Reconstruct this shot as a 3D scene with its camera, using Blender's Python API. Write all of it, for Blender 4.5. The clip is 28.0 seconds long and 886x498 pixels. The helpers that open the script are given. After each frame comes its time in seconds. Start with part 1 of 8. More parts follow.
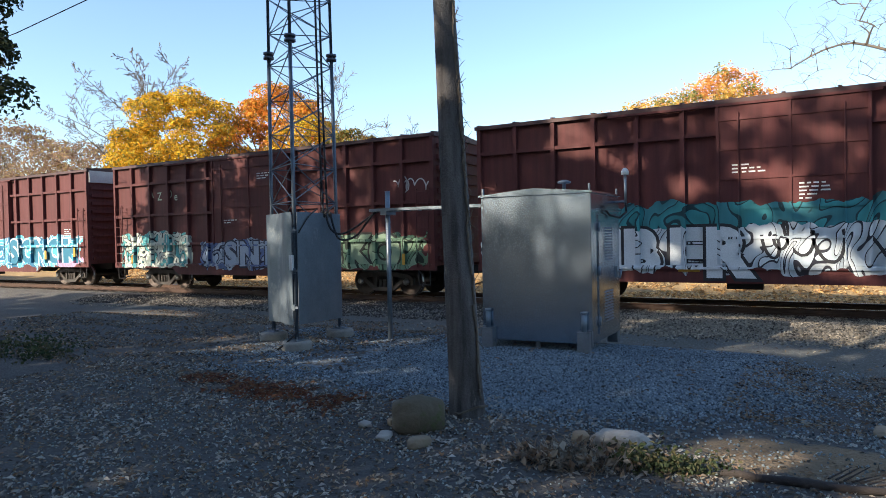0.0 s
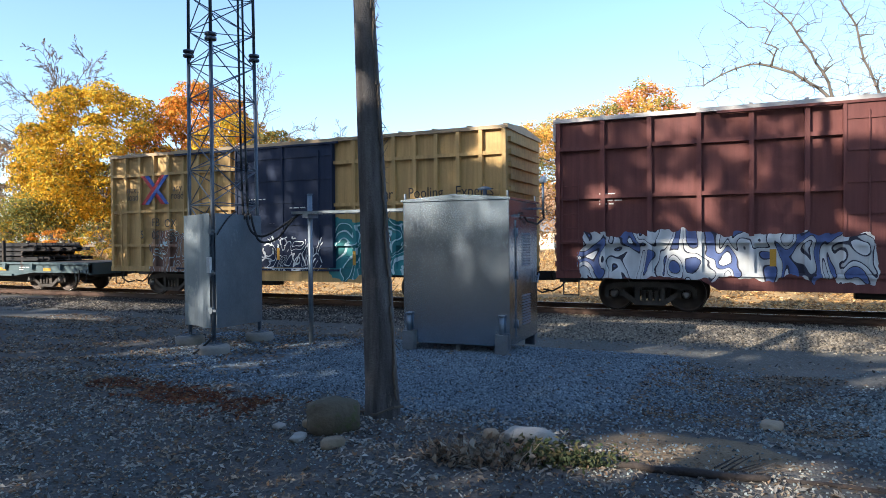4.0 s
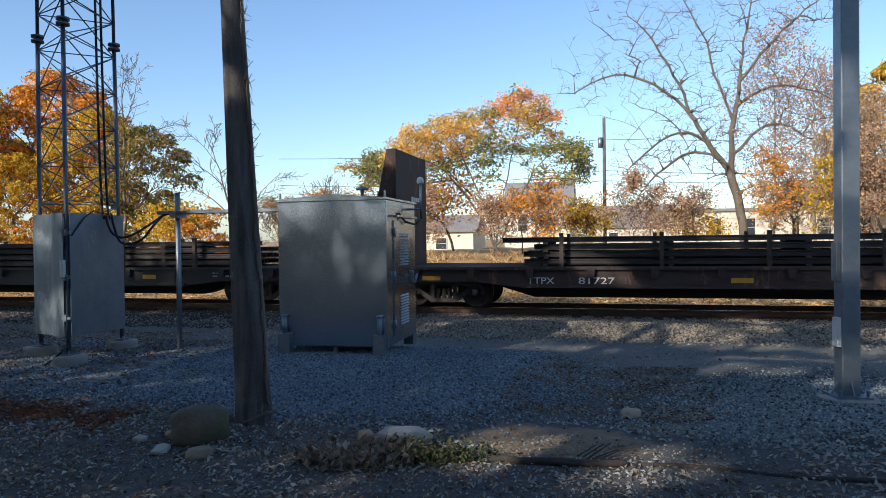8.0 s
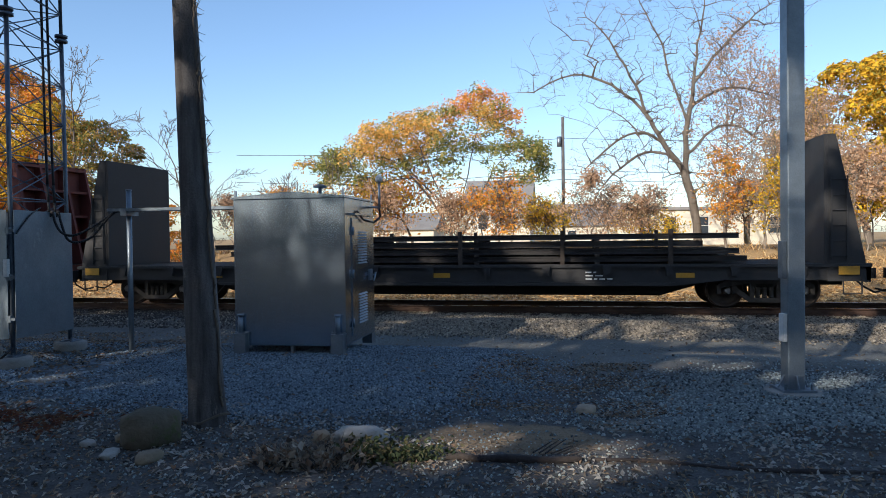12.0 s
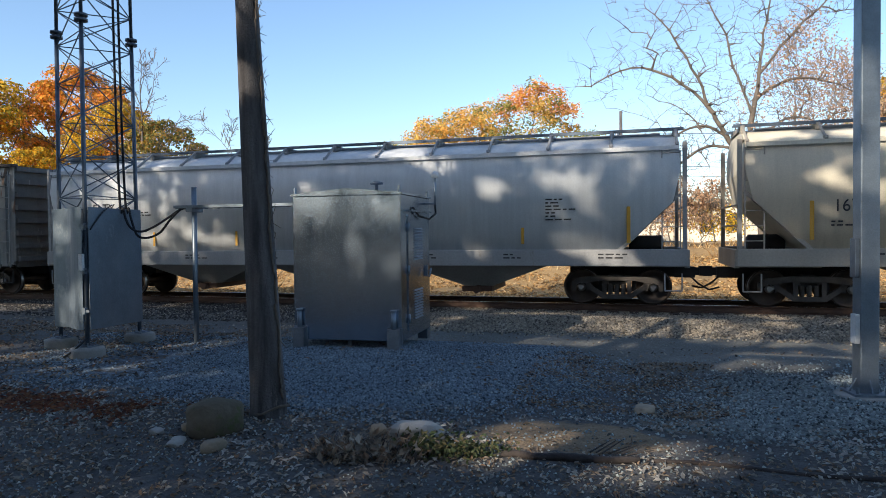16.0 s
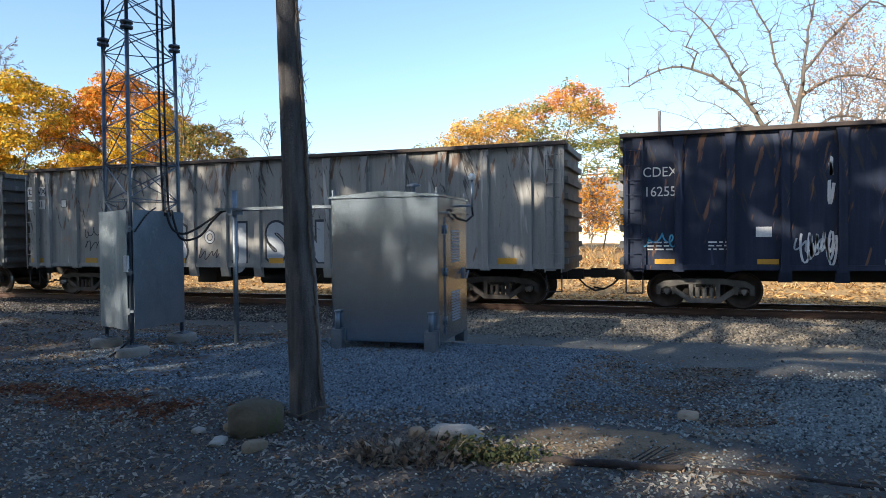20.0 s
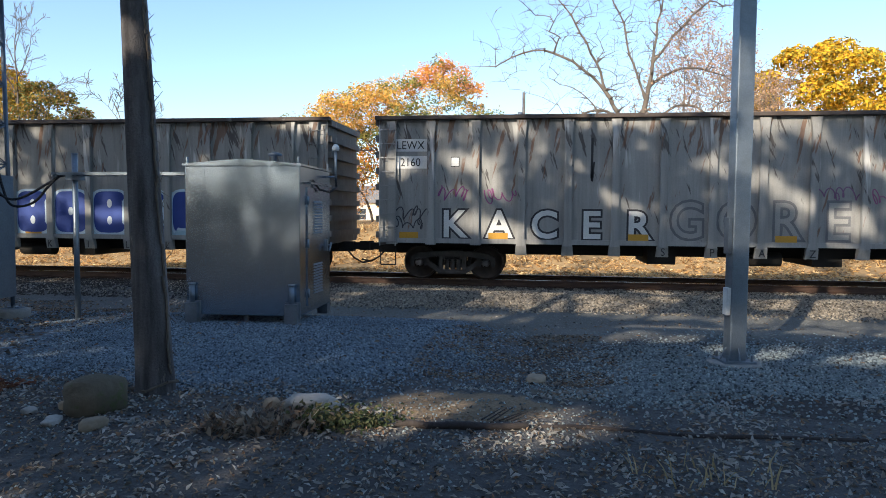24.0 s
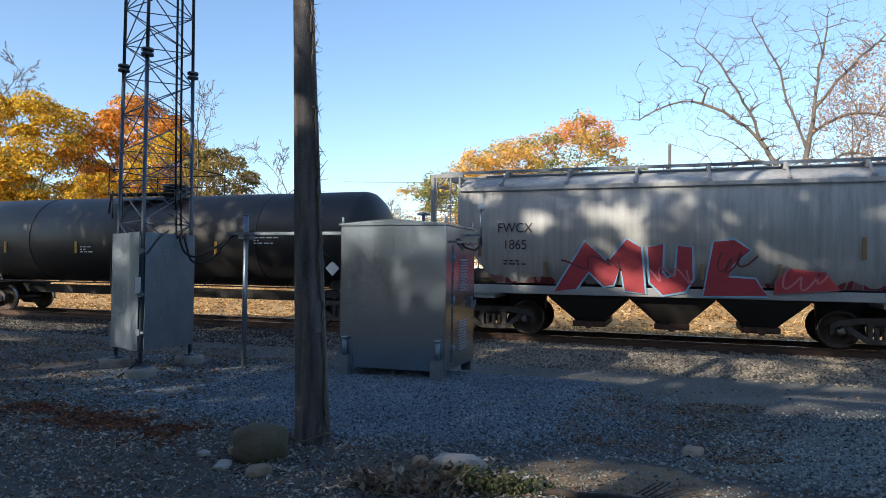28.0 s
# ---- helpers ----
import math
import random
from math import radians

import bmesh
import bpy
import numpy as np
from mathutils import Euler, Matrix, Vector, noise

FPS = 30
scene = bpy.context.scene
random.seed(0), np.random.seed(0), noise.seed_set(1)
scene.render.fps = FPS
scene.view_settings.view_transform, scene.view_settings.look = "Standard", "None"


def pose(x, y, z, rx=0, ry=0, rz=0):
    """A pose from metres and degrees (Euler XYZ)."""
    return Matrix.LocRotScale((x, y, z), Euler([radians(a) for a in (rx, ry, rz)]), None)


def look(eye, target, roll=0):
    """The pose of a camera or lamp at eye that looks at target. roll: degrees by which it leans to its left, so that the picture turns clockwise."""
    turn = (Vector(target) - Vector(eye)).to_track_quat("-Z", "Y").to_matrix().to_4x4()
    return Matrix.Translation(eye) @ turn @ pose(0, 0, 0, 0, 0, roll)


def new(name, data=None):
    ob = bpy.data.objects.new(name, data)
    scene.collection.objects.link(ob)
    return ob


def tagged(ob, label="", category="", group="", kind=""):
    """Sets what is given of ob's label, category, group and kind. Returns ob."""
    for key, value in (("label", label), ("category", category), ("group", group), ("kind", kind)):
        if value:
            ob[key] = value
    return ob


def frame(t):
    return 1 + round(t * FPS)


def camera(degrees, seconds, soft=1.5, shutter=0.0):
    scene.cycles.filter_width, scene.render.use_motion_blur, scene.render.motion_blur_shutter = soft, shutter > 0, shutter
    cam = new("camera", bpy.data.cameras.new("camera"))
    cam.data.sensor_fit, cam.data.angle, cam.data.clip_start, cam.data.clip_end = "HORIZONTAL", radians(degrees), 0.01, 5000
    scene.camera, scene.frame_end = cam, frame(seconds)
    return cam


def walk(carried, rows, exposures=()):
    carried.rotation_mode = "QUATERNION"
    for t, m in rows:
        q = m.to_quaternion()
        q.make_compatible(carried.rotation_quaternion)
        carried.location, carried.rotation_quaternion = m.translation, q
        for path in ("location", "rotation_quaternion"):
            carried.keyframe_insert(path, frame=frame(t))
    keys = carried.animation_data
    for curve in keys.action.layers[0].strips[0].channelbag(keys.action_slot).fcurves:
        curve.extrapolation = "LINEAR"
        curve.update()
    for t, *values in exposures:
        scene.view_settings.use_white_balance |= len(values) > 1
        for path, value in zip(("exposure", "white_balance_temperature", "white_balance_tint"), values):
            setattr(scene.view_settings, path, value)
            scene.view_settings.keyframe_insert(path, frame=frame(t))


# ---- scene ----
cam = camera(66.8, 28.0, soft=0.75)
PATH = [
    (0, (0.15, -0.061, 1.901), (-0.856, 1.667, 1.861), -1.2),
    (0.5, (0.165, -0.074, 1.856), (-0.859, 1.644, 1.834), 0.4),
    (1, (0.224, -0.095, 1.866), (-0.871, 1.579, 1.831), 1.7),
    (1.5, (0.279, -0.141, 1.866), (-0.752, 1.57, 1.77), 1.6),
    (2, (0.283, -0.232, 1.822), (-0.626, 1.548, 1.763), 3.1),
    (2.5, (0.287, -0.198, 1.845), (-0.583, 1.603, 1.851), 1.1),
    (4.5, (0.345, -0.101, 1.877), (-0.438, 1.74, 1.838), -1.3),
    (5, (0.378, -0.084, 1.869), (-0.294, 1.799, 1.828), -1.6),
    (5.5, (0.409, -0.07, 1.869), (-0.161, 1.847, 1.827), -2.5),
    (6, (0.441, -0.065, 1.856), (0.006, 1.887, 1.804), -2.3),
    (6.5, (0.421, -0.073, 1.863), (0.004, 1.882, 1.8), -1.9),
    (7, (0.405, -0.085, 1.859), (-0.084, 1.853, 1.788), -0.6),
    (7.5, (0.4, -0.087, 1.869), (-0.093, 1.851, 1.821), -0.3),
    (8, (0.405, -0.078, 1.868), (-0.087, 1.86, 1.84), -0.7),
    (8.5, (0.393, -0.075, 1.867), (-0.109, 1.861, 1.855), -0.5),
    (9, (0.396, -0.074, 1.87), (-0.148, 1.85, 1.835), -0.5),
    (9.5, (0.41, -0.078, 1.865), (-0.148, 1.842, 1.833), -0.8),
    (10, (0.413, -0.086, 1.874), (-0.138, 1.836, 1.851), -0.9),
    (10.5, (0.427, -0.087, 1.869), (-0.128, 1.834, 1.855), -1.7),
    (11, (0.435, -0.086, 1.861), (-0.07, 1.848, 1.795), -1.7),
    (11.5, (0.44, -0.074, 1.87), (0.066, 1.89, 1.827), -0.8),
    (13.5, (0.426, -0.057, 1.88), (-0.023, 1.892, 1.847), -0.0),
    (14, (0.422, -0.054, 1.879), (-0.071, 1.884, 1.842), -0.4),
    (14.5, (0.426, -0.075, 1.884), (-0.067, 1.863, 1.878), -0.6),
    (15, (0.409, -0.084, 1.884), (-0.111, 1.847, 1.86), -0.1),
    (15.5, (0.395, -0.085, 1.881), (-0.169, 1.834, 1.858), -0.0),
    (16, (0.429, -0.072, 1.881), (-0.108, 1.854, 1.835), -0.6),
    (16.5, (0.46, -0.056, 1.873), (0.103, 1.911, 1.815), -0.4),
    (17, (0.429, -0.055, 1.87), (0.069, 1.912, 1.832), -0.7),
    (17.5, (0.424, -0.061, 1.873), (-0.064, 1.878, 1.829), -1.0),
    (18, (0.436, -0.063, 1.87), (-0.086, 1.867, 1.808), -0.8),
    (18.5, (0.435, -0.065, 1.876), (-0.09, 1.864, 1.821), -0.6),
    (19, (0.421, -0.055, 1.877), (-0.077, 1.881, 1.804), -0.4),
    (19.5, (0.389, -0.045, 1.885), (-0.126, 1.887, 1.846), 0.5),
    (20, (0.38, -0.048, 1.884), (-0.256, 1.848, 1.845), -0.6),
    (20.5, (0.356, -0.055, 1.881), (-0.335, 1.821, 1.836), 0.5),
    (21, (0.414, -0.048, 1.877), (-0.161, 1.867, 1.815), 0.5),
    (21.5, (0.462, -0.01, 1.895), (0.176, 1.967, 1.806), 0.4),
    (23.5, (0.543, -0.066, 1.844), (0.405, 1.926, 1.739), 0.0),
    (24, (0.498, -0.063, 1.833), (0.238, 1.917, 1.72), 0.4),
    (24.5, (0.468, -0.059, 1.86), (0.092, 1.905, 1.825), -0.5),
    (25, (0.455, -0.07, 1.863), (0.001, 1.878, 1.857), 0.1),
    (25.5, (0.45, -0.05, 1.861), (-0.03, 1.892, 1.845), -0.0),
    (26, (0.446, -0.057, 1.86), (-0.006, 1.891, 1.843), -0.0),
    (26.5, (0.443, -0.056, 1.858), (-0.032, 1.887, 1.834), -0.2),
    (27, (0.449, -0.058, 1.859), (-0.091, 1.868, 1.835), -0.2),
    (27.5, (0.44, -0.103, 1.889), (-0.169, 1.802, 1.895), -0.7),
    (28, (0.415, -0.122, 1.903), (-0.246, 1.765, 1.946), 0.7),
]
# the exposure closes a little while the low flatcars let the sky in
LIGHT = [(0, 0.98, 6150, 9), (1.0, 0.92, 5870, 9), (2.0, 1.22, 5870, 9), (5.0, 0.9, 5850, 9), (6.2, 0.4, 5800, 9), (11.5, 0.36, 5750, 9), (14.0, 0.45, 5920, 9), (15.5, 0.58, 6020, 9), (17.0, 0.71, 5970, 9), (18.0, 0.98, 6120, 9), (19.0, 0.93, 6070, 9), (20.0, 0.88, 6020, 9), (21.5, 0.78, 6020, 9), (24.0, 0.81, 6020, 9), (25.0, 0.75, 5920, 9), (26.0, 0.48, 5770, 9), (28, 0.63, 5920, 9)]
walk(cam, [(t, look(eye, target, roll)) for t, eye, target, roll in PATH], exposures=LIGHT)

# ---- daylight: a low sun behind the viewer, clear sky ----
SUN_EL, SUN_AZ = 26.0, 207.0  # azimuth clockwise from +y
world = bpy.data.worlds.new("clear_sky")
world.use_nodes = True
scene.world = world
wn = world.node_tree
sky = wn.nodes.new("ShaderNodeTexSky")
sky.sky_type, sky.sun_disc = "NISHITA", False
sky.sun_elevation, sky.sun_rotation = radians(SUN_EL), radians(SUN_AZ)
sky.air_density, sky.dust_density, sky.ozone_density = 1.0, 0.8, 1.6
wn.nodes["Background"].inputs[1].default_value = 0.15
wn.links.new(sky.outputs[0], wn.nodes["Background"].inputs[0])
sun = new("sun", bpy.data.lights.new("sun", "SUN"))
sun.data.energy, sun.data.angle, sun.data.color = 5.0, radians(0.53), (1.0, 0.85, 0.66)
sun_from = Vector((math.sin(radians(SUN_AZ)), math.cos(radians(SUN_AZ)), math.tan(radians(SUN_EL))))
sun.matrix_world = look(sun_from * 60, (0, 0, 0))


# ---- small builders ----
def box(bm, x0, x1, y0, y1, z0, z1):
    v = [bm.verts.new((x, y, z)) for x in (x0, x1) for y in (y0, y1) for z in (z0, z1)]
    for q in ((0, 1, 3, 2), (4, 6, 7, 5), (0, 4, 5, 1), (2, 3, 7, 6), (0, 2, 6, 4), (1, 5, 7, 3)):
        bm.faces.new([v[i] for i in q])
    return v


def tube(bm, a, b, r0, r1=None, n=8, caps=True):
    """A tapered round bar from a to b."""
    a, b = Vector(a), Vector(b)
    r1 = r0 if r1 is None else r1
    way = (b - a).normalized()
    side = way.orthogonal().normalized()
    up = way.cross(side)
    rings = []
    for p, r in ((a, r0), (b, r1)):
        rings.append([bm.verts.new(p + r * (math.cos(k * math.tau / n) * side + math.sin(k * math.tau / n) * up)) for k in range(n)])
    for k in range(n):
        f = bm.faces.new((rings[0][k], rings[0][(k + 1) % n], rings[1][(k + 1) % n], rings[1][k]))
        f.smooth = n > 6
    if caps:
        bm.faces.new(rings[0][::-1])
        bm.faces.new(rings[1])


def bent(bm, points, r, n=8):
    for a, b in zip(points, points[1:]):
        tube(bm, a, b, r, n=n)


def prism(bm, outline, y0, y1):
    """An outline of (x, z) pairs, pushed from y0 to y1."""
    a = [bm.verts.new((x, y0, z)) for x, z in outline]
    b = [bm.verts.new((x, y1, z)) for x, z in outline]
    bm.faces.new(a)
    bm.faces.new(b[::-1])
    for k in range(len(a)):
        j = (k + 1) % len(a)
        bm.faces.new((a[j], a[k], b[k], b[j]))


def revolve(bm, profile, n=24, axis="x"):
    """A profile of (place along the axis, radius), turned about the axis."""
    rings = []
    for p, r in profile:
        ring = []
        for k in range(n):
            c, s = r * math.cos(k * math.tau / n), r * math.sin(k * math.tau / n)
            ring.append(bm.verts.new({"x": (p, c, s), "y": (c, p, s), "z": (c, s, p)}[axis]))
        rings.append(ring)
    for a, b in zip(rings, rings[1:]):
        for k in range(n):
            f = bm.faces.new((a[k], a[(k + 1) % n], b[(k + 1) % n], b[k]))
            f.smooth = True
    bm.faces.new(rings[0][::-1])
    bm.faces.new(rings[-1])


def flowing(pts, n=5):
    """A smooth line through all the points."""
    out = []
    for k in range(len(pts) - 1):
        p0, p1, p2, p3 = (Vector(pts[min(max(i, 0), len(pts) - 1)]) for i in (k - 1, k, k + 1, k + 2))
        for j in range(n):
            s = j / n
            out.append(0.5 * ((2 * p1) + (p2 - p0) * s + (2 * p0 - 5 * p1 + 4 * p2 - p3) * s * s + (3 * p1 - p0 - 3 * p2 + p3) * s ** 3))
    return out + [Vector(pts[-1])]


def mesh_of(name, bm, mat, bevel=0.0, flip=True):
    if bevel:
        bmesh.ops.bevel(bm, geom=bm.edges[:], offset=bevel, segments=2, affect="EDGES", profile=0.6)
    if flip:
        bmesh.ops.recalc_face_normals(bm, faces=bm.faces[:])
    me = bpy.data.meshes.new(name)
    bm.to_mesh(me)
    bm.free()
    for m in mat if isinstance(mat, (list, tuple)) else (mat,):
        me.materials.append(m)
    return me


def part(name, bm, mat, parent=None, label="", bevel=0.0, flip=True):
    ob = new(name, mesh_of(name, bm, mat, bevel, flip))
    if parent is not None:
        ob.parent = parent
    return tagged(ob, label)


def share(name, me, parent, m=None, label=""):
    ob = new(name, me)
    ob.parent = parent
    if m is not None:
        ob.matrix_basis = m
    return tagged(ob, label)


def thing(name, m, label, category, group="", kind=""):
    ob = new(name)
    ob.empty_display_size = 0.2
    ob.matrix_basis = m
    return tagged(ob, label, category, group, kind)


# ---- materials ----
def nodes_of(name):
    m = bpy.data.materials.new(name)
    m.use_nodes = True
    t = m.node_tree
    return m, t, t.nodes["Principled BSDF"]


def noise_node(t, co, scale, detail=4.0, rough=0.6, distortion=0.0):
    n = t.nodes.new("ShaderNodeTexNoise")
    n.inputs["Scale"].default_value, n.inputs["Detail"].default_value = scale, detail
    n.inputs["Roughness"].default_value, n.inputs["Distortion"].default_value = rough, distortion
    t.links.new(co, n.inputs["Vector"])
    return n.outputs["Fac"]


def ramp_node(t, fac, *stops):
    n = t.nodes.new("ShaderNodeValToRGB")
    el = n.color_ramp.elements
    while len(el) < len(stops):
        el.new(0.5)
    for e, (p, c) in zip(el, stops):
        e.position, e.color = p, (*c, 1) if len(c) == 3 else c
    t.links.new(fac, n.inputs[0])
    return n.outputs[0]


def mix_node(t, fac, a, b, how="MIX"):
    n = t.nodes.new("ShaderNodeMix")
    n.data_type, n.blend_type = "RGBA", how
    for value, slot in ((fac, 0), (a, 6), (b, 7)):
        if isinstance(value, bpy.types.NodeSocket):
            t.links.new(value, n.inputs[slot])
        else:
            n.inputs[slot].default_value = value if slot == 0 else (*value, 1)
    return n.outputs[2]


def math_node(t, how, a, b=0.0, c=0.0, clamp=False):
    n = t.nodes.new("ShaderNodeMath")
    n.operation, n.use_clamp = how, clamp
    for value, slot in ((a, 0), (b, 1), (c, 2)):
        if isinstance(value, bpy.types.NodeSocket):
            t.links.new(value, n.inputs[slot])
        else:
            n.inputs[slot].default_value = value
    return n.outputs[0]


def coords(t, stretch=(1, 1, 1), kind="Object"):
    c = t.nodes.new("ShaderNodeTexCoord")
    m = t.nodes.new("ShaderNodeMapping")
    m.inputs["Scale"].default_value = stretch
    t.links.new(c.outputs[kind], m.inputs["Vector"])
    return m.outputs[0]


def bump_node(t, bsdf, height, strength, distance=0.02):
    n = t.nodes.new("ShaderNodeBump")
    n.inputs["Strength"].default_value, n.inputs["Distance"].default_value = strength, distance
    t.links.new(height, n.inputs["Height"])
    t.links.new(n.outputs[0], bsdf.inputs["Normal"])


def surface(name, a, b, rough=0.7, metal=0.0, scale=1.2, fine=25.0, bump=0.25, spots=None, streak=False, each=0.0, amount=0.55, distance=0.02):
    """A worn surface: two colours in broad patches, fine grain, spots of a third colour, runs down its face."""
    m, t, p = nodes_of(name)
    co = coords(t, (1, 1, 0.12) if streak else (1, 1, 1))
    broad = noise_node(t, co, scale, 5.0)
    col = mix_node(t, ramp_node(t, broad, (0.5 - amount / 2, (0, 0, 0)), (0.5 + amount / 2, (1, 1, 1))), a, b)
    grain = noise_node(t, coords(t), fine, 3.0)
    col = mix_node(t, 0.55, col, ramp_node(t, grain, (0.25, (0.72,) * 3), (0.75, (1.18,) * 3)), "MULTIPLY")
    if spots:
        s = noise_node(t, coords(t, (1, 1, 0.25) if streak else (1, 1, 1)), spots[1], 6.0, 0.7)
        col = mix_node(t, ramp_node(t, s, (spots[2], (0, 0, 0)), (spots[2] + 0.08, (1, 1, 1))), col, spots[0])
    if each:
        info = t.nodes.new("ShaderNodeObjectInfo")
        v = math_node(t, "MULTIPLY_ADD", info.outputs["Random"], 2 * each, 1 - each)
        h = t.nodes.new("ShaderNodeHueSaturation")
        t.links.new(v, h.inputs["Value"])
        t.links.new(col, h.inputs["Color"])
        col = h.outputs[0]
    t.links.new(col, p.inputs["Base Color"])
    p.inputs["Metallic"].default_value = metal
    t.links.new(math_node(t, "MULTIPLY_ADD", broad, 0.3, rough - 0.15), p.inputs["Roughness"])
    if bump:
        bump_node(t, p, grain, bump, distance)
    return m


def graffiti(name, base, base2, zones, rough=0.55, metal=0.0, rust=(0.09, 0.035, 0.02), rusty=0.62, scale=0.9, dirt=0.6, scuff=0.0):
    """Car paint with dirt runs and rust, and sprayed pieces: zones of (x0, x1, z0, z1, fill, fill, outline, size)."""
    m, t, p = nodes_of(name)
    co = coords(t)
    broad = noise_node(t, coords(t, (1, 1, 0.15)), scale, 5.0)
    col = mix_node(t, ramp_node(t, broad, (0.25, (0, 0, 0)), (0.75, (1, 1, 1))), base, base2)
    runs = noise_node(t, coords(t, (5, 5, 0.25)), 1.6, 4.0)
    col = mix_node(t, dirt, col, ramp_node(t, runs, (0.3, (0.62,) * 3), (0.62, (1.1,) * 3)), "MULTIPLY")
    grain = noise_node(t, co, 30.0, 3.0)
    col = mix_node(t, 0.4, col, ramp_node(t, grain, (0.25, (0.75,) * 3), (0.75, (1.15,) * 3)), "MULTIPLY")
    spots = noise_node(t, coords(t, (1, 1, 0.4)), 2.2, 8.0, 0.72)
    col = mix_node(t, ramp_node(t, spots, (rusty, (0, 0, 0)), (rusty + 0.07, (1, 1, 1))), col, rust)
    if scuff:
        # gouges and rust runs from loading, thickest towards the top
        high = t.nodes.new("ShaderNodeSeparateXYZ")
        t.links.new(co, high.inputs[0])
        more = math_node(t, "MULTIPLY_ADD", high.outputs[2], 0.055, -0.16)
        for k, (stretch, tilt, tint) in enumerate((((7.0, 7.0, 1.1), 18, (0.05, 0.042, 0.038)), ((6.0, 6.0, 0.9), -12, (0.16, 0.085, 0.05)), ((3.2, 3.2, 0.35), 4, tuple(min(0.55, 1.5 * c + 0.03) for c in base)))):
            m2 = t.nodes.new("ShaderNodeMapping")
            m2.inputs["Scale"].default_value = stretch
            m2.inputs["Location"].default_value = (3.7 * k, 1.3 * k, 2.1 * k)
            turn = t.nodes.new("ShaderNodeMapping")
            turn.inputs["Rotation"].default_value = (0, radians(tilt), 0)
            t.links.new(co, turn.inputs["Vector"])
            t.links.new(turn.outputs[0], m2.inputs["Vector"])
            mark = math_node(t, "ADD", noise_node(t, m2.outputs[0], 1.0, 3.0, 0.6), math_node(t, "MULTIPLY", more, scuff))
            col = mix_node(t, math_node(t, "MULTIPLY", ramp_node(t, mark, (0.62, (0, 0, 0)), (0.67, (1, 1, 1))), 0.8), col, tint)
    sep = t.nodes.new("ShaderNodeSeparateXYZ")
    wob = t.nodes.new("ShaderNodeVectorMath")
    wob.operation = "MULTIPLY_ADD"
    wn2 = t.nodes.new("ShaderNodeTexNoise")
    wn2.inputs["Scale"].default_value = 1.7
    t.links.new(co, wn2.inputs["Vector"])
    t.links.new(wn2.outputs["Color"], wob.inputs[0])
    wob.inputs[1].default_value = (0.9, 0, 0.7)
    t.links.new(co, wob.inputs[2])
    t.links.new(wob.outputs[0], sep.inputs[0])
    for n, (x0, x1, z0, z1, fill, fill2, line, size) in enumerate(zones):
        inside = math_node(t, "MULTIPLY",
                           math_node(t, "LESS_THAN", math_node(t, "ABSOLUTE", math_node(t, "SUBTRACT", sep.outputs[0], (x0 + x1) / 2 + 0.45)), (x1 - x0) / 2),
                           math_node(t, "LESS_THAN", math_node(t, "ABSOLUTE", math_node(t, "SUBTRACT", sep.outputs[2], (z0 + z1) / 2 + 0.35)), (z1 - z0) / 2))
        # letter-like curls: level lines of a smooth slanted field
        field = t.nodes.new("ShaderNodeTexNoise")
        field.inputs["Scale"].default_value, field.inputs["Detail"].default_value = size, 0.4
        field.inputs["Distortion"].default_value = 1.6
        t.links.new(coords(t, (1.25, 0.0, 0.8 + 0.1 * n)), field.inputs["Vector"])
        steps = math_node(t, "FRACT", math_node(t, "MULTIPLY", field.outputs["Fac"], 7.0))
        which = math_node(t, "FRACT", math_node(t, "MULTIPLY", math_node(t, "FLOOR", math_node(t, "MULTIPLY", field.outputs["Fac"], 7.0)), 0.37))
        piece = mix_node(t, ramp_node(t, which, (0.5, (0, 0, 0)), (0.52, (1, 1, 1))), fill, fill2)
        piece = mix_node(t, 0.5, piece, ramp_node(t, steps, (0.2, (0.55,) * 3), (0.9, (1.1,) * 3)), "MULTIPLY")
        piece = mix_node(t, ramp_node(t, steps, (0.16, (1, 1, 1)), (0.2, (0, 0, 0))), piece, line)
        col = mix_node(t, inside, col, mix_node(t, 0.35, piece, ramp_node(t, runs, (0.3, (0.7,) * 3), (0.6, (1.05,) * 3)), "MULTIPLY"))
    t.links.new(col, p.inputs["Base Color"])
    p.inputs["Metallic"].default_value = metal
    t.links.new(math_node(t, "MULTIPLY_ADD", spots, 0.4, rough - 0.05), p.inputs["Roughness"])
    p.inputs["Specular IOR Level"].default_value = 0.3
    bump_node(t, p, grain, 0.12, 0.01)
    return m


def plain(name, col, rough=0.6, metal=0.0):
    return surface(name, col, tuple(c * 0.8 for c in col), rough, metal, 2.0, 30.0, 0.05)


GALV = surface("galvanised_steel", (0.27, 0.315, 0.36), (0.18, 0.215, 0.25), 0.45, 0.75, 5.0, 60.0, 0.06)
GALV_DULL = surface("weathered_zinc_sheet", (0.21, 0.25, 0.285), (0.14, 0.17, 0.20), 0.5, 0.4, 2.2, 35.0, 0.08, spots=((0.30, 0.33, 0.34), 1.6, 0.62))
STEEL_DARK = surface("tower_steel", (0.13, 0.16, 0.20), (0.07, 0.09, 0.115), 0.5, 0.5, 6.0, 50.0, 0.05)
BLACK = plain("black_rubber", (0.012, 0.012, 0.014), 0.6)
WHITE_PLASTIC = plain("white_plastic", (0.75, 0.75, 0.72), 0.4)
CONCRETE = surface("concrete", (0.36, 0.34, 0.30), (0.22, 0.21, 0.19), 0.9, 0.0, 3.0, 40.0, 0.4)
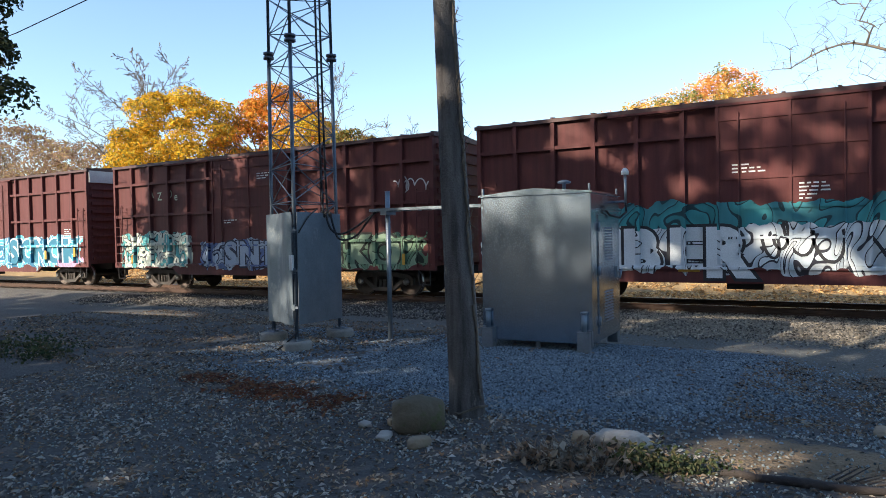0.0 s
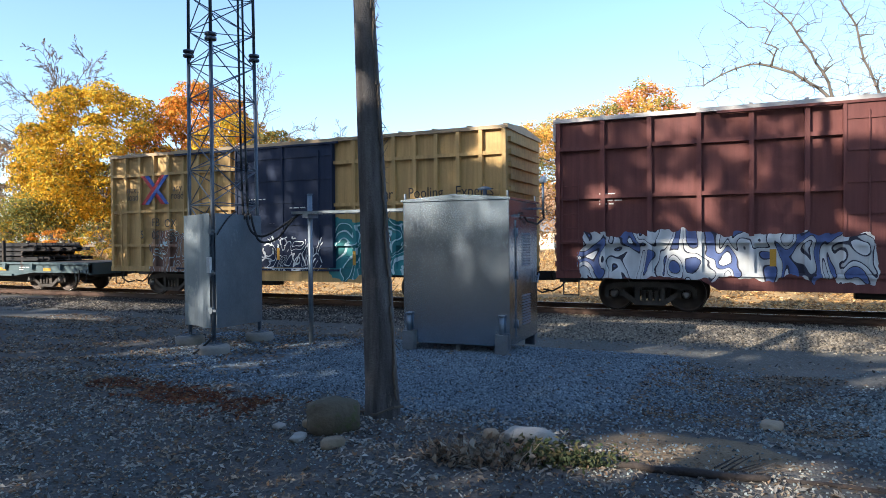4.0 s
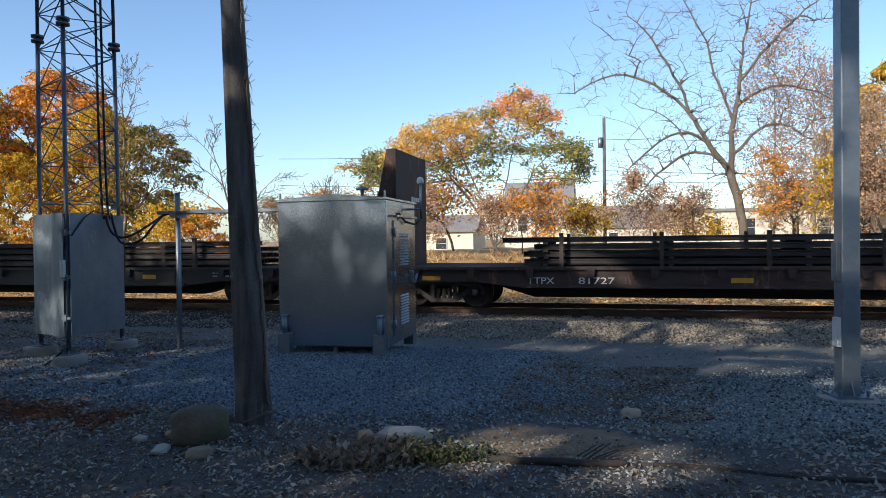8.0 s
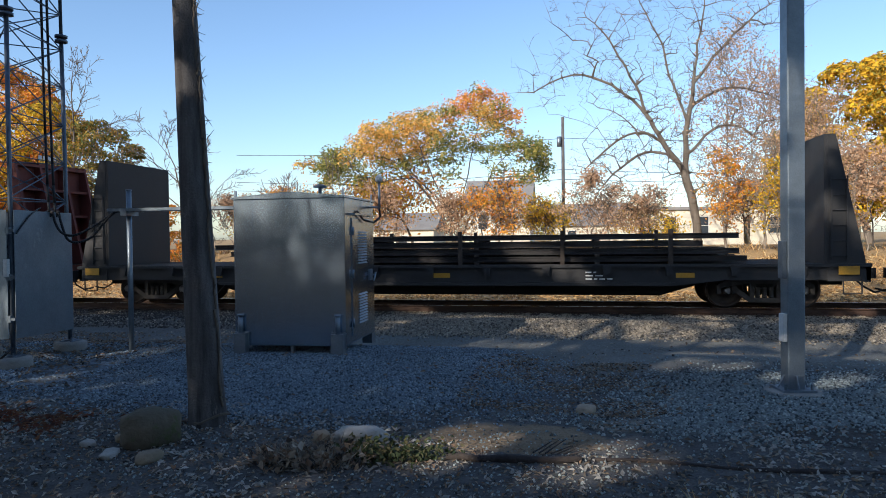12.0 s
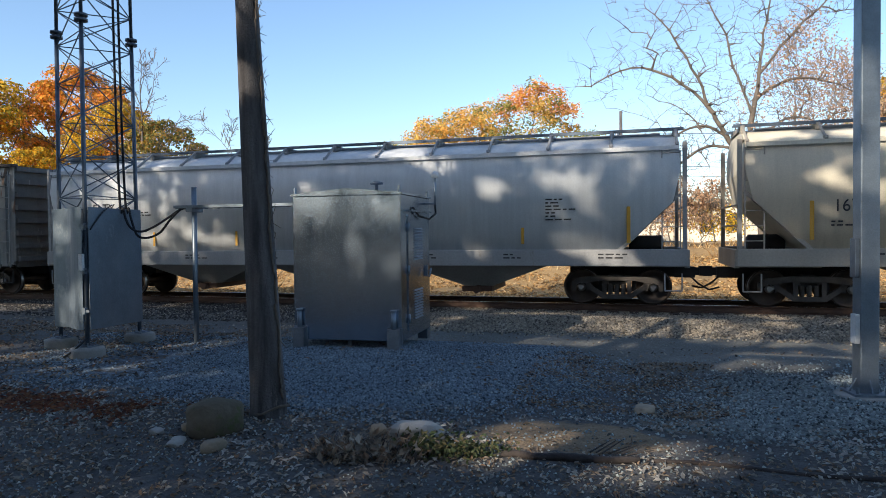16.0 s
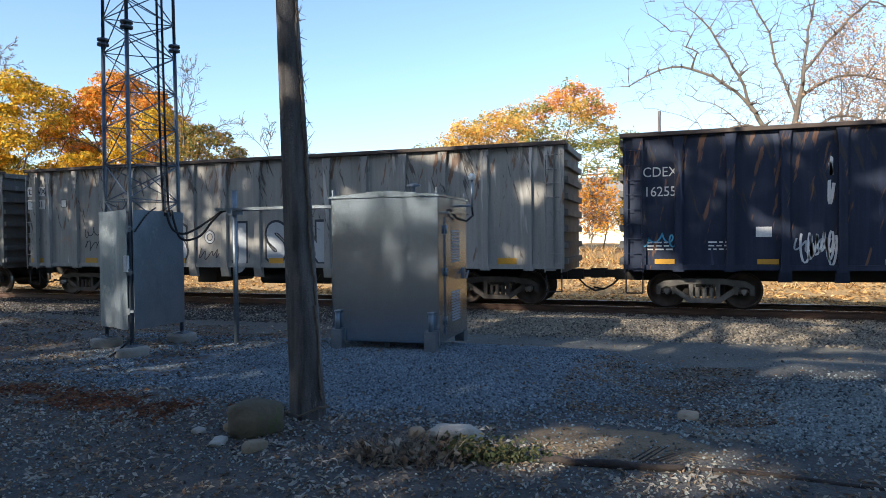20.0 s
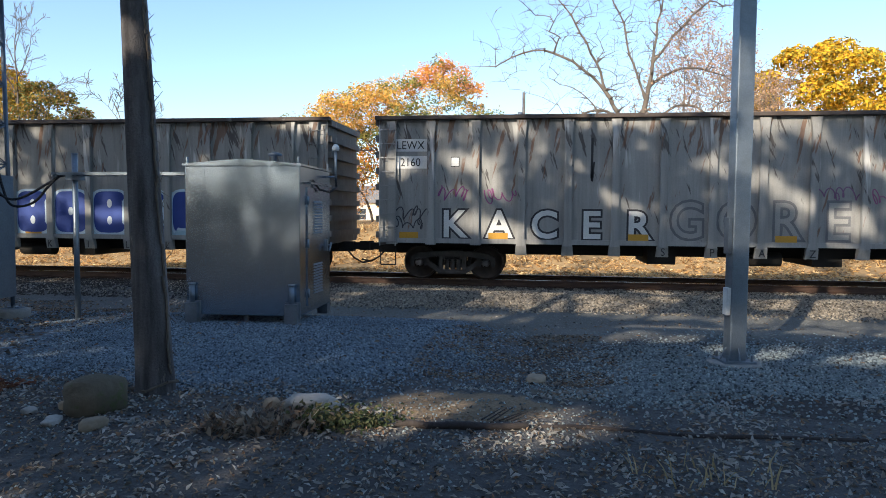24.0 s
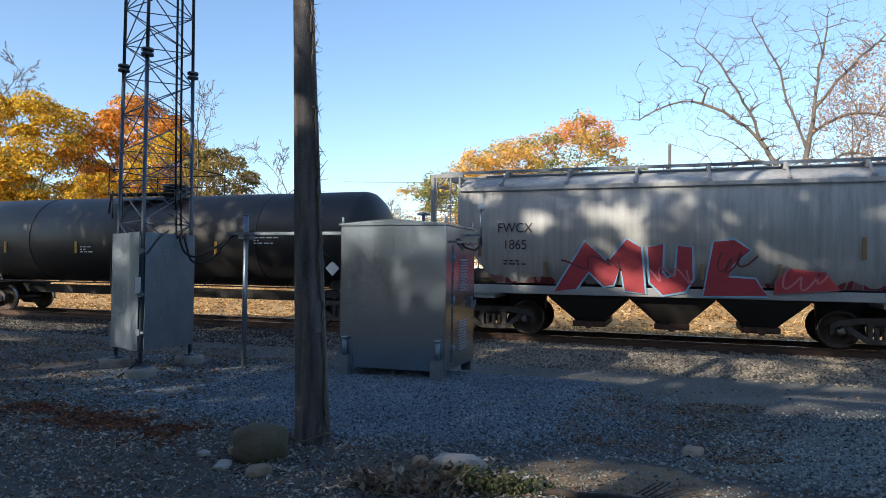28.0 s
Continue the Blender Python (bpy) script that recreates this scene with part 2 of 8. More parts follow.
POLEWOOD = surface("weathered_pole_wood", (0.15, 0.142, 0.14), (0.055, 0.05, 0.05), 0.9, 0.0, 9.0, 45.0, 0.8, spots=((0.24, 0.205, 0.17), 5.0, 0.62), streak=True, amount=0.3)
DARKWOOD = surface("dark_brown_wood", (0.055, 0.042, 0.036), (0.025, 0.021, 0.02), 0.9, 0.0, 6.0, 40.0, 0.6, spots=((0.12, 0.075, 0.055), 4.0, 0.6))
RAILSTEEL = surface("rusty_rail_steel", (0.10, 0.055, 0.035), (0.06, 0.035, 0.025), 0.7, 0.3, 3.0, 50.0, 0.2)
RAILHEAD = surface("worn_rail_head", (0.45, 0.44, 0.43), (0.3, 0.29, 0.28), 0.28, 1.0, 3.0, 50.0, 0.02)
TIE = surface("creosoted_wood", (0.075, 0.055, 0.04), (0.03, 0.024, 0.02), 0.9, 0.0, 4.0, 30.0, 0.5, each=0.35)
TOPRUST = surface("rusted_top_edge", (0.11, 0.085, 0.07), (0.055, 0.042, 0.036), 0.8, 0.1, 1.5, 20.0, 0.2, spots=((0.24, 0.22, 0.19), 2.0, 0.62))
# gondola ends: tree shade put into a dirty grey paint
END_SHADED = surface("shaded_dirty_end_paint", (0.17, 0.165, 0.15), (0.09, 0.085, 0.078), 0.7, 0.1, 1.5, 20.0, 0.15, spots=((0.26, 0.25, 0.23), 2.4, 0.6), streak=True)
TRUCKSTEEL = surface("grimy_cast_steel", (0.10, 0.086, 0.075), (0.045, 0.04, 0.036), 0.75, 0.25, 4.0, 40.0, 0.2)
TRUCKGREY = surface("dusty_grey_cast_steel", (0.20, 0.19, 0.175), (0.10, 0.095, 0.09), 0.75, 0.2, 4.0, 40.0, 0.2)
WHEELSTEEL = surface("rusty_wheel_steel", (0.10, 0.072, 0.056), (0.05, 0.04, 0.034), 0.6, 0.5, 5.0, 40.0, 0.1)
TREAD = plain("polished_tread", (0.4, 0.39, 0.38), 0.3, 1.0)
UNDER = surface("black_underframe", (0.02, 0.019, 0.018), (0.035, 0.03, 0.026), 0.8, 0.1, 3.0, 30.0, 0.2)
YELLOW = plain("reflective_yellow", (0.55, 0.29, 0.025), 0.5)
WHITE_PAINT = plain("white_stencil_paint", (0.7, 0.7, 0.68), 0.6)
BLACK_PAINT = plain("black_stencil_paint", (0.02, 0.02, 0.022), 0.6)
ROCK = surface("sandstone", (0.36, 0.28, 0.19), (0.20, 0.16, 0.11), 0.9, 0.0, 3.0, 20.0, 0.6, spots=((0.13, 0.14, 0.06), 5.0, 0.6), each=0.2)
MOSSY = surface("mossy_brown_stone", (0.14, 0.115, 0.08), (0.075, 0.066, 0.045), 0.95, 0.0, 3.0, 18.0, 0.7, spots=((0.07, 0.08, 0.03), 4.0, 0.55))
ROCK_PALE = surface("pale_stone", (0.42, 0.40, 0.36), (0.24, 0.225, 0.20), 0.9, 0.0, 3.0, 20.0, 0.8, each=0.3)
BARK = surface("grey_bark", (0.17, 0.14, 0.11), (0.09, 0.075, 0.06), 0.9, 0.0, 5.0, 30.0, 0.5, streak=True)
# a paler bark with sunlight put into its colour
BARK_PALE = surface("pale_sunlit_bark", (0.30, 0.25, 0.19), (0.18, 0.15, 0.12), 0.9, 0.0, 5.0, 30.0, 0.4, streak=True)


def aluminium():
    """Brushed aluminium sheet, faintly buckled."""
    m, t, p = nodes_of("brushed_aluminium")
    brush = noise_node(t, coords(t, (1, 1, 0.02)), 160.0, 2.0)
    patch = noise_node(t, coords(t), 1.4, 3.0)
    col = mix_node(t, patch, (0.48, 0.565, 0.655), (0.40, 0.48, 0.565))
    col = mix_node(t, 0.3, col, ramp_node(t, brush, (0.3, (0.85,) * 3), (0.7, (1.05,) * 3)), "MULTIPLY")
    t.links.new(col, p.inputs["Base Color"])
    p.inputs["Metallic"].default_value = 1.0
    t.links.new(math_node(t, "MULTIPLY_ADD", patch, 0.1, 0.18), p.inputs["Roughness"])
    bump_node(t, p, noise_node(t, coords(t), 2.2, 1.0), 0.07, 0.02)
    return m


ALU = aluminium()


def leaf_material(name, *cols):
    """Leaves that differ clump by clump, with light coming through."""
    m, t, p = nodes_of(name)
    geo = t.nodes.new("ShaderNodeNewGeometry")
    n = len(cols)
    col = ramp_node(t, geo.outputs["Random Per Island"], *[((k + 0.5) / n, c) for k, c in enumerate(cols)])
    pat = noise_node(t, coords(t), 0.7, 3.0)
    col = mix_node(t, 0.5, col, ramp_node(t, pat, (0.3, (0.65,) * 3), (0.7, (1.25,) * 3)), "MULTIPLY")
    t.links.new(col, p.inputs["Base Color"])
    p.inputs["Roughness"].default_value = 0.75
    tr = t.nodes.new("ShaderNodeBsdfTranslucent")
    t.links.new(col, tr.inputs[0])
    mx = t.nodes.new("ShaderNodeMixShader")
    mx.inputs[0].default_value = 0.35
    t.links.new(p.outputs[0], mx.inputs[1])
    t.links.new(tr.outputs[0], mx.inputs[2])
    t.links.new(mx.outputs[0], t.nodes["Material Output"].inputs["Surface"])
    return m


LEAF_YELLOW = leaf_material("yellow_leaves", (0.78, 0.47, 0.02), (0.66, 0.36, 0.014), (0.84, 0.57, 0.03), (0.42, 0.33, 0.03), (0.17, 0.17, 0.025), (0.55, 0.30, 0.02))
LEAF_ORANGE = leaf_material("orange_leaves", (0.82, 0.34, 0.04), (0.74, 0.25, 0.035), (0.85, 0.46, 0.05), (0.50, 0.20, 0.03), (0.34, 0.24, 0.035))
LEAF_GOLD = leaf_material("golden_orange_leaves", (0.84, 0.46, 0.09), (0.88, 0.56, 0.14), (0.70, 0.42, 0.09), (0.42, 0.36, 0.08))
LEAF_SCARLET = leaf_material("red_orange_leaves", (0.82, 0.34, 0.08), (0.86, 0.45, 0.13), (0.72, 0.25, 0.07), (0.80, 0.52, 0.12))
LEAF_OLIVE = leaf_material("olive_green_leaves", (0.20, 0.24, 0.06), (0.32, 0.32, 0.08), (0.52, 0.42, 0.10), (0.14, 0.17, 0.045))
LEAF_GREEN = leaf_material("dull_green_leaves", (0.16, 0.18, 0.045), (0.26, 0.25, 0.06), (0.12, 0.14, 0.04), (0.52, 0.38, 0.06))
LEAF_BROWN = leaf_material("brown_thin_leaves", (0.56, 0.36, 0.22), (0.64, 0.44, 0.27), (0.40, 0.24, 0.14))
# near-black greens: the tree's shade is put into its leaves
LEAF_DARK = leaf_material("shade_dark_green_leaves", (0.03, 0.045, 0.015), (0.045, 0.06, 0.02), (0.02, 0.03, 0.012))
LEAF_FALLEN = leaf_material("fallen_leaves", (0.25, 0.155, 0.095), (0.36, 0.275, 0.19), (0.095, 0.07, 0.052), (0.48, 0.43, 0.35), (0.05, 0.04, 0.034))
LEAF_PALE = leaf_material("pale_dry_leaves", (0.44, 0.425, 0.39), (0.30, 0.28, 0.25), (0.58, 0.565, 0.53), (0.17, 0.14, 0.11))
LEAF_WEED = leaf_material("weed_green", (0.032, 0.052, 0.02), (0.055, 0.075, 0.028), (0.10, 0.09, 0.04))
LEAF_RED = leaf_material("red_brown_fallen_leaves", (0.22, 0.085, 0.045), (0.14, 0.05, 0.032), (0.30, 0.15, 0.075), (0.09, 0.04, 0.03))
STRAW = leaf_material("dry_straw", (0.42, 0.33, 0.17), (0.32, 0.24, 0.12), (0.50, 0.40, 0.22))
# the darkest tones stand in for shadow among the gold
BRUSH = leaf_material("dry_golden_brush", (0.74, 0.47, 0.19), (0.54, 0.30, 0.10), (0.84, 0.66, 0.36), (0.15, 0.09, 0.04), (0.34, 0.19, 0.07))
GRAVEL = leaf_material("blue_grey_crushed_stone", (0.26, 0.33, 0.39), (0.15, 0.20, 0.24), (0.45, 0.54, 0.60), (0.055, 0.075, 0.092))
GRAVEL_PALE = leaf_material("grey_green_gravel", (0.33, 0.385, 0.39), (0.19, 0.225, 0.235), (0.54, 0.60, 0.58), (0.07, 0.085, 0.09))
LEAF_RUSSET = leaf_material("russet_leaves", (0.30, 0.20, 0.13), (0.38, 0.25, 0.16), (0.24, 0.15, 0.12), (0.40, 0.30, 0.12))
LEAF_RUSTGREEN = leaf_material("green_and_rusty_leaves", (0.10, 0.12, 0.03), (0.16, 0.17, 0.04), (0.42, 0.20, 0.04), (0.12, 0.13, 0.03), (0.45, 0.30, 0.05))
LEAF_SHADE = leaf_material("shaded_grey_green_leaves", (0.075, 0.083, 0.075), (0.11, 0.115, 0.10), (0.055, 0.062, 0.056))
BACKDROP = leaf_material("grey_backdrop_leaves", (0.06, 0.058, 0.06), (0.04, 0.04, 0.043), (0.09, 0.085, 0.085))
# near-black stone: the train's shade painted in, and dirty ballast beside the track
BALLAST_DARK = leaf_material("shade_dark_dirty_ballast", (0.06, 0.052, 0.046), (0.035, 0.03, 0.027), (0.10, 0.088, 0.075))
BALLAST = leaf_material("brown_grey_ballast", (0.37, 0.315, 0.235), (0.22, 0.185, 0.14), (0.52, 0.455, 0.355), (0.09, 0.078, 0.062))


# ---- the ground: one sheet, with zones of soil, crushed stone, dirt road, ballast and brush ----
TRACK_Y = 18.76


def smooth(a, b, v):
    k = min(1.0, max(0.0, (v - a) / (b - a)))
    return k * k * (3 - 2 * k)


def mound(x, y):
    return math.exp(-(((x + 3.0) / 2.75) ** 2 + ((y - 9.2) / 2.75) ** 2) ** 2.2)


def ground_z(x, y):
    z = 0.03 * mound(x, y) - 0.22 * smooth(10.5, 12.8, y) * (1 - smooth(13.8, 16.2, y)) - 0.2 * smooth(15.0, 16.8, y)
    z -= 0.15 * smooth(-1.0, 0.3, x) * (1 - smooth(1.0, 2.4, x)) * smooth(6.4, 8.2, y) * (1 - smooth(11, 13, y))
    z += -0.62 * smooth(20.3, 23.0, y) + 1.75 * smooth(30.0, 38.0, y)
    near = 1 - smooth(60, 120, abs(x) + abs(y))
    z += near * (0.05 * noise.noise((x * 0.35, y * 0.35, 0)) + 0.02 * noise.noise((x * 1.7, y * 1.7, 3))) * (0.4 if y < 26 else 4.0)
    return z


def ground_material():
    m, t, p = nodes_of("ground_earth_and_stone")
    co = coords(t)
    sep = t.nodes.new("ShaderNodeSeparateXYZ")
    t.links.new(co, sep.inputs[0])
    x, y = sep.outputs[0], sep.outputs[1]
    edge = math_node(t, "MULTIPLY_ADD", noise_node(t, co, 0.8, 5.0), 1.6, -0.8)
    fine, mid, broad = noise_node(t, co, 28.0, 6.0, 0.7), noise_node(t, co, 6.0, 5.0), noise_node(t, co, 0.5, 4.0)
    peb = t.nodes.new("ShaderNodeTexVoronoi")
    peb.inputs["Scale"].default_value = 26.0
    t.links.new(co, peb.inputs["Vector"])
    tone = t.nodes.new("ShaderNodeSeparateColor")
    t.links.new(peb.outputs["Color"], tone.inputs[0])

    def between(v, lo, hi, soft):
        a = math_node(t, "MULTIPLY_ADD", v, 1 / soft, -lo / soft, True)
        b = math_node(t, "MULTIPLY_ADD", v, -1 / soft, hi / soft, True)
        return math_node(t, "MULTIPLY", a, b)

    soil = mix_node(t, mid, (0.036, 0.037, 0.038), (0.13, 0.126, 0.121))
    soil = mix_node(t, ramp_node(t, fine, (0.60, (0, 0, 0)), (0.67, (1, 1, 1))), soil, (0.25, 0.235, 0.20))
    stone = mix_node(t, tone.outputs[0], (0.075, 0.105, 0.134), (0.25, 0.315, 0.37))
    pale = mix_node(t, tone.outputs[0], (0.10, 0.125, 0.13), (0.33, 0.385, 0.385))
    dirt = mix_node(t, mid, (0.09, 0.09, 0.08), (0.175, 0.17, 0.145))
    dirt = mix_node(t, ramp_node(t, fine, (0.5, (0, 0, 0)), (0.62, (1, 1, 1))), dirt, mix_node(t, tone.outputs[0], (0.10, 0.105, 0.10), (0.29, 0.295, 0.27)))
    bal = mix_node(t, tone.outputs[0], (0.10, 0.086, 0.068), (0.36, 0.31, 0.235))
    brush = mix_node(t, mid, (0.20, 0.12, 0.05), (0.48, 0.33, 0.15))
    ye = math_node(t, "ADD", y, edge)
    xe = math_node(t, "ADD", x, edge)

    rag = math_node(t, "ADD", math_node(t, "MULTIPLY", edge, 0.6), math_node(t, "MULTIPLY_ADD", mid, 0.7, -0.35))

    def round_patch(cx, cy, rx, ry, soft=0.25):
        """One inside a ragged oval, nought outside."""
        u = math_node(t, "MULTIPLY_ADD", math_node(t, "MULTIPLY_ADD", rag, 1.0, x), 1 / rx, -cx / rx)
        v = math_node(t, "MULTIPLY_ADD", math_node(t, "MULTIPLY_ADD", rag, 0.8, y), 1 / ry, -cy / ry)
        d = math_node(t, "SQRT", math_node(t, "ADD", math_node(t, "MULTIPLY", u, u), math_node(t, "MULTIPLY", v, v)))
        return math_node(t, "MULTIPLY_ADD", d, -1 / soft, 1 / soft, True)

    # patchy stone towards the tower, leafy dark soil, then gravel again before the mast
    patchy = math_node(t, "MULTIPLY", between(ye, 6.6, 12.0, 0.8), between(xe, -9.0, -4.5, 1.0))
    col = mix_node(t, math_node(t, "MULTIPLY", patchy, ramp_node(t, mid, (0.42, (0, 0, 0)), (0.58, (1, 1, 1)))), soil, stone)
    col = mix_node(t, between(ye, 9.6, 14.6, 0.9), col, mix_node(t, between(xe, -6.0, 9000.0, 1.5), mix_node(t, 0.45, soil, dirt), dirt))
    col = mix_node(t, math_node(t, "MULTIPLY", between(ye, 6.35, 9.6, 0.7), between(xe, 1.0, 60.0, 0.9)), col, mix_node(t, ramp_node(t, broad, (0.4, (0, 0, 0)), (0.6, (1, 1, 1))), pale, mix_node(t, 0.5, dirt, pale)))
    col = mix_node(t, round_patch(-2.95, 8.95, 2.75, 2.55, 0.12), col, stone)
    col = mix_node(t, between(ye, 13.9, 26.0, 0.4), col, mix_node(t, between(xe, -5.0, 9000.0, 1.2), mix_node(t, 0.35, soil, bal), bal))
    # the strip under the train is coloured dark for its shade
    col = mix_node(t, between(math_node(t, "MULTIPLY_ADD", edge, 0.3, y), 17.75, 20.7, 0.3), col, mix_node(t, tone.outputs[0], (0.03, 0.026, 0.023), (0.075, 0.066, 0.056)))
    col = mix_node(t, between(math_node(t, "MULTIPLY_ADD", edge, 0.3, y), 20.9, 9000.0, 0.6), col, brush)
    sand = mix_node(t, mid, (0.17, 0.12, 0.072), (0.30, 0.22, 0.135))
    col = mix_node(t, round_patch(-0.1, 6.15, 0.95, 0.5, 0.2), col, sand)
    col = mix_node(t, math_node(t, "MULTIPLY", round_patch(0.95, 6.9, 0.6, 0.4, 0.4), 0.8), col, mix_node(t, 0.4, sand, dirt))
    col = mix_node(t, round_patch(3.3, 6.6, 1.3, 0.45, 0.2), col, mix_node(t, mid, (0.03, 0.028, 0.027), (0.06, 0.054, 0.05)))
    col = mix_node(t, 0.7, col, ramp_node(t, broad, (0.3, (0.75,) * 3), (0.7, (1.2,) * 3)), "MULTIPLY")
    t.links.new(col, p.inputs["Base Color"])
    p.inputs["Roughness"].default_value = 0.95
    bump_node(t, p, math_node(t, "ADD", fine, math_node(t, "MULTIPLY", peb.outputs["Distance"], 0.8)), 0.9, 0.03)
    return m


def spaced(stops):
    out = []
    for a, b, step in stops:
        n = max(1, round((b - a) / step))
        out += [a + (b - a) * k / n for k in range(n)]
    return out + [stops[-1][1]]


xs = spaced([(-2500, -300, 550), (-300, -80, 44), (-80, -20, 3), (-20, 14, 0.4), (14, 80, 3), (80, 300, 44), (300, 2500, 550)])
ys = spaced([(-400, -40, 60), (-40, 2, 3), (2, 19, 0.3), (19, 45, 1.0), (45, 120, 6), (120, 400, 56), (400, 3000, 650)])
verts = [(x, y, ground_z(x, y)) for y in ys for x in xs]
w = len(xs)
faces = [(r * w + c, r * w + c + 1, r * w + w + c + 1, r * w + w + c) for r in range(len(ys) - 1) for c in range(w - 1)]
me = bpy.data.meshes.new("ground")
me.from_pydata(verts, [], faces)
me.materials.append(ground_material())
for f in me.polygons:
    f.use_smooth = True
ground = tagged(new("ground", me), "shaded soil, crushed stone and dirt road beside a railway", "ground", kind="structure")


# ---- two railway tracks ----
def rail_profile():
    return [(-0.07, -0.18), (0.07, -0.18), (0.07, -0.165), (0.012, -0.145), (0.012, -0.05), (0.036, -0.035), (0.036, -0.004), (0.026, 0.0), (-0.026, 0.0), (-0.036, -0.004), (-0.036, -0.035), (-0.012, -0.05), (-0.012, -0.145), (-0.07, -0.165)]


def track(y, x0, x1, label):
    tr = thing("railway_track", pose(0, y, 0), label, "railway track", kind="structure")
    for side in (-0.754, 0.754):
        bm = bmesh.new()
        a = [bm.verts.new((x0, side + q, z)) for q, z in rail_profile()]
        b = [bm.verts.new((x1, side + q, z)) for q, z in rail_profile()]
        for k in range(len(a)):
            j = (k + 1) % len(a)
            f = bm.faces.new((a[k], a[j], b[j], b[k]))
            f.material_index = 1 if k in (6, 7, 8) else 0
        part("rail", bm, (RAILSTEEL, RAILHEAD), tr)
    bm = bmesh.new()
    box(bm, -0.115, 0.115, -1.3, 1.3, -0.36, -0.18)
    tie = mesh_of("sleeper", bm, TIE, 0.012)
    bm = bmesh.new()
    box(bm, -0.09, 0.09, -0.93, -0.58, -0.181, -0.168)
    box(bm, -0.09, 0.09, 0.58, 0.93, -0.181, -0.168)
    for sy in (-0.88, -0.65, 0.65, 0.88):
        box(bm, -0.07, -0.04, sy - 0.015, sy + 0.015, -0.17, -0.145)
        box(bm, 0.04, 0.07, sy - 0.015, sy + 0.015, -0.17, -0.145)
    plate = mesh_of("tie_plate", bm, RAILSTEEL)
    rnd = random.Random(4)
    x = -34.0
    while x < 14:
        t = share("sleeper", tie, tr, pose(x + rnd.uniform(-0.03, 0.03), rnd.uniform(-0.06, 0.06), rnd.uniform(-0.012, 0.008), 0, 0, rnd.uniform(-1.2, 1.2)))
        share("tie_plate", plate, t)
        x += 0.5
    bm = bmesh.new()
    for a, b in ((x0, -34.4), (14.3, x1)):
        while a < b:
            box(bm, a - 0.115, a + 0.115, -1.3, 1.3, -0.36, -0.18)
            a += 0.5
    tagged(part("far_sleepers", bm, TIE, tr), kind="stuff")
    return tr


track(TRACK_Y, -160, 70, "single railway track with worn bright rails on brown ballast")


# ---- the train ----
CARS = []  # (car, middle at the start, wheelsets)


def sideframe_mesh(mat):
    """One cast side frame of a truck, with two windows, springs and bearing ends."""
    bm = bmesh.new()
    # top member, two diagonals, bottom member, columns, pedestals
    for q in ([(-1.13, 0.58), (-0.95, 0.70), (-0.45, 0.76), (0.45, 0.76), (0.95, 0.70), (1.13, 0.58), (1.0, 0.52), (0.45, 0.62), (-0.45, 0.62), (-1.0, 0.52)],
              [(-0.36, 0.16), (0.36, 0.16), (0.36, 0.27), (-0.36, 0.27)],
              [(-0.86, 0.52), (-0.72, 0.56), (-0.30, 0.27), (-0.36, 0.16)], [(0.86, 0.52), (0.36, 0.16), (0.30, 0.27), (0.72, 0.56)],
              [(-0.36, 0.25), (-0.26, 0.25), (-0.26, 0.64), (-0.36, 0.64)], [(0.26, 0.25), (0.36, 0.25), (0.36, 0.64), (0.26, 0.64)],
              [(-1.13, 0.36), (-1.04, 0.36), (-1.02, 0.56), (-1.13, 0.60)], [(1.13, 0.36), (1.13, 0.60), (1.02, 0.56), (1.04, 0.36)],
              [(-0.76, 0.36), (-0.66, 0.40), (-0.66, 0.56), (-0.76, 0.56)], [(0.76, 0.36), (0.76, 0.56), (0.66, 0.56), (0.66, 0.40)]):
        prism(bm, q, -1.05, -0.90)
    for sx in (-0.16, 0.0, 0.16):
        revolve_at(bm, (sx, -0.97, 0.27), [(k * 0.03, 0.065 if k % 2 else 0.05) for k in range(10)], "z", 10)
    prism(bm, [(-0.26, 0.55), (0.26, 0.55), (0.26, 0.66), (-0.26, 0.66)], -1.0, -0.6)
    return mesh_of("side_frame", bm, mat)


def revolve_at(bm, at, profile, axis, n):
    before = set(bm.verts)
    revolve(bm, profile, n, axis)
    for v in bm.verts:
        if v not in before:
            v.co += Vector(at)


def wheel_mesh():
    bm = bmesh.new()
    revolve(bm, [(-1.05, 0.07), (-0.92, 0.07), (-0.9, 0.085), (0.9, 0.085), (0.92, 0.07), (1.05, 0.07)], 12, "y")
    for s in (-1, 1):
        revolve(bm, [(s * 0.665, 0.30), (s * 0.67, 0.482), (s * 0.70, 0.482), (s * 0.715, 0.457), (s * 0.80, 0.452), (s * 0.80, 0.40), (s * 0.755, 0.38), (s * 0.75, 0.16), (s * 0.80, 0.13), (s * 0.80, 0.085), (s * 0.66, 0.085), (s * 0.66, 0.2)], 28, "y")
        for f in bm.faces:
            if abs(abs(f.calc_center_median().y) - 0.757) < 0.045 and f.calc_center_median().to_2d().length > 0 and math.hypot(f.calc_center_median().x, f.calc_center_median().z) > 0.44:
                f.material_index = 1
        revolve_at(bm, (0, 0, 0), [(s * 1.04, 0.11), (s * 1.10, 0.11), (s * 1.12, 0.06), (s * 1.13, 0.06)], "y", 10)
        for k in range(3):
            a = k * math.tau / 3
            box(bm, 0.06 * math.cos(a) - 0.02, 0.06 * math.cos(a) + 0.02, s * 1.135 - 0.012, s * 1.135 + 0.012, 0.06 * math.sin(a) - 0.02, 0.06 * math.sin(a) + 0.02)
    for f in bm.faces:
        if abs(f.calc_center_median().y) > 1.06:
            f.material_index = 1
    return mesh_of("wheelset", bm, (WHEELSTEEL, TREAD))


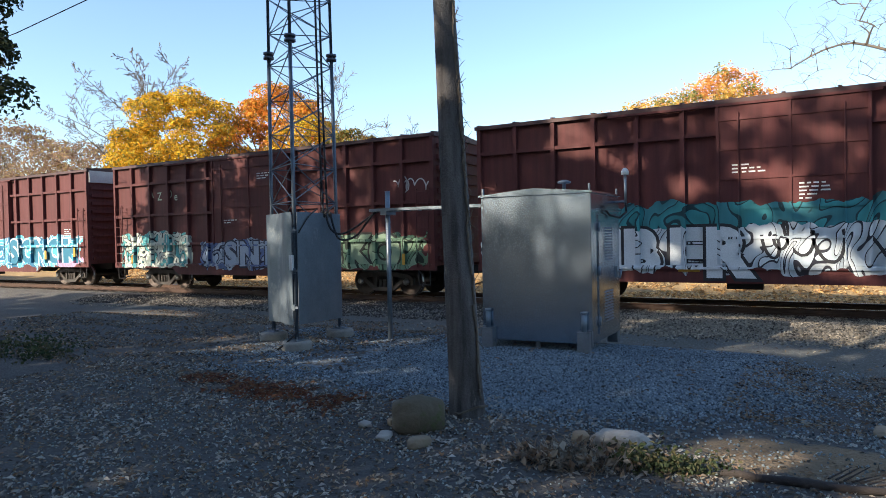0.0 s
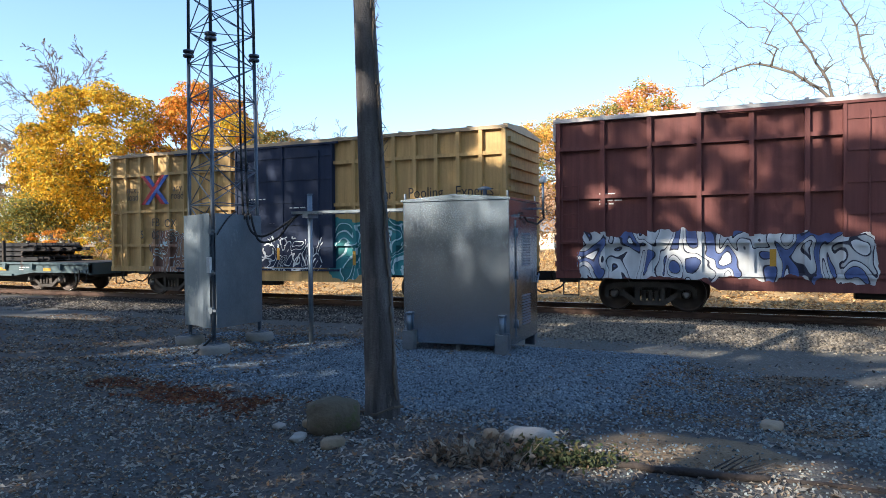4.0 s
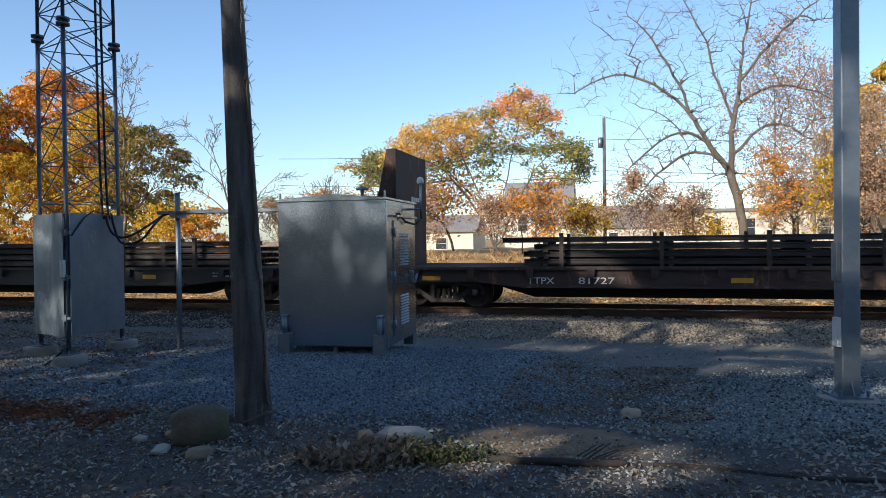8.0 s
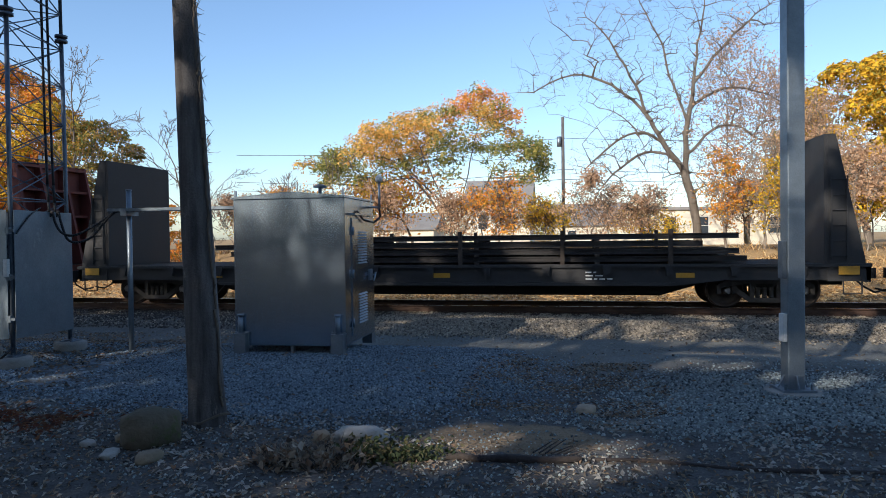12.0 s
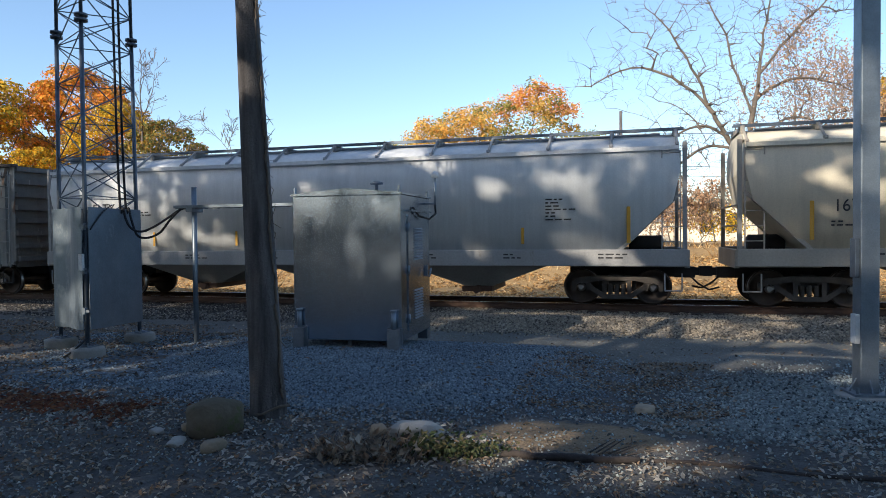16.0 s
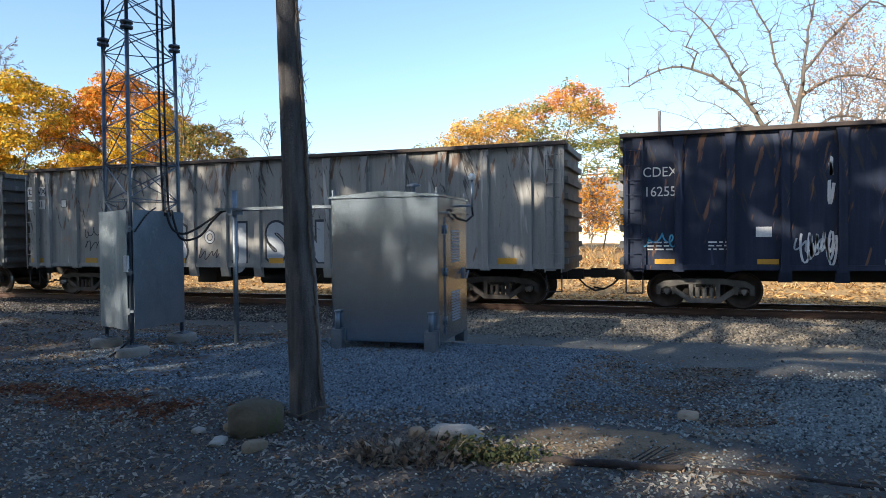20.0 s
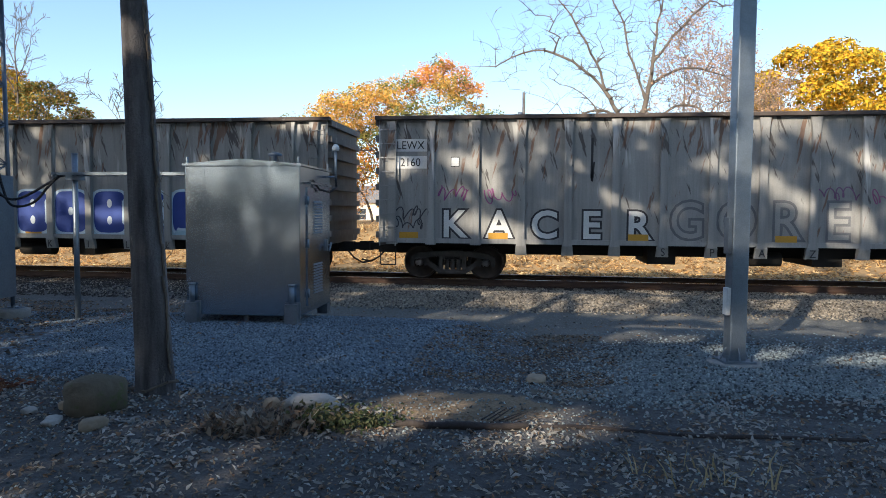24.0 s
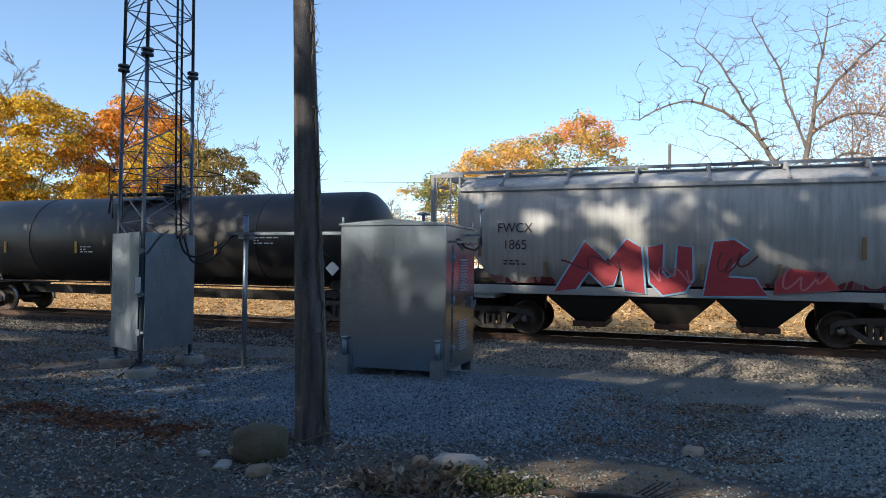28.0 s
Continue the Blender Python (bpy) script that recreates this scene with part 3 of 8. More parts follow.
FRAME_DARK, FRAME_GREY, WHEELSET = sideframe_mesh(TRUCKSTEEL), sideframe_mesh(TRUCKGREY), wheel_mesh()
bm = bmesh.new()
box(bm, -0.2, 0.2, -1.0, 1.0, 0.5, 0.78)
revolve_at(bm, (0, 0, 0.7), [(0, 0.3), (0.25, 0.3)], "z", 16)
for sx in (-0.42, 0.42):
    box(bm, sx - 0.05, sx + 0.05, -0.85, 0.85, 0.36, 0.5)
    for sy in (-0.757, 0.757):
        box(bm, sx - 0.03, sx + 0.05, sy - 0.05, sy + 0.05, 0.3, 0.6)
BOLSTER = mesh_of("bolster", bm, UNDER)
bm = bmesh.new()
box(bm, -0.1, 0.42, -0.16, 0.16, 0.66, 0.94)
box(bm, 0.40, 0.66, -0.09, 0.09, 0.72, 0.92)
box(bm, 0.62, 0.84, -0.16, 0.02, 0.70, 0.96)
box(bm, 0.68, 0.84, 0.06, 0.17, 0.72, 0.94)
bent(bm, [(0.3, -0.25, 0.7), (0.5, -0.32, 0.5), (0.75, -0.3, 0.36), (1.0, -0.2, 0.42)], 0.025, 6)
COUPLER = mesh_of("coupler", bm, UNDER, 0.0)


def trucks(car, half, inset, grey=False):
    """Two trucks of two axles, and the couplers; the wheelsets are returned, to be turned."""
    sets = []
    for s in (-1, 1):
        x = s * (half - inset)
        tr = share("truck", BOLSTER, car, pose(x, 0, 0), "cast steel truck" if grey else "")
        share("side_frame", FRAME_GREY if grey else FRAME_DARK, tr)
        share("side_frame", FRAME_GREY if grey else FRAME_DARK, tr, pose(0, 0, 0, 0, 0, 180))
        for ax in (-0.89, 0.89):
            sets.append((share("wheelset", WHEELSET, tr, pose(ax, 0, 0.457)), ax))
        share("coupler", COUPLER, car, pose(s * (half - 0.2), 0, 0, 0, 0, 0 if s > 0 else 180))
    return sets


def ladder(car, x, z0, z1, y, mat, wide=0.42, step=0.36, name="ladder"):
    bm = bmesh.new()
    for sx in (-wide / 2, wide / 2):
        box(bm, x + sx - 0.015, x + sx + 0.015, y - 0.07, y - 0.04, z0, z1)
    z = z0 + 0.12
    while z < z1:
        tube(bm, (x - wide / 2, y - 0.055, z), (x + wide / 2, y - 0.055, z), 0.012, n=5)
        z += step
    for zz in (z0 + 0.1, z1 - 0.1):
        for sx in (-wide / 2, wide / 2):
            box(bm, x + sx - 0.02, x + sx + 0.02, y - 0.05, y + 0.01, zz - 0.02, zz + 0.02)
    return part(name, bm, mat, car)


def stirrup(car, x, y, mat):
    bm = bmesh.new()
    bent(bm, [(x - 0.2, y, 0.85), (x - 0.2, y, 0.42), (x + 0.2, y, 0.42), (x + 0.2, y, 0.85)], 0.018, 6)
    return part("stirrup_step", bm, mat, car)


SPRAY = {}


def spray(col):
    if col not in SPRAY:
        SPRAY[col] = surface("spray_paint", col, tuple(c * 0.75 for c in col), 0.6, 0.0, 1.5, 30.0, 0.03)
    return SPRAY[col]


def letters(car, text, x, z, size, fill, line=None, y=-1.493, squeeze=0.9, fat=0.0, name="graffiti_letter"):
    """Sprayed letters: a fat outline, and the fill a hair in front of it."""
    for off, col, dy in ((fat + 0.05, line, 0.0), (fat, fill, 0.004)):
        if col is None:
            continue
        cu = bpy.data.curves.new(name, "FONT")
        cu.body, cu.size, cu.align_x, cu.extrude, cu.offset, cu.resolution_u = text, size, "CENTER", 0.0015, off * size, 4
        tmp = bpy.data.objects.new(name, cu)
        me = bpy.data.meshes.new_from_object(tmp)
        bpy.data.objects.remove(tmp)
        me.materials.clear()
        me.materials.append(col if not isinstance(col, tuple) else spray(col))
        share(name, me, car, pose(x, y - dy, z, 90) @ Matrix.Diagonal((squeeze, 1, 1, 1)))


def scribble(car, x, z, w, high, col, seed, y=-1.494, thick=0.035, turns=5, lie=None):
    """One sprayed line that loops about, a flat ribbon on the car side."""
    rnd = random.Random(seed)
    ph, ph2, n = rnd.uniform(0, 6.3), rnd.uniform(0, 6.3), turns * 14
    sway = [rnd.uniform(0.35, 1.0) for _ in range(turns + 2)]
    line = []
    for k in range(n + 1):
        u = k / n * turns
        i = int(u)
        amp = sway[i] + (sway[i + 1] - sway[i]) * (u - i)
        line.append(Vector((x - w / 2 + w * k / n + w * 0.42 / turns * amp * math.sin(math.tau * u + ph) + w * 0.1 * math.sin(1.7 * u + ph2),
                            z + high * 0.42 * amp * math.cos(math.tau * u) + high * 0.16 * math.sin(2.3 * u + ph))))
    bm = bmesh.new()
    last = None
    for a, b in zip(line, line[1:]):
        d = b - a
        if d.length < 1e-6:
            continue
        n = Vector((-d.y, d.x)).normalized() * thick / 2
        at = lie or (lambda zz: y)
        pair = [bm.verts.new((q.x, at(q.y), q.y)) for q in (a + n, a - n)]
        if last:
            bm.faces.new((last[0], last[1], pair[1], pair[0]))
        last = pair
    return part("scribbled_tag", bm, spray(col), car)


def stroke(car, pts, col, thick=0.05, y=-1.636, lie=None, name="sprayed_line"):
    """One sprayed line through the given points, a flat ribbon on the car side."""
    line = flowing([Vector((p[0], 0, p[1])) for p in pts], 6)
    bm = bmesh.new()
    last = None
    for k, p in enumerate(line):
        d = line[min(k + 1, len(line) - 1)] - line[max(k - 1, 0)]
        n = Vector((-d.z, 0, d.x)).normalized() * thick / 2 * (0.6 + 0.4 * math.sin(math.pi * (k + 0.5) / len(line)))
        pair = [bm.verts.new((q.x, lie(q.z) if lie else y, q.z)) for q in (p + n, p - n)]
        if last:
            bm.faces.new((last[0], last[1], pair[1], pair[0]))
        last = pair
    return part(name, bm, spray(col), car)


def placard(car, x, z, y, w, h, mat, name="reflector"):
    bm = bmesh.new()
    box(bm, x - w / 2, x + w / 2, y - 0.006, y, z - h / 2, z + h / 2)
    return part(name, bm, mat, car)


def stencil_rows(car, x, z, y, mat, rows, name="stencil_bars"):
    """Lines of writing too small to read."""
    bm = bmesh.new()
    rnd = random.Random(int(x * 100) + rows)
    for k in range(rows):
        at = x
        for _ in range(rnd.randint(2, 4)):
            wd = rnd.uniform(0.06, 0.2)
            box(bm, at, at + wd, y - 0.004, y, z - k * 0.085, z - k * 0.085 + 0.035)
            at += wd + 0.05
    return tagged(part(name, bm, mat, car), kind="stuff")


def car_thing(name, front, rear, label, category):
    mid = (front + rear) / 2
    car = thing(name, pose(mid, TRACK_Y, 0), label, category, "cars of the freight train")
    return car, mid, (front - rear) / 2


def boxcar(front, rear, paint, roof, label, top=5.05, posts=14, door=(-1.6, 1.6), doormat=None, belts=(1.8, 2.95, 4.2), fascia=None, grey=False, skirt=True):
    car, mid, h = car_thing("boxcar", front, rear, label, "boxcar")
    sets = trucks(car, h, 2.35, grey)
    Y = 1.48
    bm = bmesh.new()
    box(bm, -h + 0.06, h - 0.06, -Y, Y, 1.0, top - 0.14)
    part("body", bm, paint, car)
    bm = bmesh.new()
    prism_roof = [(-1.6, top - 0.16), (-1.6, top - 0.06), (0, top + 0.06), (1.6, top - 0.06), (1.6, top - 0.16)]
    a = [bm.verts.new((-h, y, z)) for y, z in prism_roof]
    b = [bm.verts.new((h, y, z)) for y, z in prism_roof]
    bm.faces.new(a), bm.faces.new(b[::-1])
    for k in range(5):
        bm.faces.new((a[k], a[(k + 1) % 5], b[(k + 1) % 5], b[k]))
    n = 14
    for k in range(n + 1):
        x = -h + 0.1 + (2 * h - 0.2) * k / n
        for s in (-1, 1):
            v = [bm.verts.new((x + dx, s * yy, z)) for dx in (-0.04, 0.04) for yy, z in ((1.58, top - 0.05), (0, top + 0.07), (0, top + 0.10), (1.58, top - 0.02))]
            for q in ((0, 1, 2, 3), (7, 6, 5, 4), (0, 4, 5, 1), (2, 6, 7, 3), (0, 3, 7, 4), (1, 5, 6, 2)):
                bm.faces.new([v[i] for i in q])
    part("roof", bm, roof, car)
    # side posts, belts, sills, running all through the body
    bm = bmesh.new()
    box(bm, -0.055, 0.055, -1.6, 1.6, 1.02, top - 0.17)
    post = mesh_of("side_post", bm, paint)
    for k in range(posts + 1):
        x = -h + 0.12 + (2 * h - 0.24) * k / posts
        if not door[0] - 0.2 < x < door[1] + 0.2:
            ob = share("side_post", mesh_copy_at(post, x), car)
    for z in belts:
        for a0, b0 in ((-h + 0.08, door[0]), (door[1], h - 0.08)):
            bm = bmesh.new()
            box(bm, a0, b0, -1.585, 1.585, z - 0.05, z + 0.05)
            part("belt_rail", bm, paint, car)
    for s in (-1, 1):
        bm = bmesh.new()
        y0, y1 = sorted((s * 1.5, s * 1.61))
        prism(bm, [(-h + 0.05, 1.04), (-h + 0.05, 0.86), (-h + 3.6, 0.86), (-h + 4.0, 0.62), (h - 4.0, 0.62), (h - 3.6, 0.86), (h - 0.05, 0.86), (h - 0.05, 1.04)], y0, y1)
        part("side_sill", bm, paint, car)
        bm = bmesh.new()
        y0, y1 = sorted((s * 1.5, s * 1.63))
        box(bm, door[0], door[1], y0, y1, 1.05, top - 0.2)
        d = part("sliding_door", bm, doormat or paint, car)
        bm = bmesh.new()
        for z in (1.7, 2.4, 3.1, 3.8, 4.5):
            y0, y1 = sorted((s * 1.625, s * 1.655))
            box(bm, door[0] + 0.08, door[1] - 0.08, y0, y1, z - 0.03, z + 0.03)
        for xx in (door[0] + 0.04, door[1] - 0.04, (door[0] + door[1]) / 2):
            y0, y1 = sorted((s * 1.62, s * 1.66))
            box(bm, xx - 0.035, xx + 0.035, y0, y1, 1.08, top - 0.22)
        for z in (0.98, top - 0.2):
            y0, y1 = sorted((s * 1.6, s * 1.67))
            box(bm, door[0] - 2.6, door[1] + 0.2, y0, y1, z - 0.03, z + 0.03)
        part("door_frame", bm, doormat or paint, d)
        for xx in (door[0] + 0.5, door[1] - 0.5):
            bm = bmesh.new()
            tube(bm, (xx, s * 1.66, 1.2), (xx, s * 1.66, top - 0.4), 0.02, n=6)
            part("lock_rod", bm, doormat or paint, d)
    # end walls with pressed ribs
    for s in (-1, 1):
        bm = bmesh.new()
        z = 1.15
        while z < top - 0.4:
            x0, x1 = sorted((s * (h - 0.08), s * (h + 0.02)))
            box(bm, x0, x1, -1.4, 1.4, z, z + 0.14)
            z += 0.34
        part("end_ribs", bm, paint, car)
        if fascia:
            bm = bmesh.new()
            box(bm, *sorted((s * (h - 0.05), s * (h + 0.03))), -1.5, 1.5, top - 0.62, top - 0.12)
            part("end_fascia", bm, fascia, car, "pale band at the top of the end")
        ladder(car, s * (h - 0.45), 0.95, 3.4, -1.6, paint)
        stirrup(car, s * (h - 0.45), -1.58, UNDER)
    bm = bmesh.new()
    box(bm, -h + 0.3, h - 0.3, -0.35, 0.35, 0.72, 1.02)
    box(bm, -1.3, -0.5, -1.2, -0.8, 0.45, 1.0)
    revolve_at(bm, (0.9, 0.6, 0.72), [(-0.5, 0.2), (0.5, 0.2)], "x", 12)
    part("centre_sill", bm, UNDER, car)
    CARS.append((car, mid, sets))
    return car, h


def mesh_copy_at(me, x):
    """A copy of a mesh moved along its car, so that the paint runs on over it."""
    out = me.copy()
    out.transform(Matrix.Translation((x, 0, 0)))
    return out


def hopper(front, rear, paint, label, bays=3, top=4.35, curved=True, window=True, frame_mat=None, grey=False, fence=False):
    """A covered hopper: rounded sides, hopper chutes, roof walk, end platforms."""
    car, mid, h = car_thing("covered_hopper", front, rear, label, "covered hopper")
    sets = trucks(car, h, 1.75, grey)
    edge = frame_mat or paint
    prof = [(-1.52, 1.42), (-1.6, 1.9), (-1.63, 2.6), (-1.62, 3.3), (-1.55, 3.8), (-1.42, 4.02), (-1.05, 4.2), (-0.5, top), (0.5, top), (1.05, 4.2), (1.42, 4.02), (1.55, 3.8), (1.62, 3.3), (1.63, 2.6), (1.6, 1.9), (1.52, 1.42)]
    if not curved:
        prof = [(-1.55, 1.42), (-1.55, 2.0), (-1.55, 2.6), (-1.55, 3.4), (-1.55, 3.95), (-1.46, 4.1), (-1.05, 4.22), (-0.5, top), (0.5, top), (1.05, 4.22), (1.46, 4.1), (1.55, 3.95), (1.55, 3.4), (1.55, 2.6), (1.55, 2.0), (1.55, 1.42)]
    inset = 0.25 if not fence else 0.9

    def reach(z):
        return h - inset - max(0.0, 2.75 - z) * (1.05 if not fence else 0.75)

    bm = bmesh.new()
    rings = [[bm.verts.new((s * reach(z), y, z)) for y, z in prof] for s in (-1, 1)]
    for k in range(len(prof) - 1):
        f = bm.faces.new((rings[0][k], rings[0][k + 1], rings[1][k + 1], rings[1][k]))
        f.smooth = True
    for ring in rings:
        n = len(prof)
        for k in range(n // 2 - 1):
            bm.faces.new((ring[k], ring[k + 1], ring[n - 2 - k], ring[n - 1 - k]))
    bm.faces.new((rings[0][0], rings[1][0], rings[1][-1], rings[0][-1]))
    part("body", bm, paint, car)
    for s in (-1, 1):
        y0, y1 = sorted((s * 1.46, s * 1.6))
        bm = bmesh.new()
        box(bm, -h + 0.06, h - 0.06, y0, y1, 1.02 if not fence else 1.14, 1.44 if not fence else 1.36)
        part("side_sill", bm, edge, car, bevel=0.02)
        bm = bmesh.new()
        box(bm, -reach(4) + 0.02, reach(4) - 0.02, *sorted((s * 1.53, s * 1.61)), 3.86, 3.96)
        part("roof_rail", bm, paint, car)
    # hopper chutes
    span = 2 * (h - 3.3)
    for k in range(bays):
        x = -span / 2 + span * (k + 0.5) / bays
        wd = span / bays * 0.5
        bm = bmesh.new()
        a = [bm.verts.new((x + sx * wd, sy * 1.35, 1.4)) for sx, sy in ((-1, -1), (1, -1), (1, 1), (-1, 1))]
        m2 = [bm.verts.new((x + sx * wd * 0.97, sy * 1.35, 1.06)) for sx, sy in ((-1, -1), (1, -1), (1, 1), (-1, 1))]
        b = [bm.verts.new((x + sx * 0.35, sy * 0.75, 0.42)) for sx, sy in ((-1, -1), (1, -1), (1, 1), (-1, 1))]
        for p, q in ((a, m2), (m2, b)):
            for i in range(4):
                bm.faces.new((p[i], p[(i + 1) % 4], q[(i + 1) % 4], q[i]))
        bm.faces.new(b)
        ch = part("hopper_chute", bm, edge if not fence else UNDER, car)
        bm = bmesh.new()
        box(bm, x - 0.42, x + 0.42, -1.0, 1.0, 0.30, 0.44)
        tube(bm, (x, -1.12, 0.36), (x, 1.12, 0.36), 0.10, n=12)
        part("outlet_gate", bm, RAILSTEEL, ch)
    # roof walk on brackets
    bm = bmesh.new()
    for sy in (-0.62, 0.62):
        box(bm, -h + 0.1, h - 0.1, sy - 0.16, sy + 0.16, top + 0.12, top + 0.15)
        box(bm, -h + 0.1, h - 0.1, sy - 0.17, sy - 0.15, top + 0.08, top + 0.16)
    part("running_board", bm, STEEL_DARK, car)
    nb = max(6, int(2 * h / 1.6))
    for k in range(nb + 1):
        x = -h + 0.3 + (2 * h - 0.6) * k / nb
        bm = bmesh.new()
        box(bm, x - 0.05, x + 0.05, -0.8, 0.8, top - 0.06, top + 0.12)
        box(bm, x - 0.05, x + 0.05, -1.45, -0.78, 4.0, 4.0 + 0.06)
        tube(bm, (x, -1.5, 3.98), (x, -0.78, top + 0.1), 0.035, n=6)
        tube(bm, (x, 1.5, 3.98), (x, 0.78, top + 0.1), 0.035, n=6)
        part("roof_bracket", bm, edge, car)
    bm = bmesh.new()
    box(bm, -reach(4.3) + 0.4, reach(4.3) - 0.4, -0.33, 0.33, top - 0.02, top + 0.1)
    part("hatch", bm, edge, car, bevel=0.02)
    for s in (-1, 1):
        e = s * h
        bm = bmesh.new()
        box(bm, *sorted((e - s * 0.05, e - s * 1.9)), -1.5, 1.5, 1.0, 1.1)
        box(bm, *sorted((e - s * 0.02, e - s * 0.12)), -1.55, 1.55, 0.98, 1.42)
        part("end_platform", bm, edge, car)
        for yy in (-1.5, 1.5):
            bm = bmesh.new()
            box(bm, *sorted((e - s * 0.08, e - s * 0.18)), yy - 0.05, yy + 0.05, 1.1, top + (0.0 if fence else -0.3))
            if fence:
                box(bm, *sorted((e - s * 0.08, e - s * 1.0)), yy - 0.04, yy + 0.04, top - 0.1, top)
                tube(bm, (e - s * 0.9, yy, 2.6), (e - s * 0.9, yy, top - 0.05), 0.04, n=6)
            part("corner_post", bm, edge, car)
        ladder(car, e - s * 0.45, 1.15, top - (0.1 if fence else 0.5), -1.5, edge)
        stirrup(car, e - s * 0.4, -1.55, edge)
        for zz in (2.0, 2.5):
            bm = bmesh.new()
            tube(bm, (e - s * 0.1, -1.45, zz), (e - s * 0.1, 1.45, zz), 0.02, n=6)
            part("handrail", bm, edge, car)
        if window:
            bm = bmesh.new()
            prism(bm, [(e - s * 0.2, 2.78), (e - s * 0.32, 2.78), (e - s * 1.74, 1.42), (e - s * 1.6, 1.42)], -1.56, -1.50)
            prism(bm, [(e - s * 0.2, 2.78), (e - s * 0.32, 2.78), (e - s * 1.74, 1.42), (e - s * 1.6, 1.42)], 1.50, 1.56)
            part("end_brace", bm, edge, car)
        revolve_bm = bmesh.new()
        revolve_at(revolve_bm, (e - s * 1.0, 0.3, 1.5), [(-0.45, 0.2), (-0.4, 0.28), (0.4, 0.28), (0.45, 0.2)], "x", 14)
        part("air_reservoir", revolve_bm, UNDER, car)
    bm = bmesh.new()
    box(bm, -h + 0.2, h - 0.2, -0.2, 0.2, 1.04, 1.36)
    for e in (-1, 1):
        box(bm, *sorted((e * (h - 0.2), e * (h - 3.0))), -0.18, 0.18, 0.68, 1.04)
    part("centre_sill", bm, UNDER, car)
    CARS.append((car, mid, sets))
    return car, h


def gondola(front, rear, paint, label, top=4.28, posts=14, low=1.02, ends=True, grey=False, foot=0.3):
    """A high-sided open gondola with outside posts."""
    car, mid, h = car_thing("gondola", front, rear, label, "gondola")
    sets = trucks(car, h, 2.0, grey)
    for s in (-1, 1):
        bm = bmesh.new()
        box(bm, -h + 0.1, h - 0.1, *sorted((s * 1.44, s * 1.49)), low - 0.02, top - 0.1)
        part("side_wall", bm, paint, car)
        bm = bmesh.new()
        box(bm, -h + 0.02, h - 0.02, *sorted((s * 1.40, s * 1.64)), top - 0.10, top)
        part("top_chord", bm, TOPRUST, car, bevel=0.015)
        bm = bmesh.new()
        box(bm, -h + 0.1, h - 0.1, *sorted((s * 1.42, s * 1.56)), low - 0.02, low + 0.1)
        part("side_sill", bm, paint, car)
        bm = bmesh.new()
        box(bm, *sorted((s * (h - 0.16), s * (h - 0.1))), -1.46, 1.46, low - 0.1, top - 0.1)
        part("end_wall", bm, END_SHADED, car)
        bm = bmesh.new()
        z = low + 0.1
        while z < top - 0.2:
            box(bm, *sorted((s * (h - 0.11), s * (h + 0.0))), -1.46, 1.46, z, z + 0.16)
            z += 0.42
        part("end_ribs", bm, END_SHADED, car)
        ladder(car, s * (h - 0.36), low - 0.1, top - 0.25, -1.6, paint)
        stirrup(car, s * (h - 0.36), -1.55, UNDER)
    places = [-h + 0.45] + [k * 1.168 for k in range(-7, 8)] + [h - 0.45]
    for x in places:
        for s in (-1, 1):
            bm = bmesh.new()
            f = foot if abs(x) < h - 3.6 else 0.0
            v = []
            for z, d, wd in ((low - f, 1.53, 0.15), (low - 0.06, 1.6, 0.13), (low + 0.12, 1.6, 0.09), (top - 0.5, 1.6, 0.09), (top - 0.13, 1.58, 0.13)):
                v.append([bm.verts.new((x + sx * wd, s * y, z)) for sx, y in ((-1, 1.45), (-1, d), (1, d), (1, 1.45))])
            for a, b in zip(v, v[1:]):
                for i in range(4):
                    bm.faces.new((a[i], a[(i + 1) % 4], b[(i + 1) % 4], b[i]))
            bm.faces.new(v[0]), bm.faces.new(v[-1])
            part("side_post", bm, paint, car)
    bm = bmesh.new()
    box(bm, -h + 0.12, h - 0.12, -1.46, 1.46, low, low + 0.05)
    part("floor", bm, RAILSTEEL, car)
    bm = bmesh.new()
    box(bm, -h + 0.2, h - 0.2, -0.3, 0.3, 0.66, low - 0.02)
    for x in (-2.6, 1.4):
        box(bm, x, x + 0.7, -1.0, 1.0, 0.5, low)
    revolve_at(bm, (0.2, -0.8, 0.66), [(-0.5, 0.18), (0.5, 0.18)], "x", 12)
    part("centre_sill", bm, UNDER, car)
    CARS.append((car, mid, sets))
    return car, h


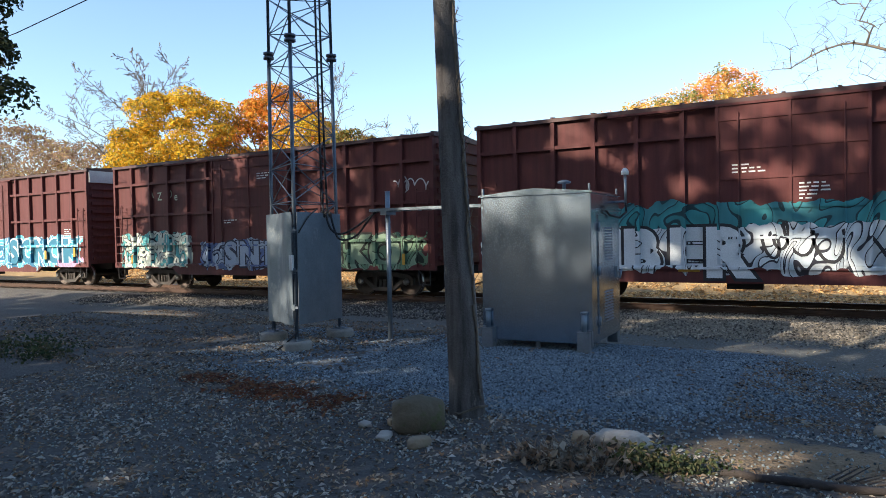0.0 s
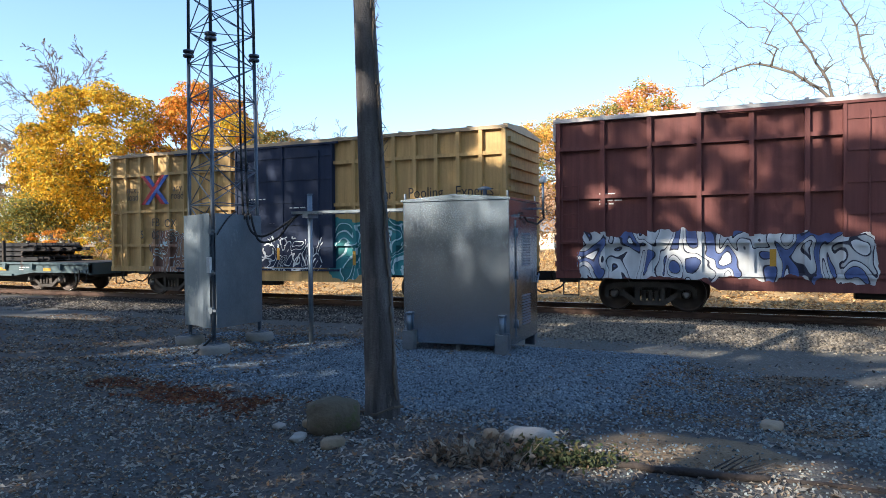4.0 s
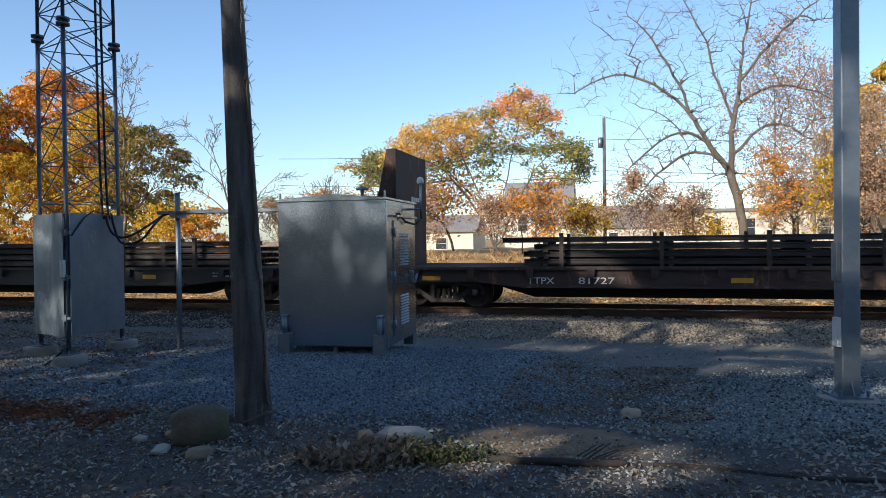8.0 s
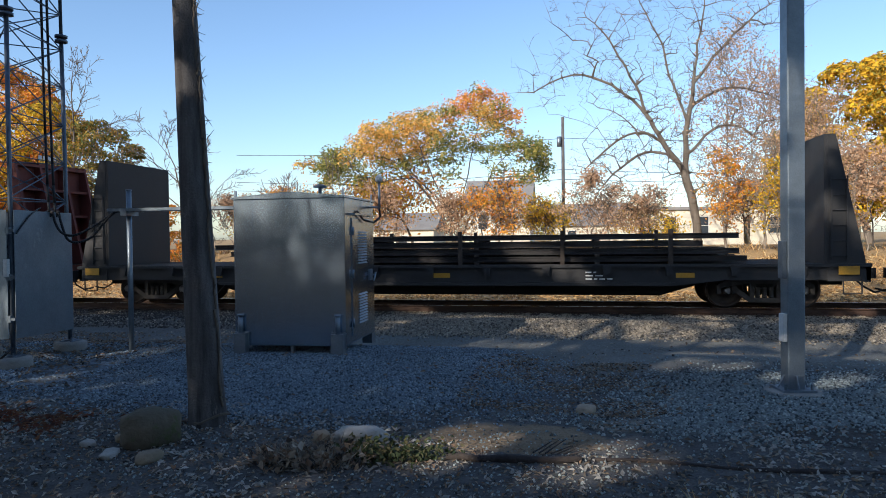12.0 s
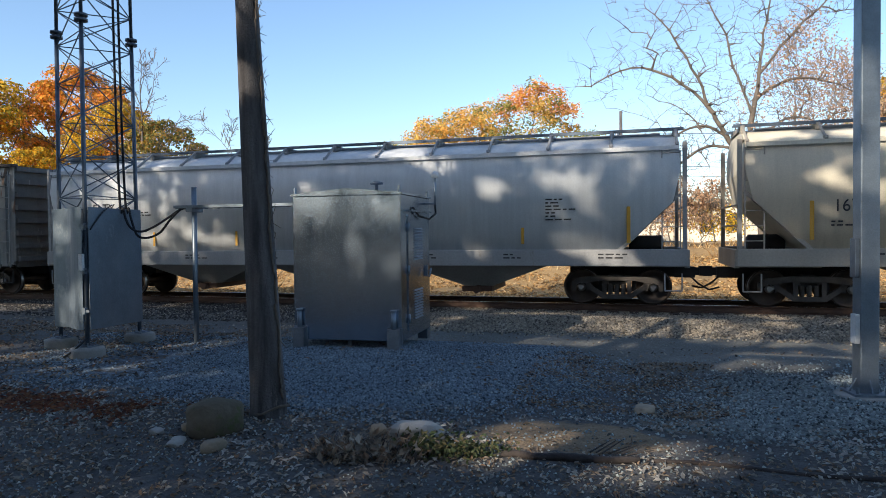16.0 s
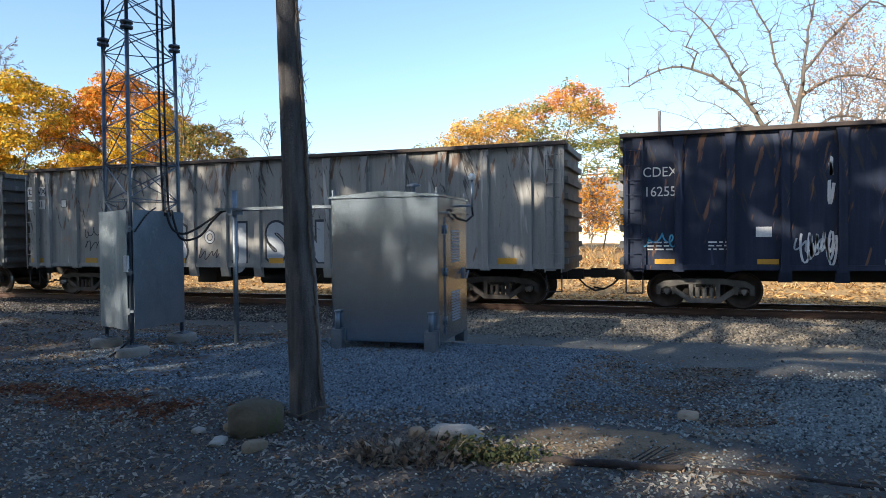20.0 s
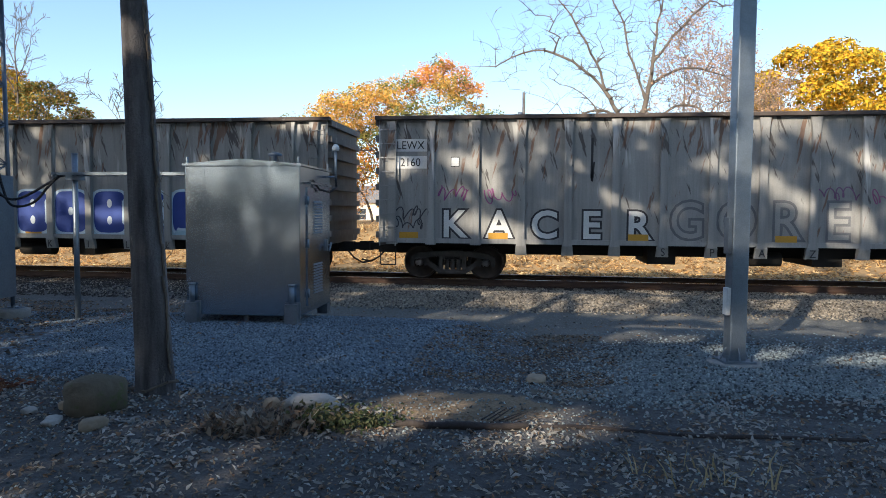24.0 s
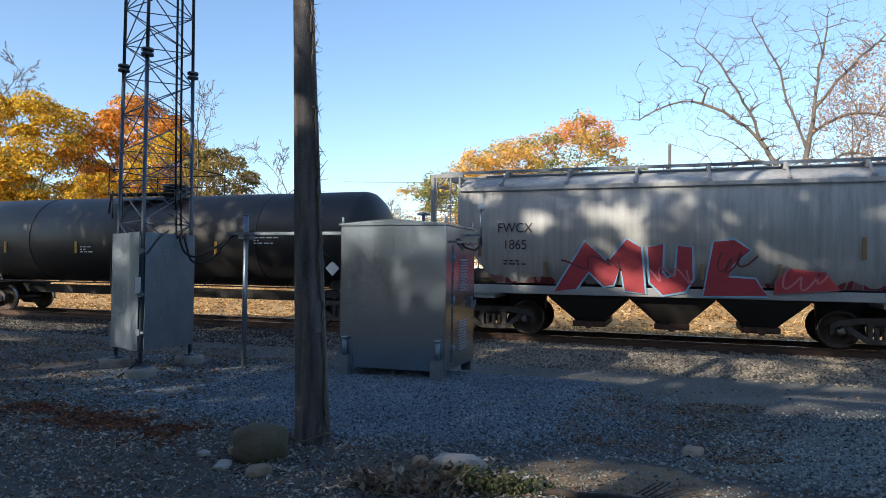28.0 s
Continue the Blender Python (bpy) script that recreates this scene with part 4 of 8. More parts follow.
def flatcar(front, rear, paint, label, bulk=(True, True), bulkmat=None, load=(-0.4, 0.4), layers=4, top=1.14, bulktop=4.35, fish=True, seed=1, inset=2.2):
    """A flatcar with a deep side sill, bulkheads and a load of long steel rails."""
    car, mid, h = car_thing("bulkhead_flatcar" if any(bulk) else "flatcar", front, rear, label, "flatcar")
    sets = trucks(car, h, inset)
    bm = bmesh.new()
    box(bm, -h + 0.05, h - 0.05, -1.45, 1.45, top - 0.09, top - 0.005)
    part("deck", bm, TIE, car)
    low = 0.60 if fish else 0.74
    for s in (-1, 1):
        bm = bmesh.new()
        prism(bm, [(-h, top), (-h, 0.74), (-h + 3.2, 0.74), (-h + 4.4, low), (h - 4.4, low), (h - 3.2, 0.74), (h, 0.74), (h, top)], *sorted((s * 1.4, s * 1.48)))
        part("side_sill", bm, paint, car)
        for zz in (top - 0.05, low + 0.03):
            bm = bmesh.new()
            box(bm, -h if zz > 1 else -h + 4.4, h if zz > 1 else h - 4.4, *sorted((s * 1.4, s * 1.56)), zz - 0.03, zz + 0.05 - 0.005)
            part("sill_flange", bm, paint, car)
        n = int(2 * h / 1.5)
        for k in range(1, n):
            x = -h + 2 * h * k / n
            bm = bmesh.new()
            v = [(x - 0.11, top - 0.04), (x - 0.07, top - 0.28), (x + 0.07, top - 0.28), (x + 0.11, top - 0.04)]
            prism(bm, v, *sorted((s * 1.47, s * 1.60)))
            part("stake_pocket", bm, paint, car)
        stirrup(car, s * (h - 0.4), -1.5, UNDER)
    for s, has in ((-1, bulk[0]), (1, bulk[1])):
        bm = bmesh.new()
        box(bm, *sorted((s * h, s * (h - 0.12))), -1.48, 1.48, 0.7, top - 0.01)
        part("end_sill", bm, paint, car)
        if not has:
            continue
        mat = bulkmat or paint
        x0 = s * (h - 0.95)
        bm = bmesh.new()
        box(bm, *sorted((x0, x0 - s * 0.07)), -1.5, 1.5, top, bulktop)
        bh = part("bulkhead", bm, mat, car)
        for yy in (-1.46, -0.5, 0.5, 1.46):
            bm = bmesh.new()
            prism(bm, [(x0, top - (0.42 if abs(yy) > 1 else 0.0)), (x0, bulktop), (x0 + s * 0.18, bulktop), (x0 + s * 0.82, top + 0.1), (x0 + s * 0.85, top - (0.42 if abs(yy) > 1 else 0.0))], yy - 0.05, yy + 0.05)
            part("brace", bm, mat, bh)
        for zz in (1.9, 2.7, 3.5, bulktop - 0.12):
            bm = bmesh.new()
            wd = 0.18 + 0.64 * (bulktop - zz) / (bulktop - top)
            box(bm, *sorted((x0, x0 + s * min(0.3, wd))), -1.45, 1.45, zz - 0.04, zz + 0.04)
            part("cross_rib", bm, mat, bh)
        placard(car, x0 + s * 0.45, top - 0.16, -1.565, 0.45, 0.2, YELLOW)
        ladder(car, x0 + s * 0.25, 1.2, 3.2, -1.5, mat, 0.34)
    bm = bmesh.new()
    box(bm, -h + 0.2, h - 0.2, -0.32, 0.32, 0.55, top - 0.1)
    box(bm, 0.6, 1.6, -1.1, -0.6, 0.5, 0.9)
    prism(bm, [(-h + 3.6, 0.56), (-h + 4.6, 0.26), (h - 4.6, 0.26), (h - 3.6, 0.56)], -0.3, 0.3)
    part("centre_sill", bm, UNDER, car)
    CARS.append((car, mid, sets))
    # the rails it carries lie on dunnage
    if load:
        rnd = random.Random(seed)
        a, b = load[0] * h, load[1] * h
        z = top
        for lay in range(layers):
            x = a + 0.8
            while x < b:
                bm = bmesh.new()
                box(bm, x - 0.06, x + 0.06, -1.3, 1.3, z, z + 0.05)
                part("dunnage", bm, TIE, car)
                x += 3.1
            z += 0.05
            count = 16 - lay
            xa, xb = a + rnd.uniform(-0.5, 0.5) + lay * 0.05, b + rnd.uniform(-0.6, 0.6) - lay * 0.1
            for k in range(count):
                y = -1.25 + 2.5 * (k + 0.5) / count
                bm = bmesh.new()
                xa2, xb2 = xa + rnd.uniform(-0.25, 0.25), xb + rnd.uniform(-0.25, 0.25)
                half = [(0.065, 0), (0.065, 0.015), (0.012, 0.03), (0.012, 0.10), (0.036, 0.11), (0.036, 0.14)]
                loop = half + [(-p, q) for p, q in half[::-1]]
                ra, rb = ([bm.verts.new((xe, y + p, z + q)) for p, q in loop] for xe in (xa2, xb2))
                bm.faces.new(ra), bm.faces.new(rb[::-1])
                for j in range(12):
                    bm.faces.new((ra[j], rb[j], rb[(j + 1) % 12], ra[(j + 1) % 12]))
                part("steel_rail", bm, LOADSTEEL, car)
            z += 0.14
        n = 5
        for k in range(n):
            x = a + (b - a) * (k + 0.5) / n
            for s in (-1, 1):
                bm = bmesh.new()
                box(bm, x - 0.05, x + 0.05, *sorted((s * 1.40, s * 1.50)), top - 0.1, z + 0.1)
                part("stake", bm, TIE, car)
    return car, h


LOADSTEEL = surface("dark_mill_scale_steel", (0.055, 0.05, 0.05), (0.03, 0.028, 0.028), 0.5, 0.6, 2.0, 30.0, 0.1, each=0.3)


def tankcar(front, rear, paint, label, radius=1.2, centre=2.15, grey=True, ends=0.55, black=False):
    car, mid, h = car_thing("tank_car", front, rear, label, "tank car")
    sets = trucks(car, h, 1.75, grey)
    t = h - 0.75
    bm = bmesh.new()
    prof = [(-t, 0.02)] + [(-t + ends * (1 - math.cos(a)), radius * math.sin(a)) for a in (0.35, 0.7, 1.0, 1.3, 1.57)]
    prof += [(-p, r) for p, r in prof[::-1]]
    revolve_at(bm, (0, 0, centre), prof, "x", 40)
    part("tank", bm, paint, car)
    for x in (-t * 0.55, 0.0, t * 0.55):
        bm = bmesh.new()
        revolve_at(bm, (x, 0, centre), [(-0.02, radius), (-0.02, radius + 0.012), (0.02, radius + 0.012), (0.02, radius)], "x", 40)
        part("weld_band", bm, paint, car)
    for s in (-1, 1):
        bm = bmesh.new()
        box(bm, *sorted((s * (h - 2.6), s * (h - 0.9))), -1.05, 1.05, 0.84, 1.04)
        prism(bm, [(s * (h - 2.4), 1.1), (s * (h - 1.3), 1.1), (s * (h - 1.5), 1.55), (s * (h - 2.2), 1.55)], -0.78, 0.78)
        part("saddle", bm, paint if not black else UNDER, car)
        bm = bmesh.new()
        box(bm, *sorted((s * h, s * (h - 1.1))), -1.5, 1.5, 0.98, 1.06)
        part("end_platform", bm, paint, car)
        for yy in (-1.45, 1.45):
            pts = [(s * (h - 0.06), yy, 1.05), (s * (h - 0.06), yy, 2.05), (s * (h - 1.0), yy, 2.05), (s * (h - 1.0), yy, 1.05)]
            for p, q in zip(pts, pts[1:]):
                bm = bmesh.new()
                tube(bm, p, q, 0.02, n=6)
                part("end_rail", bm, paint, car)
        bm = bmesh.new()
        tube(bm, (s * (h - 0.06), -1.45, 2.0), (s * (h - 0.06), 1.45, 2.0), 0.02, n=6)
        part("end_rail", bm, paint, car)
        stirrup(car, s * (h - 0.4), -1.5, paint)
        bm = bmesh.new()
        tube(bm, (-h + 1.0, s * 1.42, 1.12), (h - 1.0, s * 1.42, 1.12), 0.022, n=6)
        k = -h + 1.4
        while k < h - 1:
            tube(bm, (k, s * 1.42, 1.12), (k, s * 0.95, 1.35), 0.02, n=6)
            k += 1.5
        part("side_rail", bm, paint, car)
    bm = bmesh.new()
    revolve_at(bm, (h - 1.0, -1.0, 1.42), [(-0.5, 0.1), (-0.42, 0.26), (0.42, 0.26), (0.5, 0.1)], "x", 16)
    part("air_reservoir", bm, paint, car)
    bm = bmesh.new()
    box(bm, -h + 0.2, h - 0.2, -0.18, 0.18, 0.66, 0.96)
    box(bm, -0.5, 0.5, -0.4, 0.4, 0.55, 0.9)
    revolve_at(bm, (0, 0, 0.6), [(0, 0.16), (0.5, 0.16)], "z", 12)
    part("centre_sill", bm, UNDER, car)
    # dome, platform, rails and ladder
    dm = thing_dome(car, radius, centre, paint, black)
    CARS.append((car, mid, sets))
    return car, h


def thing_dome(car, radius, centre, paint, black):
    z = centre + radius
    bm = bmesh.new()
    revolve_at(bm, (0.3, 0, z - 0.1), [(0, 0.38), (0.38, 0.38), (0.42, 0.42), (0.5, 0.42), (0.52, 0.3)], "z", 20)
    d = part("manway_dome", bm, paint, car)
    bm = bmesh.new()
    for sy in (-1, 1):
        box(bm, -1.5, 1.5, *sorted((sy * 0.55, sy * 1.15)), z - 0.02, z + 0.03)
        for x in (-1.4, 0, 1.4):
            tube(bm, (x, sy * 1.1, z), (x, sy * radius * 0.82, centre + radius * 0.5), 0.03, n=6)
    part("platform", bm, paint if not black else UNDER, car)
    bm = bmesh.new()
    hi = z + 0.85
    x0, x1 = (-1.5, 1.5) if black else (-0.7, 1.05)
    for sy in (-1.12, 1.12):
        bent(bm, [(x0, sy, z), (x0, sy, hi), (x1, sy, hi), (x1, sy, z)], 0.02, 6)
        tube(bm, (x0 / 2 + x1 / 2, sy, z), (x0 / 2 + x1 / 2, sy, hi), 0.02, n=6)
        tube(bm, (x0, sy, z + 0.45), (x1, sy, z + 0.45), 0.015, n=6)
    for x in (x0, x1):
        tube(bm, (x, -1.12, hi), (x, 1.12, hi), 0.02, n=6)
    part("handrail", bm, STEEL_DARK if not black else UNDER, car)
    ladder(car, -0.9, 0.75, z + 0.1, -1.28, paint, 0.42, 0.32)
    return d


# ---- paints ----
RUST = (0.11, 0.03, 0.029)
BROWN_A = graffiti("oxide_red_boxcar_paint", RUST, (0.085, 0.025, 0.023), [(-7.6, 7.6, 0.9, 2.1, (0.62, 0.66, 0.68), (0.5, 0.56, 0.6), (0.03, 0.03, 0.04), 1.1), (-7.0, 2.5, 2.0, 2.55, (0.05, 0.25, 0.27), (0.05, 0.20, 0.23), (0.02, 0.05, 0.06), 0.8)], rusty=0.7)
BROWN_B = graffiti("oxide_red_boxcar_paint_b", RUST, (0.09, 0.027, 0.025), [(-7.2, -3.2, 0.9, 2.2, (0.55, 0.60, 0.52), (0.10, 0.35, 0.36), (0.03, 0.03, 0.04), 1.3), (-2.6, 1.6, 0.9, 1.9, (0.40, 0.46, 0.55), (0.12, 0.17, 0.34), (0.02, 0.02, 0.05), 1.2), (2.2, 7.4, 0.9, 2.0, (0.13, 0.22, 0.14), (0.22, 0.32, 0.22), (0.02, 0.03, 0.02), 0.9)], rusty=0.7)
# the next two reds are paler, with sun on the cars painted in
BROWN_C = graffiti("sunlit_red_boxcar_paint", (0.135, 0.042, 0.04), (0.095, 0.031, 0.03), [(-5.4, -1.4, 0.9, 2.35, (0.02, 0.02, 0.022), (0.04, 0.04, 0.05), (0.62, 0.62, 0.6), 1.0), (0.6, 7.2, 0.85, 2.25, (0.10, 0.42, 0.55), (0.03, 0.16, 0.28), (0.6, 0.68, 0.72), 1.0), (5.4, 7.3, 0.85, 1.2, (0.55, 0.3, 0.42), (0.5, 0.3, 0.45), (0.3, 0.2, 0.3), 0.8)], rusty=0.7)
BROWN_D = graffiti("sunlit_red_boxcar_paint_d", (0.17, 0.06, 0.052), (0.12, 0.044, 0.04), [(-7.4, -1.0, 0.9, 2.0, (0.60, 0.62, 0.62), (0.10, 0.14, 0.30), (0.04, 0.04, 0.06), 1.2), (1.2, 6.8, 0.9, 2.0, (0.06, 0.32, 0.16), (0.5, 0.56, 0.5), (0.04, 0.05, 0.05), 1.2)], rusty=0.7)
TAN = graffiti("mustard_boxcar_paint", (0.56, 0.375, 0.15), (0.47, 0.31, 0.13), [(-5.6, -1.0, 0.7, 2.2, (0.22, 0.12, 0.085), (0.34, 0.21, 0.13), (0.55, 0.68, 0.70), 1.4), (1.8, 7.3, 0.7, 2.5, (0.03, 0.16, 0.17), (0.06, 0.26, 0.27), (0.5, 0.66, 0.68), 1.0)], rusty=0.72)
NAVY_DOOR = graffiti("navy_door_paint", (0.012, 0.022, 0.055), (0.016, 0.028, 0.06), [(-0.6, 1.5, 0.9, 2.0, (0.012, 0.02, 0.05), (0.016, 0.026, 0.06), (0.6, 0.64, 0.66), 1.3)], rusty=0.8)
ROOFTAN = surface("faded_tan_roof", (0.40, 0.30, 0.18), (0.30, 0.22, 0.13), 0.6, 0.1, 1.0, 20.0, 0.1)
ROOFRED = surface("faded_oxide_roof", (0.075, 0.032, 0.03), (0.05, 0.024, 0.023), 0.6, 0.1, 1.0, 20.0, 0.1)
ROOFPALE = surface("galvanised_roof", (0.55, 0.53, 0.50), (0.45, 0.43, 0.41), 0.5, 0.3, 1.0, 20.0, 0.1)
TEAL = surface("grey_teal_paint", (0.085, 0.13, 0.14), (0.06, 0.095, 0.105), 0.6, 0.1, 1.0, 20.0, 0.1, spots=((0.06, 0.035, 0.025), 3.0, 0.62), streak=True)
RUSTBLACK = surface("rust_eaten_black_paint", (0.035, 0.026, 0.024), (0.06, 0.035, 0.027), 0.75, 0.1, 1.4, 20.0, 0.2, spots=((0.17, 0.075, 0.04), 2.5, 0.56), streak=True)
RUSTRED = surface("rust_red_paint", (0.17, 0.045, 0.03), (0.11, 0.032, 0.024), 0.7, 0.1, 1.4, 20.0, 0.2, spots=((0.05, 0.026, 0.02), 2.5, 0.6), streak=True)
RUSTRED_B = surface("sunburnt_red_paint", (0.20, 0.05, 0.035), (0.14, 0.038, 0.028), 0.7, 0.1, 1.4, 20.0, 0.2, spots=((0.06, 0.03, 0.024), 2.5, 0.6), streak=True)
FLATBLACK = surface("flat_black_car_paint", (0.022, 0.022, 0.024), (0.035, 0.034, 0.034), 0.65, 0.1, 1.4, 20.0, 0.1, spots=((0.07, 0.04, 0.03), 3.0, 0.68), streak=True)
TANHOP = graffiti("tan_hopper_paint", (0.68, 0.62, 0.49), (0.60, 0.545, 0.43), [], rusty=0.8, dirt=0.22)
# sills darker than the body, shade put into the paint; brown spots are dirt
SILLTAN = surface("shaded_grimy_tan_sill", (0.36, 0.32, 0.26), (0.26, 0.235, 0.195), 0.6, 0.0, 1.2, 20.0, 0.1, spots=((0.16, 0.11, 0.08), 3.0, 0.64), streak=True)
SILLGREY = surface("shaded_grimy_grey_sill", (0.31, 0.31, 0.305), (0.22, 0.22, 0.215), 0.6, 0.0, 1.2, 20.0, 0.1, spots=((0.16, 0.12, 0.10), 3.0, 0.64), streak=True)
GREYHOP = graffiti("pale_grey_hopper_paint", (0.66, 0.675, 0.68), (0.58, 0.595, 0.60), [], rusty=0.8, dirt=0.22)
OLDGREYHOP = graffiti("dirty_grey_hopper_paint", (0.46, 0.46, 0.45), (0.36, 0.36, 0.35), [], rusty=0.72, dirt=0.45)
OLDGREYHOP_B = graffiti("dirty_grey_hopper_paint_red_piece", (0.46, 0.46, 0.45), (0.36, 0.36, 0.35), [(-4.9, 5.2, 0.9, 1.5, (0.26, 0.05, 0.06), (0.34, 0.16, 0.16), (0.40, 0.30, 0.30), 0.7)], rusty=0.68)
GONGREY = graffiti("scuffed_grey_gondola_paint", (0.31, 0.305, 0.28), (0.22, 0.215, 0.20), [], rusty=0.66, dirt=0.5, scuff=1.0)
GONGREY_B = graffiti("scuffed_grey_gondola_paint_b", (0.33, 0.325, 0.305), (0.25, 0.245, 0.23), [], rusty=0.68, dirt=0.5, scuff=0.75)
GONGREY_C = graffiti("scuffed_grey_gondola_teal_piece", (0.32, 0.315, 0.29), (0.24, 0.235, 0.22), [(-8.0, -1.0, 1.1, 2.5, (0.04, 0.30, 0.34), (0.30, 0.40, 0.42), (0.05, 0.10, 0.12), 1.1)], rusty=0.68, scuff=0.8)
GONNAVY = graffiti("navy_gondola_paint", (0.016, 0.024, 0.05), (0.022, 0.03, 0.055), [], rusty=0.76, scuff=0.5)
TANKWHITE = graffiti("white_tank_paint", (0.60, 0.61, 0.61), (0.50, 0.51, 0.51), [], rusty=0.74, dirt=0.5)
TANKBLACK = surface("black_tank_paint", (0.010, 0.010, 0.011), (0.026, 0.023, 0.021), 0.48, 0.0, 0.8, 20.0, 0.03, streak=True)

FADED = plain("faded_reflective_tape", (0.20, 0.13, 0.06), 0.6)

# ---- the cars, front to back ----
A, hA = boxcar(7.11, -8.75, BROWN_A, ROOFRED, "oxide-red boxcar with white and teal sprayed lettering", door=(-1.45, 1.7), belts=(4.2,))
B, hB = boxcar(-10.1, -25.65, BROWN_B, ROOFRED, "oxide-red boxcar with sprayed pieces and a green tag", door=(-1.8, 1.95))
C, hC = boxcar(-27.4, -43.1, BROWN_C, ROOFRED, "red boxcar, coloured paler for sun, with blue and black sprayed letters", door=(-1.9, 1.7), top=5.12, fascia=ROOFPALE)
D, hD = boxcar(-44.0, -60.33, BROWN_D, ROOFPALE, "red boxcar, coloured paler for sun, with green and white sprayed pieces", door=(-1.6, 1.6), fascia=ROOFPALE)
Yc, hY = boxcar(-61.58, -76.73, TAN, ROOFTAN, "mustard yellow boxcar with a navy sliding door", door=(-1.75, 2.0), doormat=NAVY_DOOR, belts=(1.77, 2.97, 4.25), posts=22)
F1, h1 = flatcar(-77.92, -97.19, TEAL, "grey-teal flatcar loaded with long steel rails", bulk=(False, False), load=(-0.8, 0.62), layers=4, seed=1, inset=3.1)
F2, h2 = flatcar(-98.53, -118.55, RUSTBLACK, "rusty black bulkhead flatcar carrying steel rails", load=(-0.58, 0.64), layers=4, seed=2)
F3, h3 = flatcar(-119.7, -138.68, FLATBLACK, "black flatcar with a stack of steel rails", bulk=(False, False), load=(-0.62, 0.7), layers=4, seed=3)
F4, h4 = flatcar(-140.03, -159.63, RUSTRED, "rust-red bulkhead flatcar carrying steel rails", load=(-0.55, 0.6), layers=4, bulktop=4.45, seed=4)
F5, h5 = flatcar(-161.2, -182.3, FLATBLACK, "black bulkhead flatcar with low steel load", load=(-0.55, 0.7), layers=4, bulktop=4.2, seed=5)
F6, h6 = flatcar(-183.65, -201.59, RUSTRED_B, "sunburnt red bulkhead flatcar with steel rails", load=(-0.34, 0.66), layers=4, seed=6)
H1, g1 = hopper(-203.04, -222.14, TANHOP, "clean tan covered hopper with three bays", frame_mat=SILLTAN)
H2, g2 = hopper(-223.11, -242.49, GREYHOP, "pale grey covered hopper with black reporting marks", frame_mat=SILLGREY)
G1, k1 = gondola(-243.71, -262.1, GONGREY, "scuffed grey high-sided gondola with pink tags")
G2, k2 = gondola(-263.27, -282.41, GONNAVY, "dark navy high-sided gondola with white tags", top=4.36, posts=12, grey=True)
G3, k3 = gondola(-283.68, -302.06, GONGREY_B, "grey high-sided gondola with silver outlined letters")
G4, k4 = gondola(-303.10, -321.63, GONGREY_C, "grey high-sided gondola with teal sprayed piece")
G5, k5 = gondola(-322.88, -342.19, GONGREY_B, "grey high-sided gondola with black block letters")
G6, k6 = gondola(-343.38, -361.93, GONGREY, "grey high-sided gondola with blue sprayed letters")
T1, t1 = tankcar(-363.00, -374.72, TANKWHITE, "dirty white tank car with black scribbles", radius=1.22, centre=2.2, ends=0.32)
H3, j3 = hopper(-375.97, -388.35, OLDGREYHOP, "dirty grey two-bay covered hopper", bays=3, curved=True, window=False, fence=True, frame_mat=SILLGREY)
H4, j4 = hopper(-389.30, -402.05, OLDGREYHOP_B, "dirty grey covered hopper with red sprayed letters", bays=3, curved=True, window=False, fence=True, frame_mat=SILLGREY)
T2, t2 = tankcar(-403.13, -421.5, TANKBLACK, "long black tank car", radius=1.5, centre=2.6, black=True, grey=False, ends=0.75)


# ---- writing and spray on the cars ----
def reflectors(car, y, high, *spots, wide=0.1, mat=None):
    for x, z in spots:
        placard(car, x, z, y, wide, high, mat or YELLOW)


reflectors(A, -1.612, 0.12, (-2.1, 0.95), (-5.2, 1.45), (2.6, 0.95), wide=0.5)
stencil_rows(A, -1.1, 3.4, -1.634, WHITE_PAINT, 3)
stencil_rows(A, 0.3, 2.9, -1.634, WHITE_PAINT, 5)
stencil_rows(B, 0.5, 4.2, -1.634, WHITE_PAINT, 3)
stencil_rows(B, -1.2, 2.6, -1.634, WHITE_PAINT, 2)
for ch, x, z in (("A", -5.45, 3.65), ("Z", -4.95, 3.52), ("O", -4.36, 3.58), ("e", -3.98, 3.48)):
    letters(B, ch, x, z, 0.46, (0.50, 0.58, 0.42), None, y=-1.484)
reflectors(B, -1.612, 0.34, (6.6, 1.2), (-6.6, 1.2), (2.3, 1.2), wide=0.1)
stencil_rows(C, 0.1, 4.2, -1.634, WHITE_PAINT, 3)
stencil_rows(C, -7.2, 3.0, -1.484, WHITE_PAINT, 4)
stencil_rows(C, 5.9, 2.5, -1.484, WHITE_PAINT, 5)
reflectors(C, -1.6, 0.4, (6.77, 1.5), (4.56, 1.4), wide=0.16)
stencil_rows(D, -0.3, 4.2, -1.634, WHITE_PAINT, 3)
stencil_rows(D, -7.0, 3.0, -1.484, WHITE_PAINT, 4)
reflectors(D, -1.6, 0.4, (6.4, 1.4), (-3.0, 1.4), wide=0.14)
for ch, x, yy in (("B", -3.3, -1.484), ("E", -2.2, -1.484), ("R", -1.25, -1.637)):
    letters(A, ch, x, 0.85, 1.5, (0.70, 0.74, 0.76), (0.02, 0.02, 0.025), y=yy, squeeze=1.0, fat=0.07)
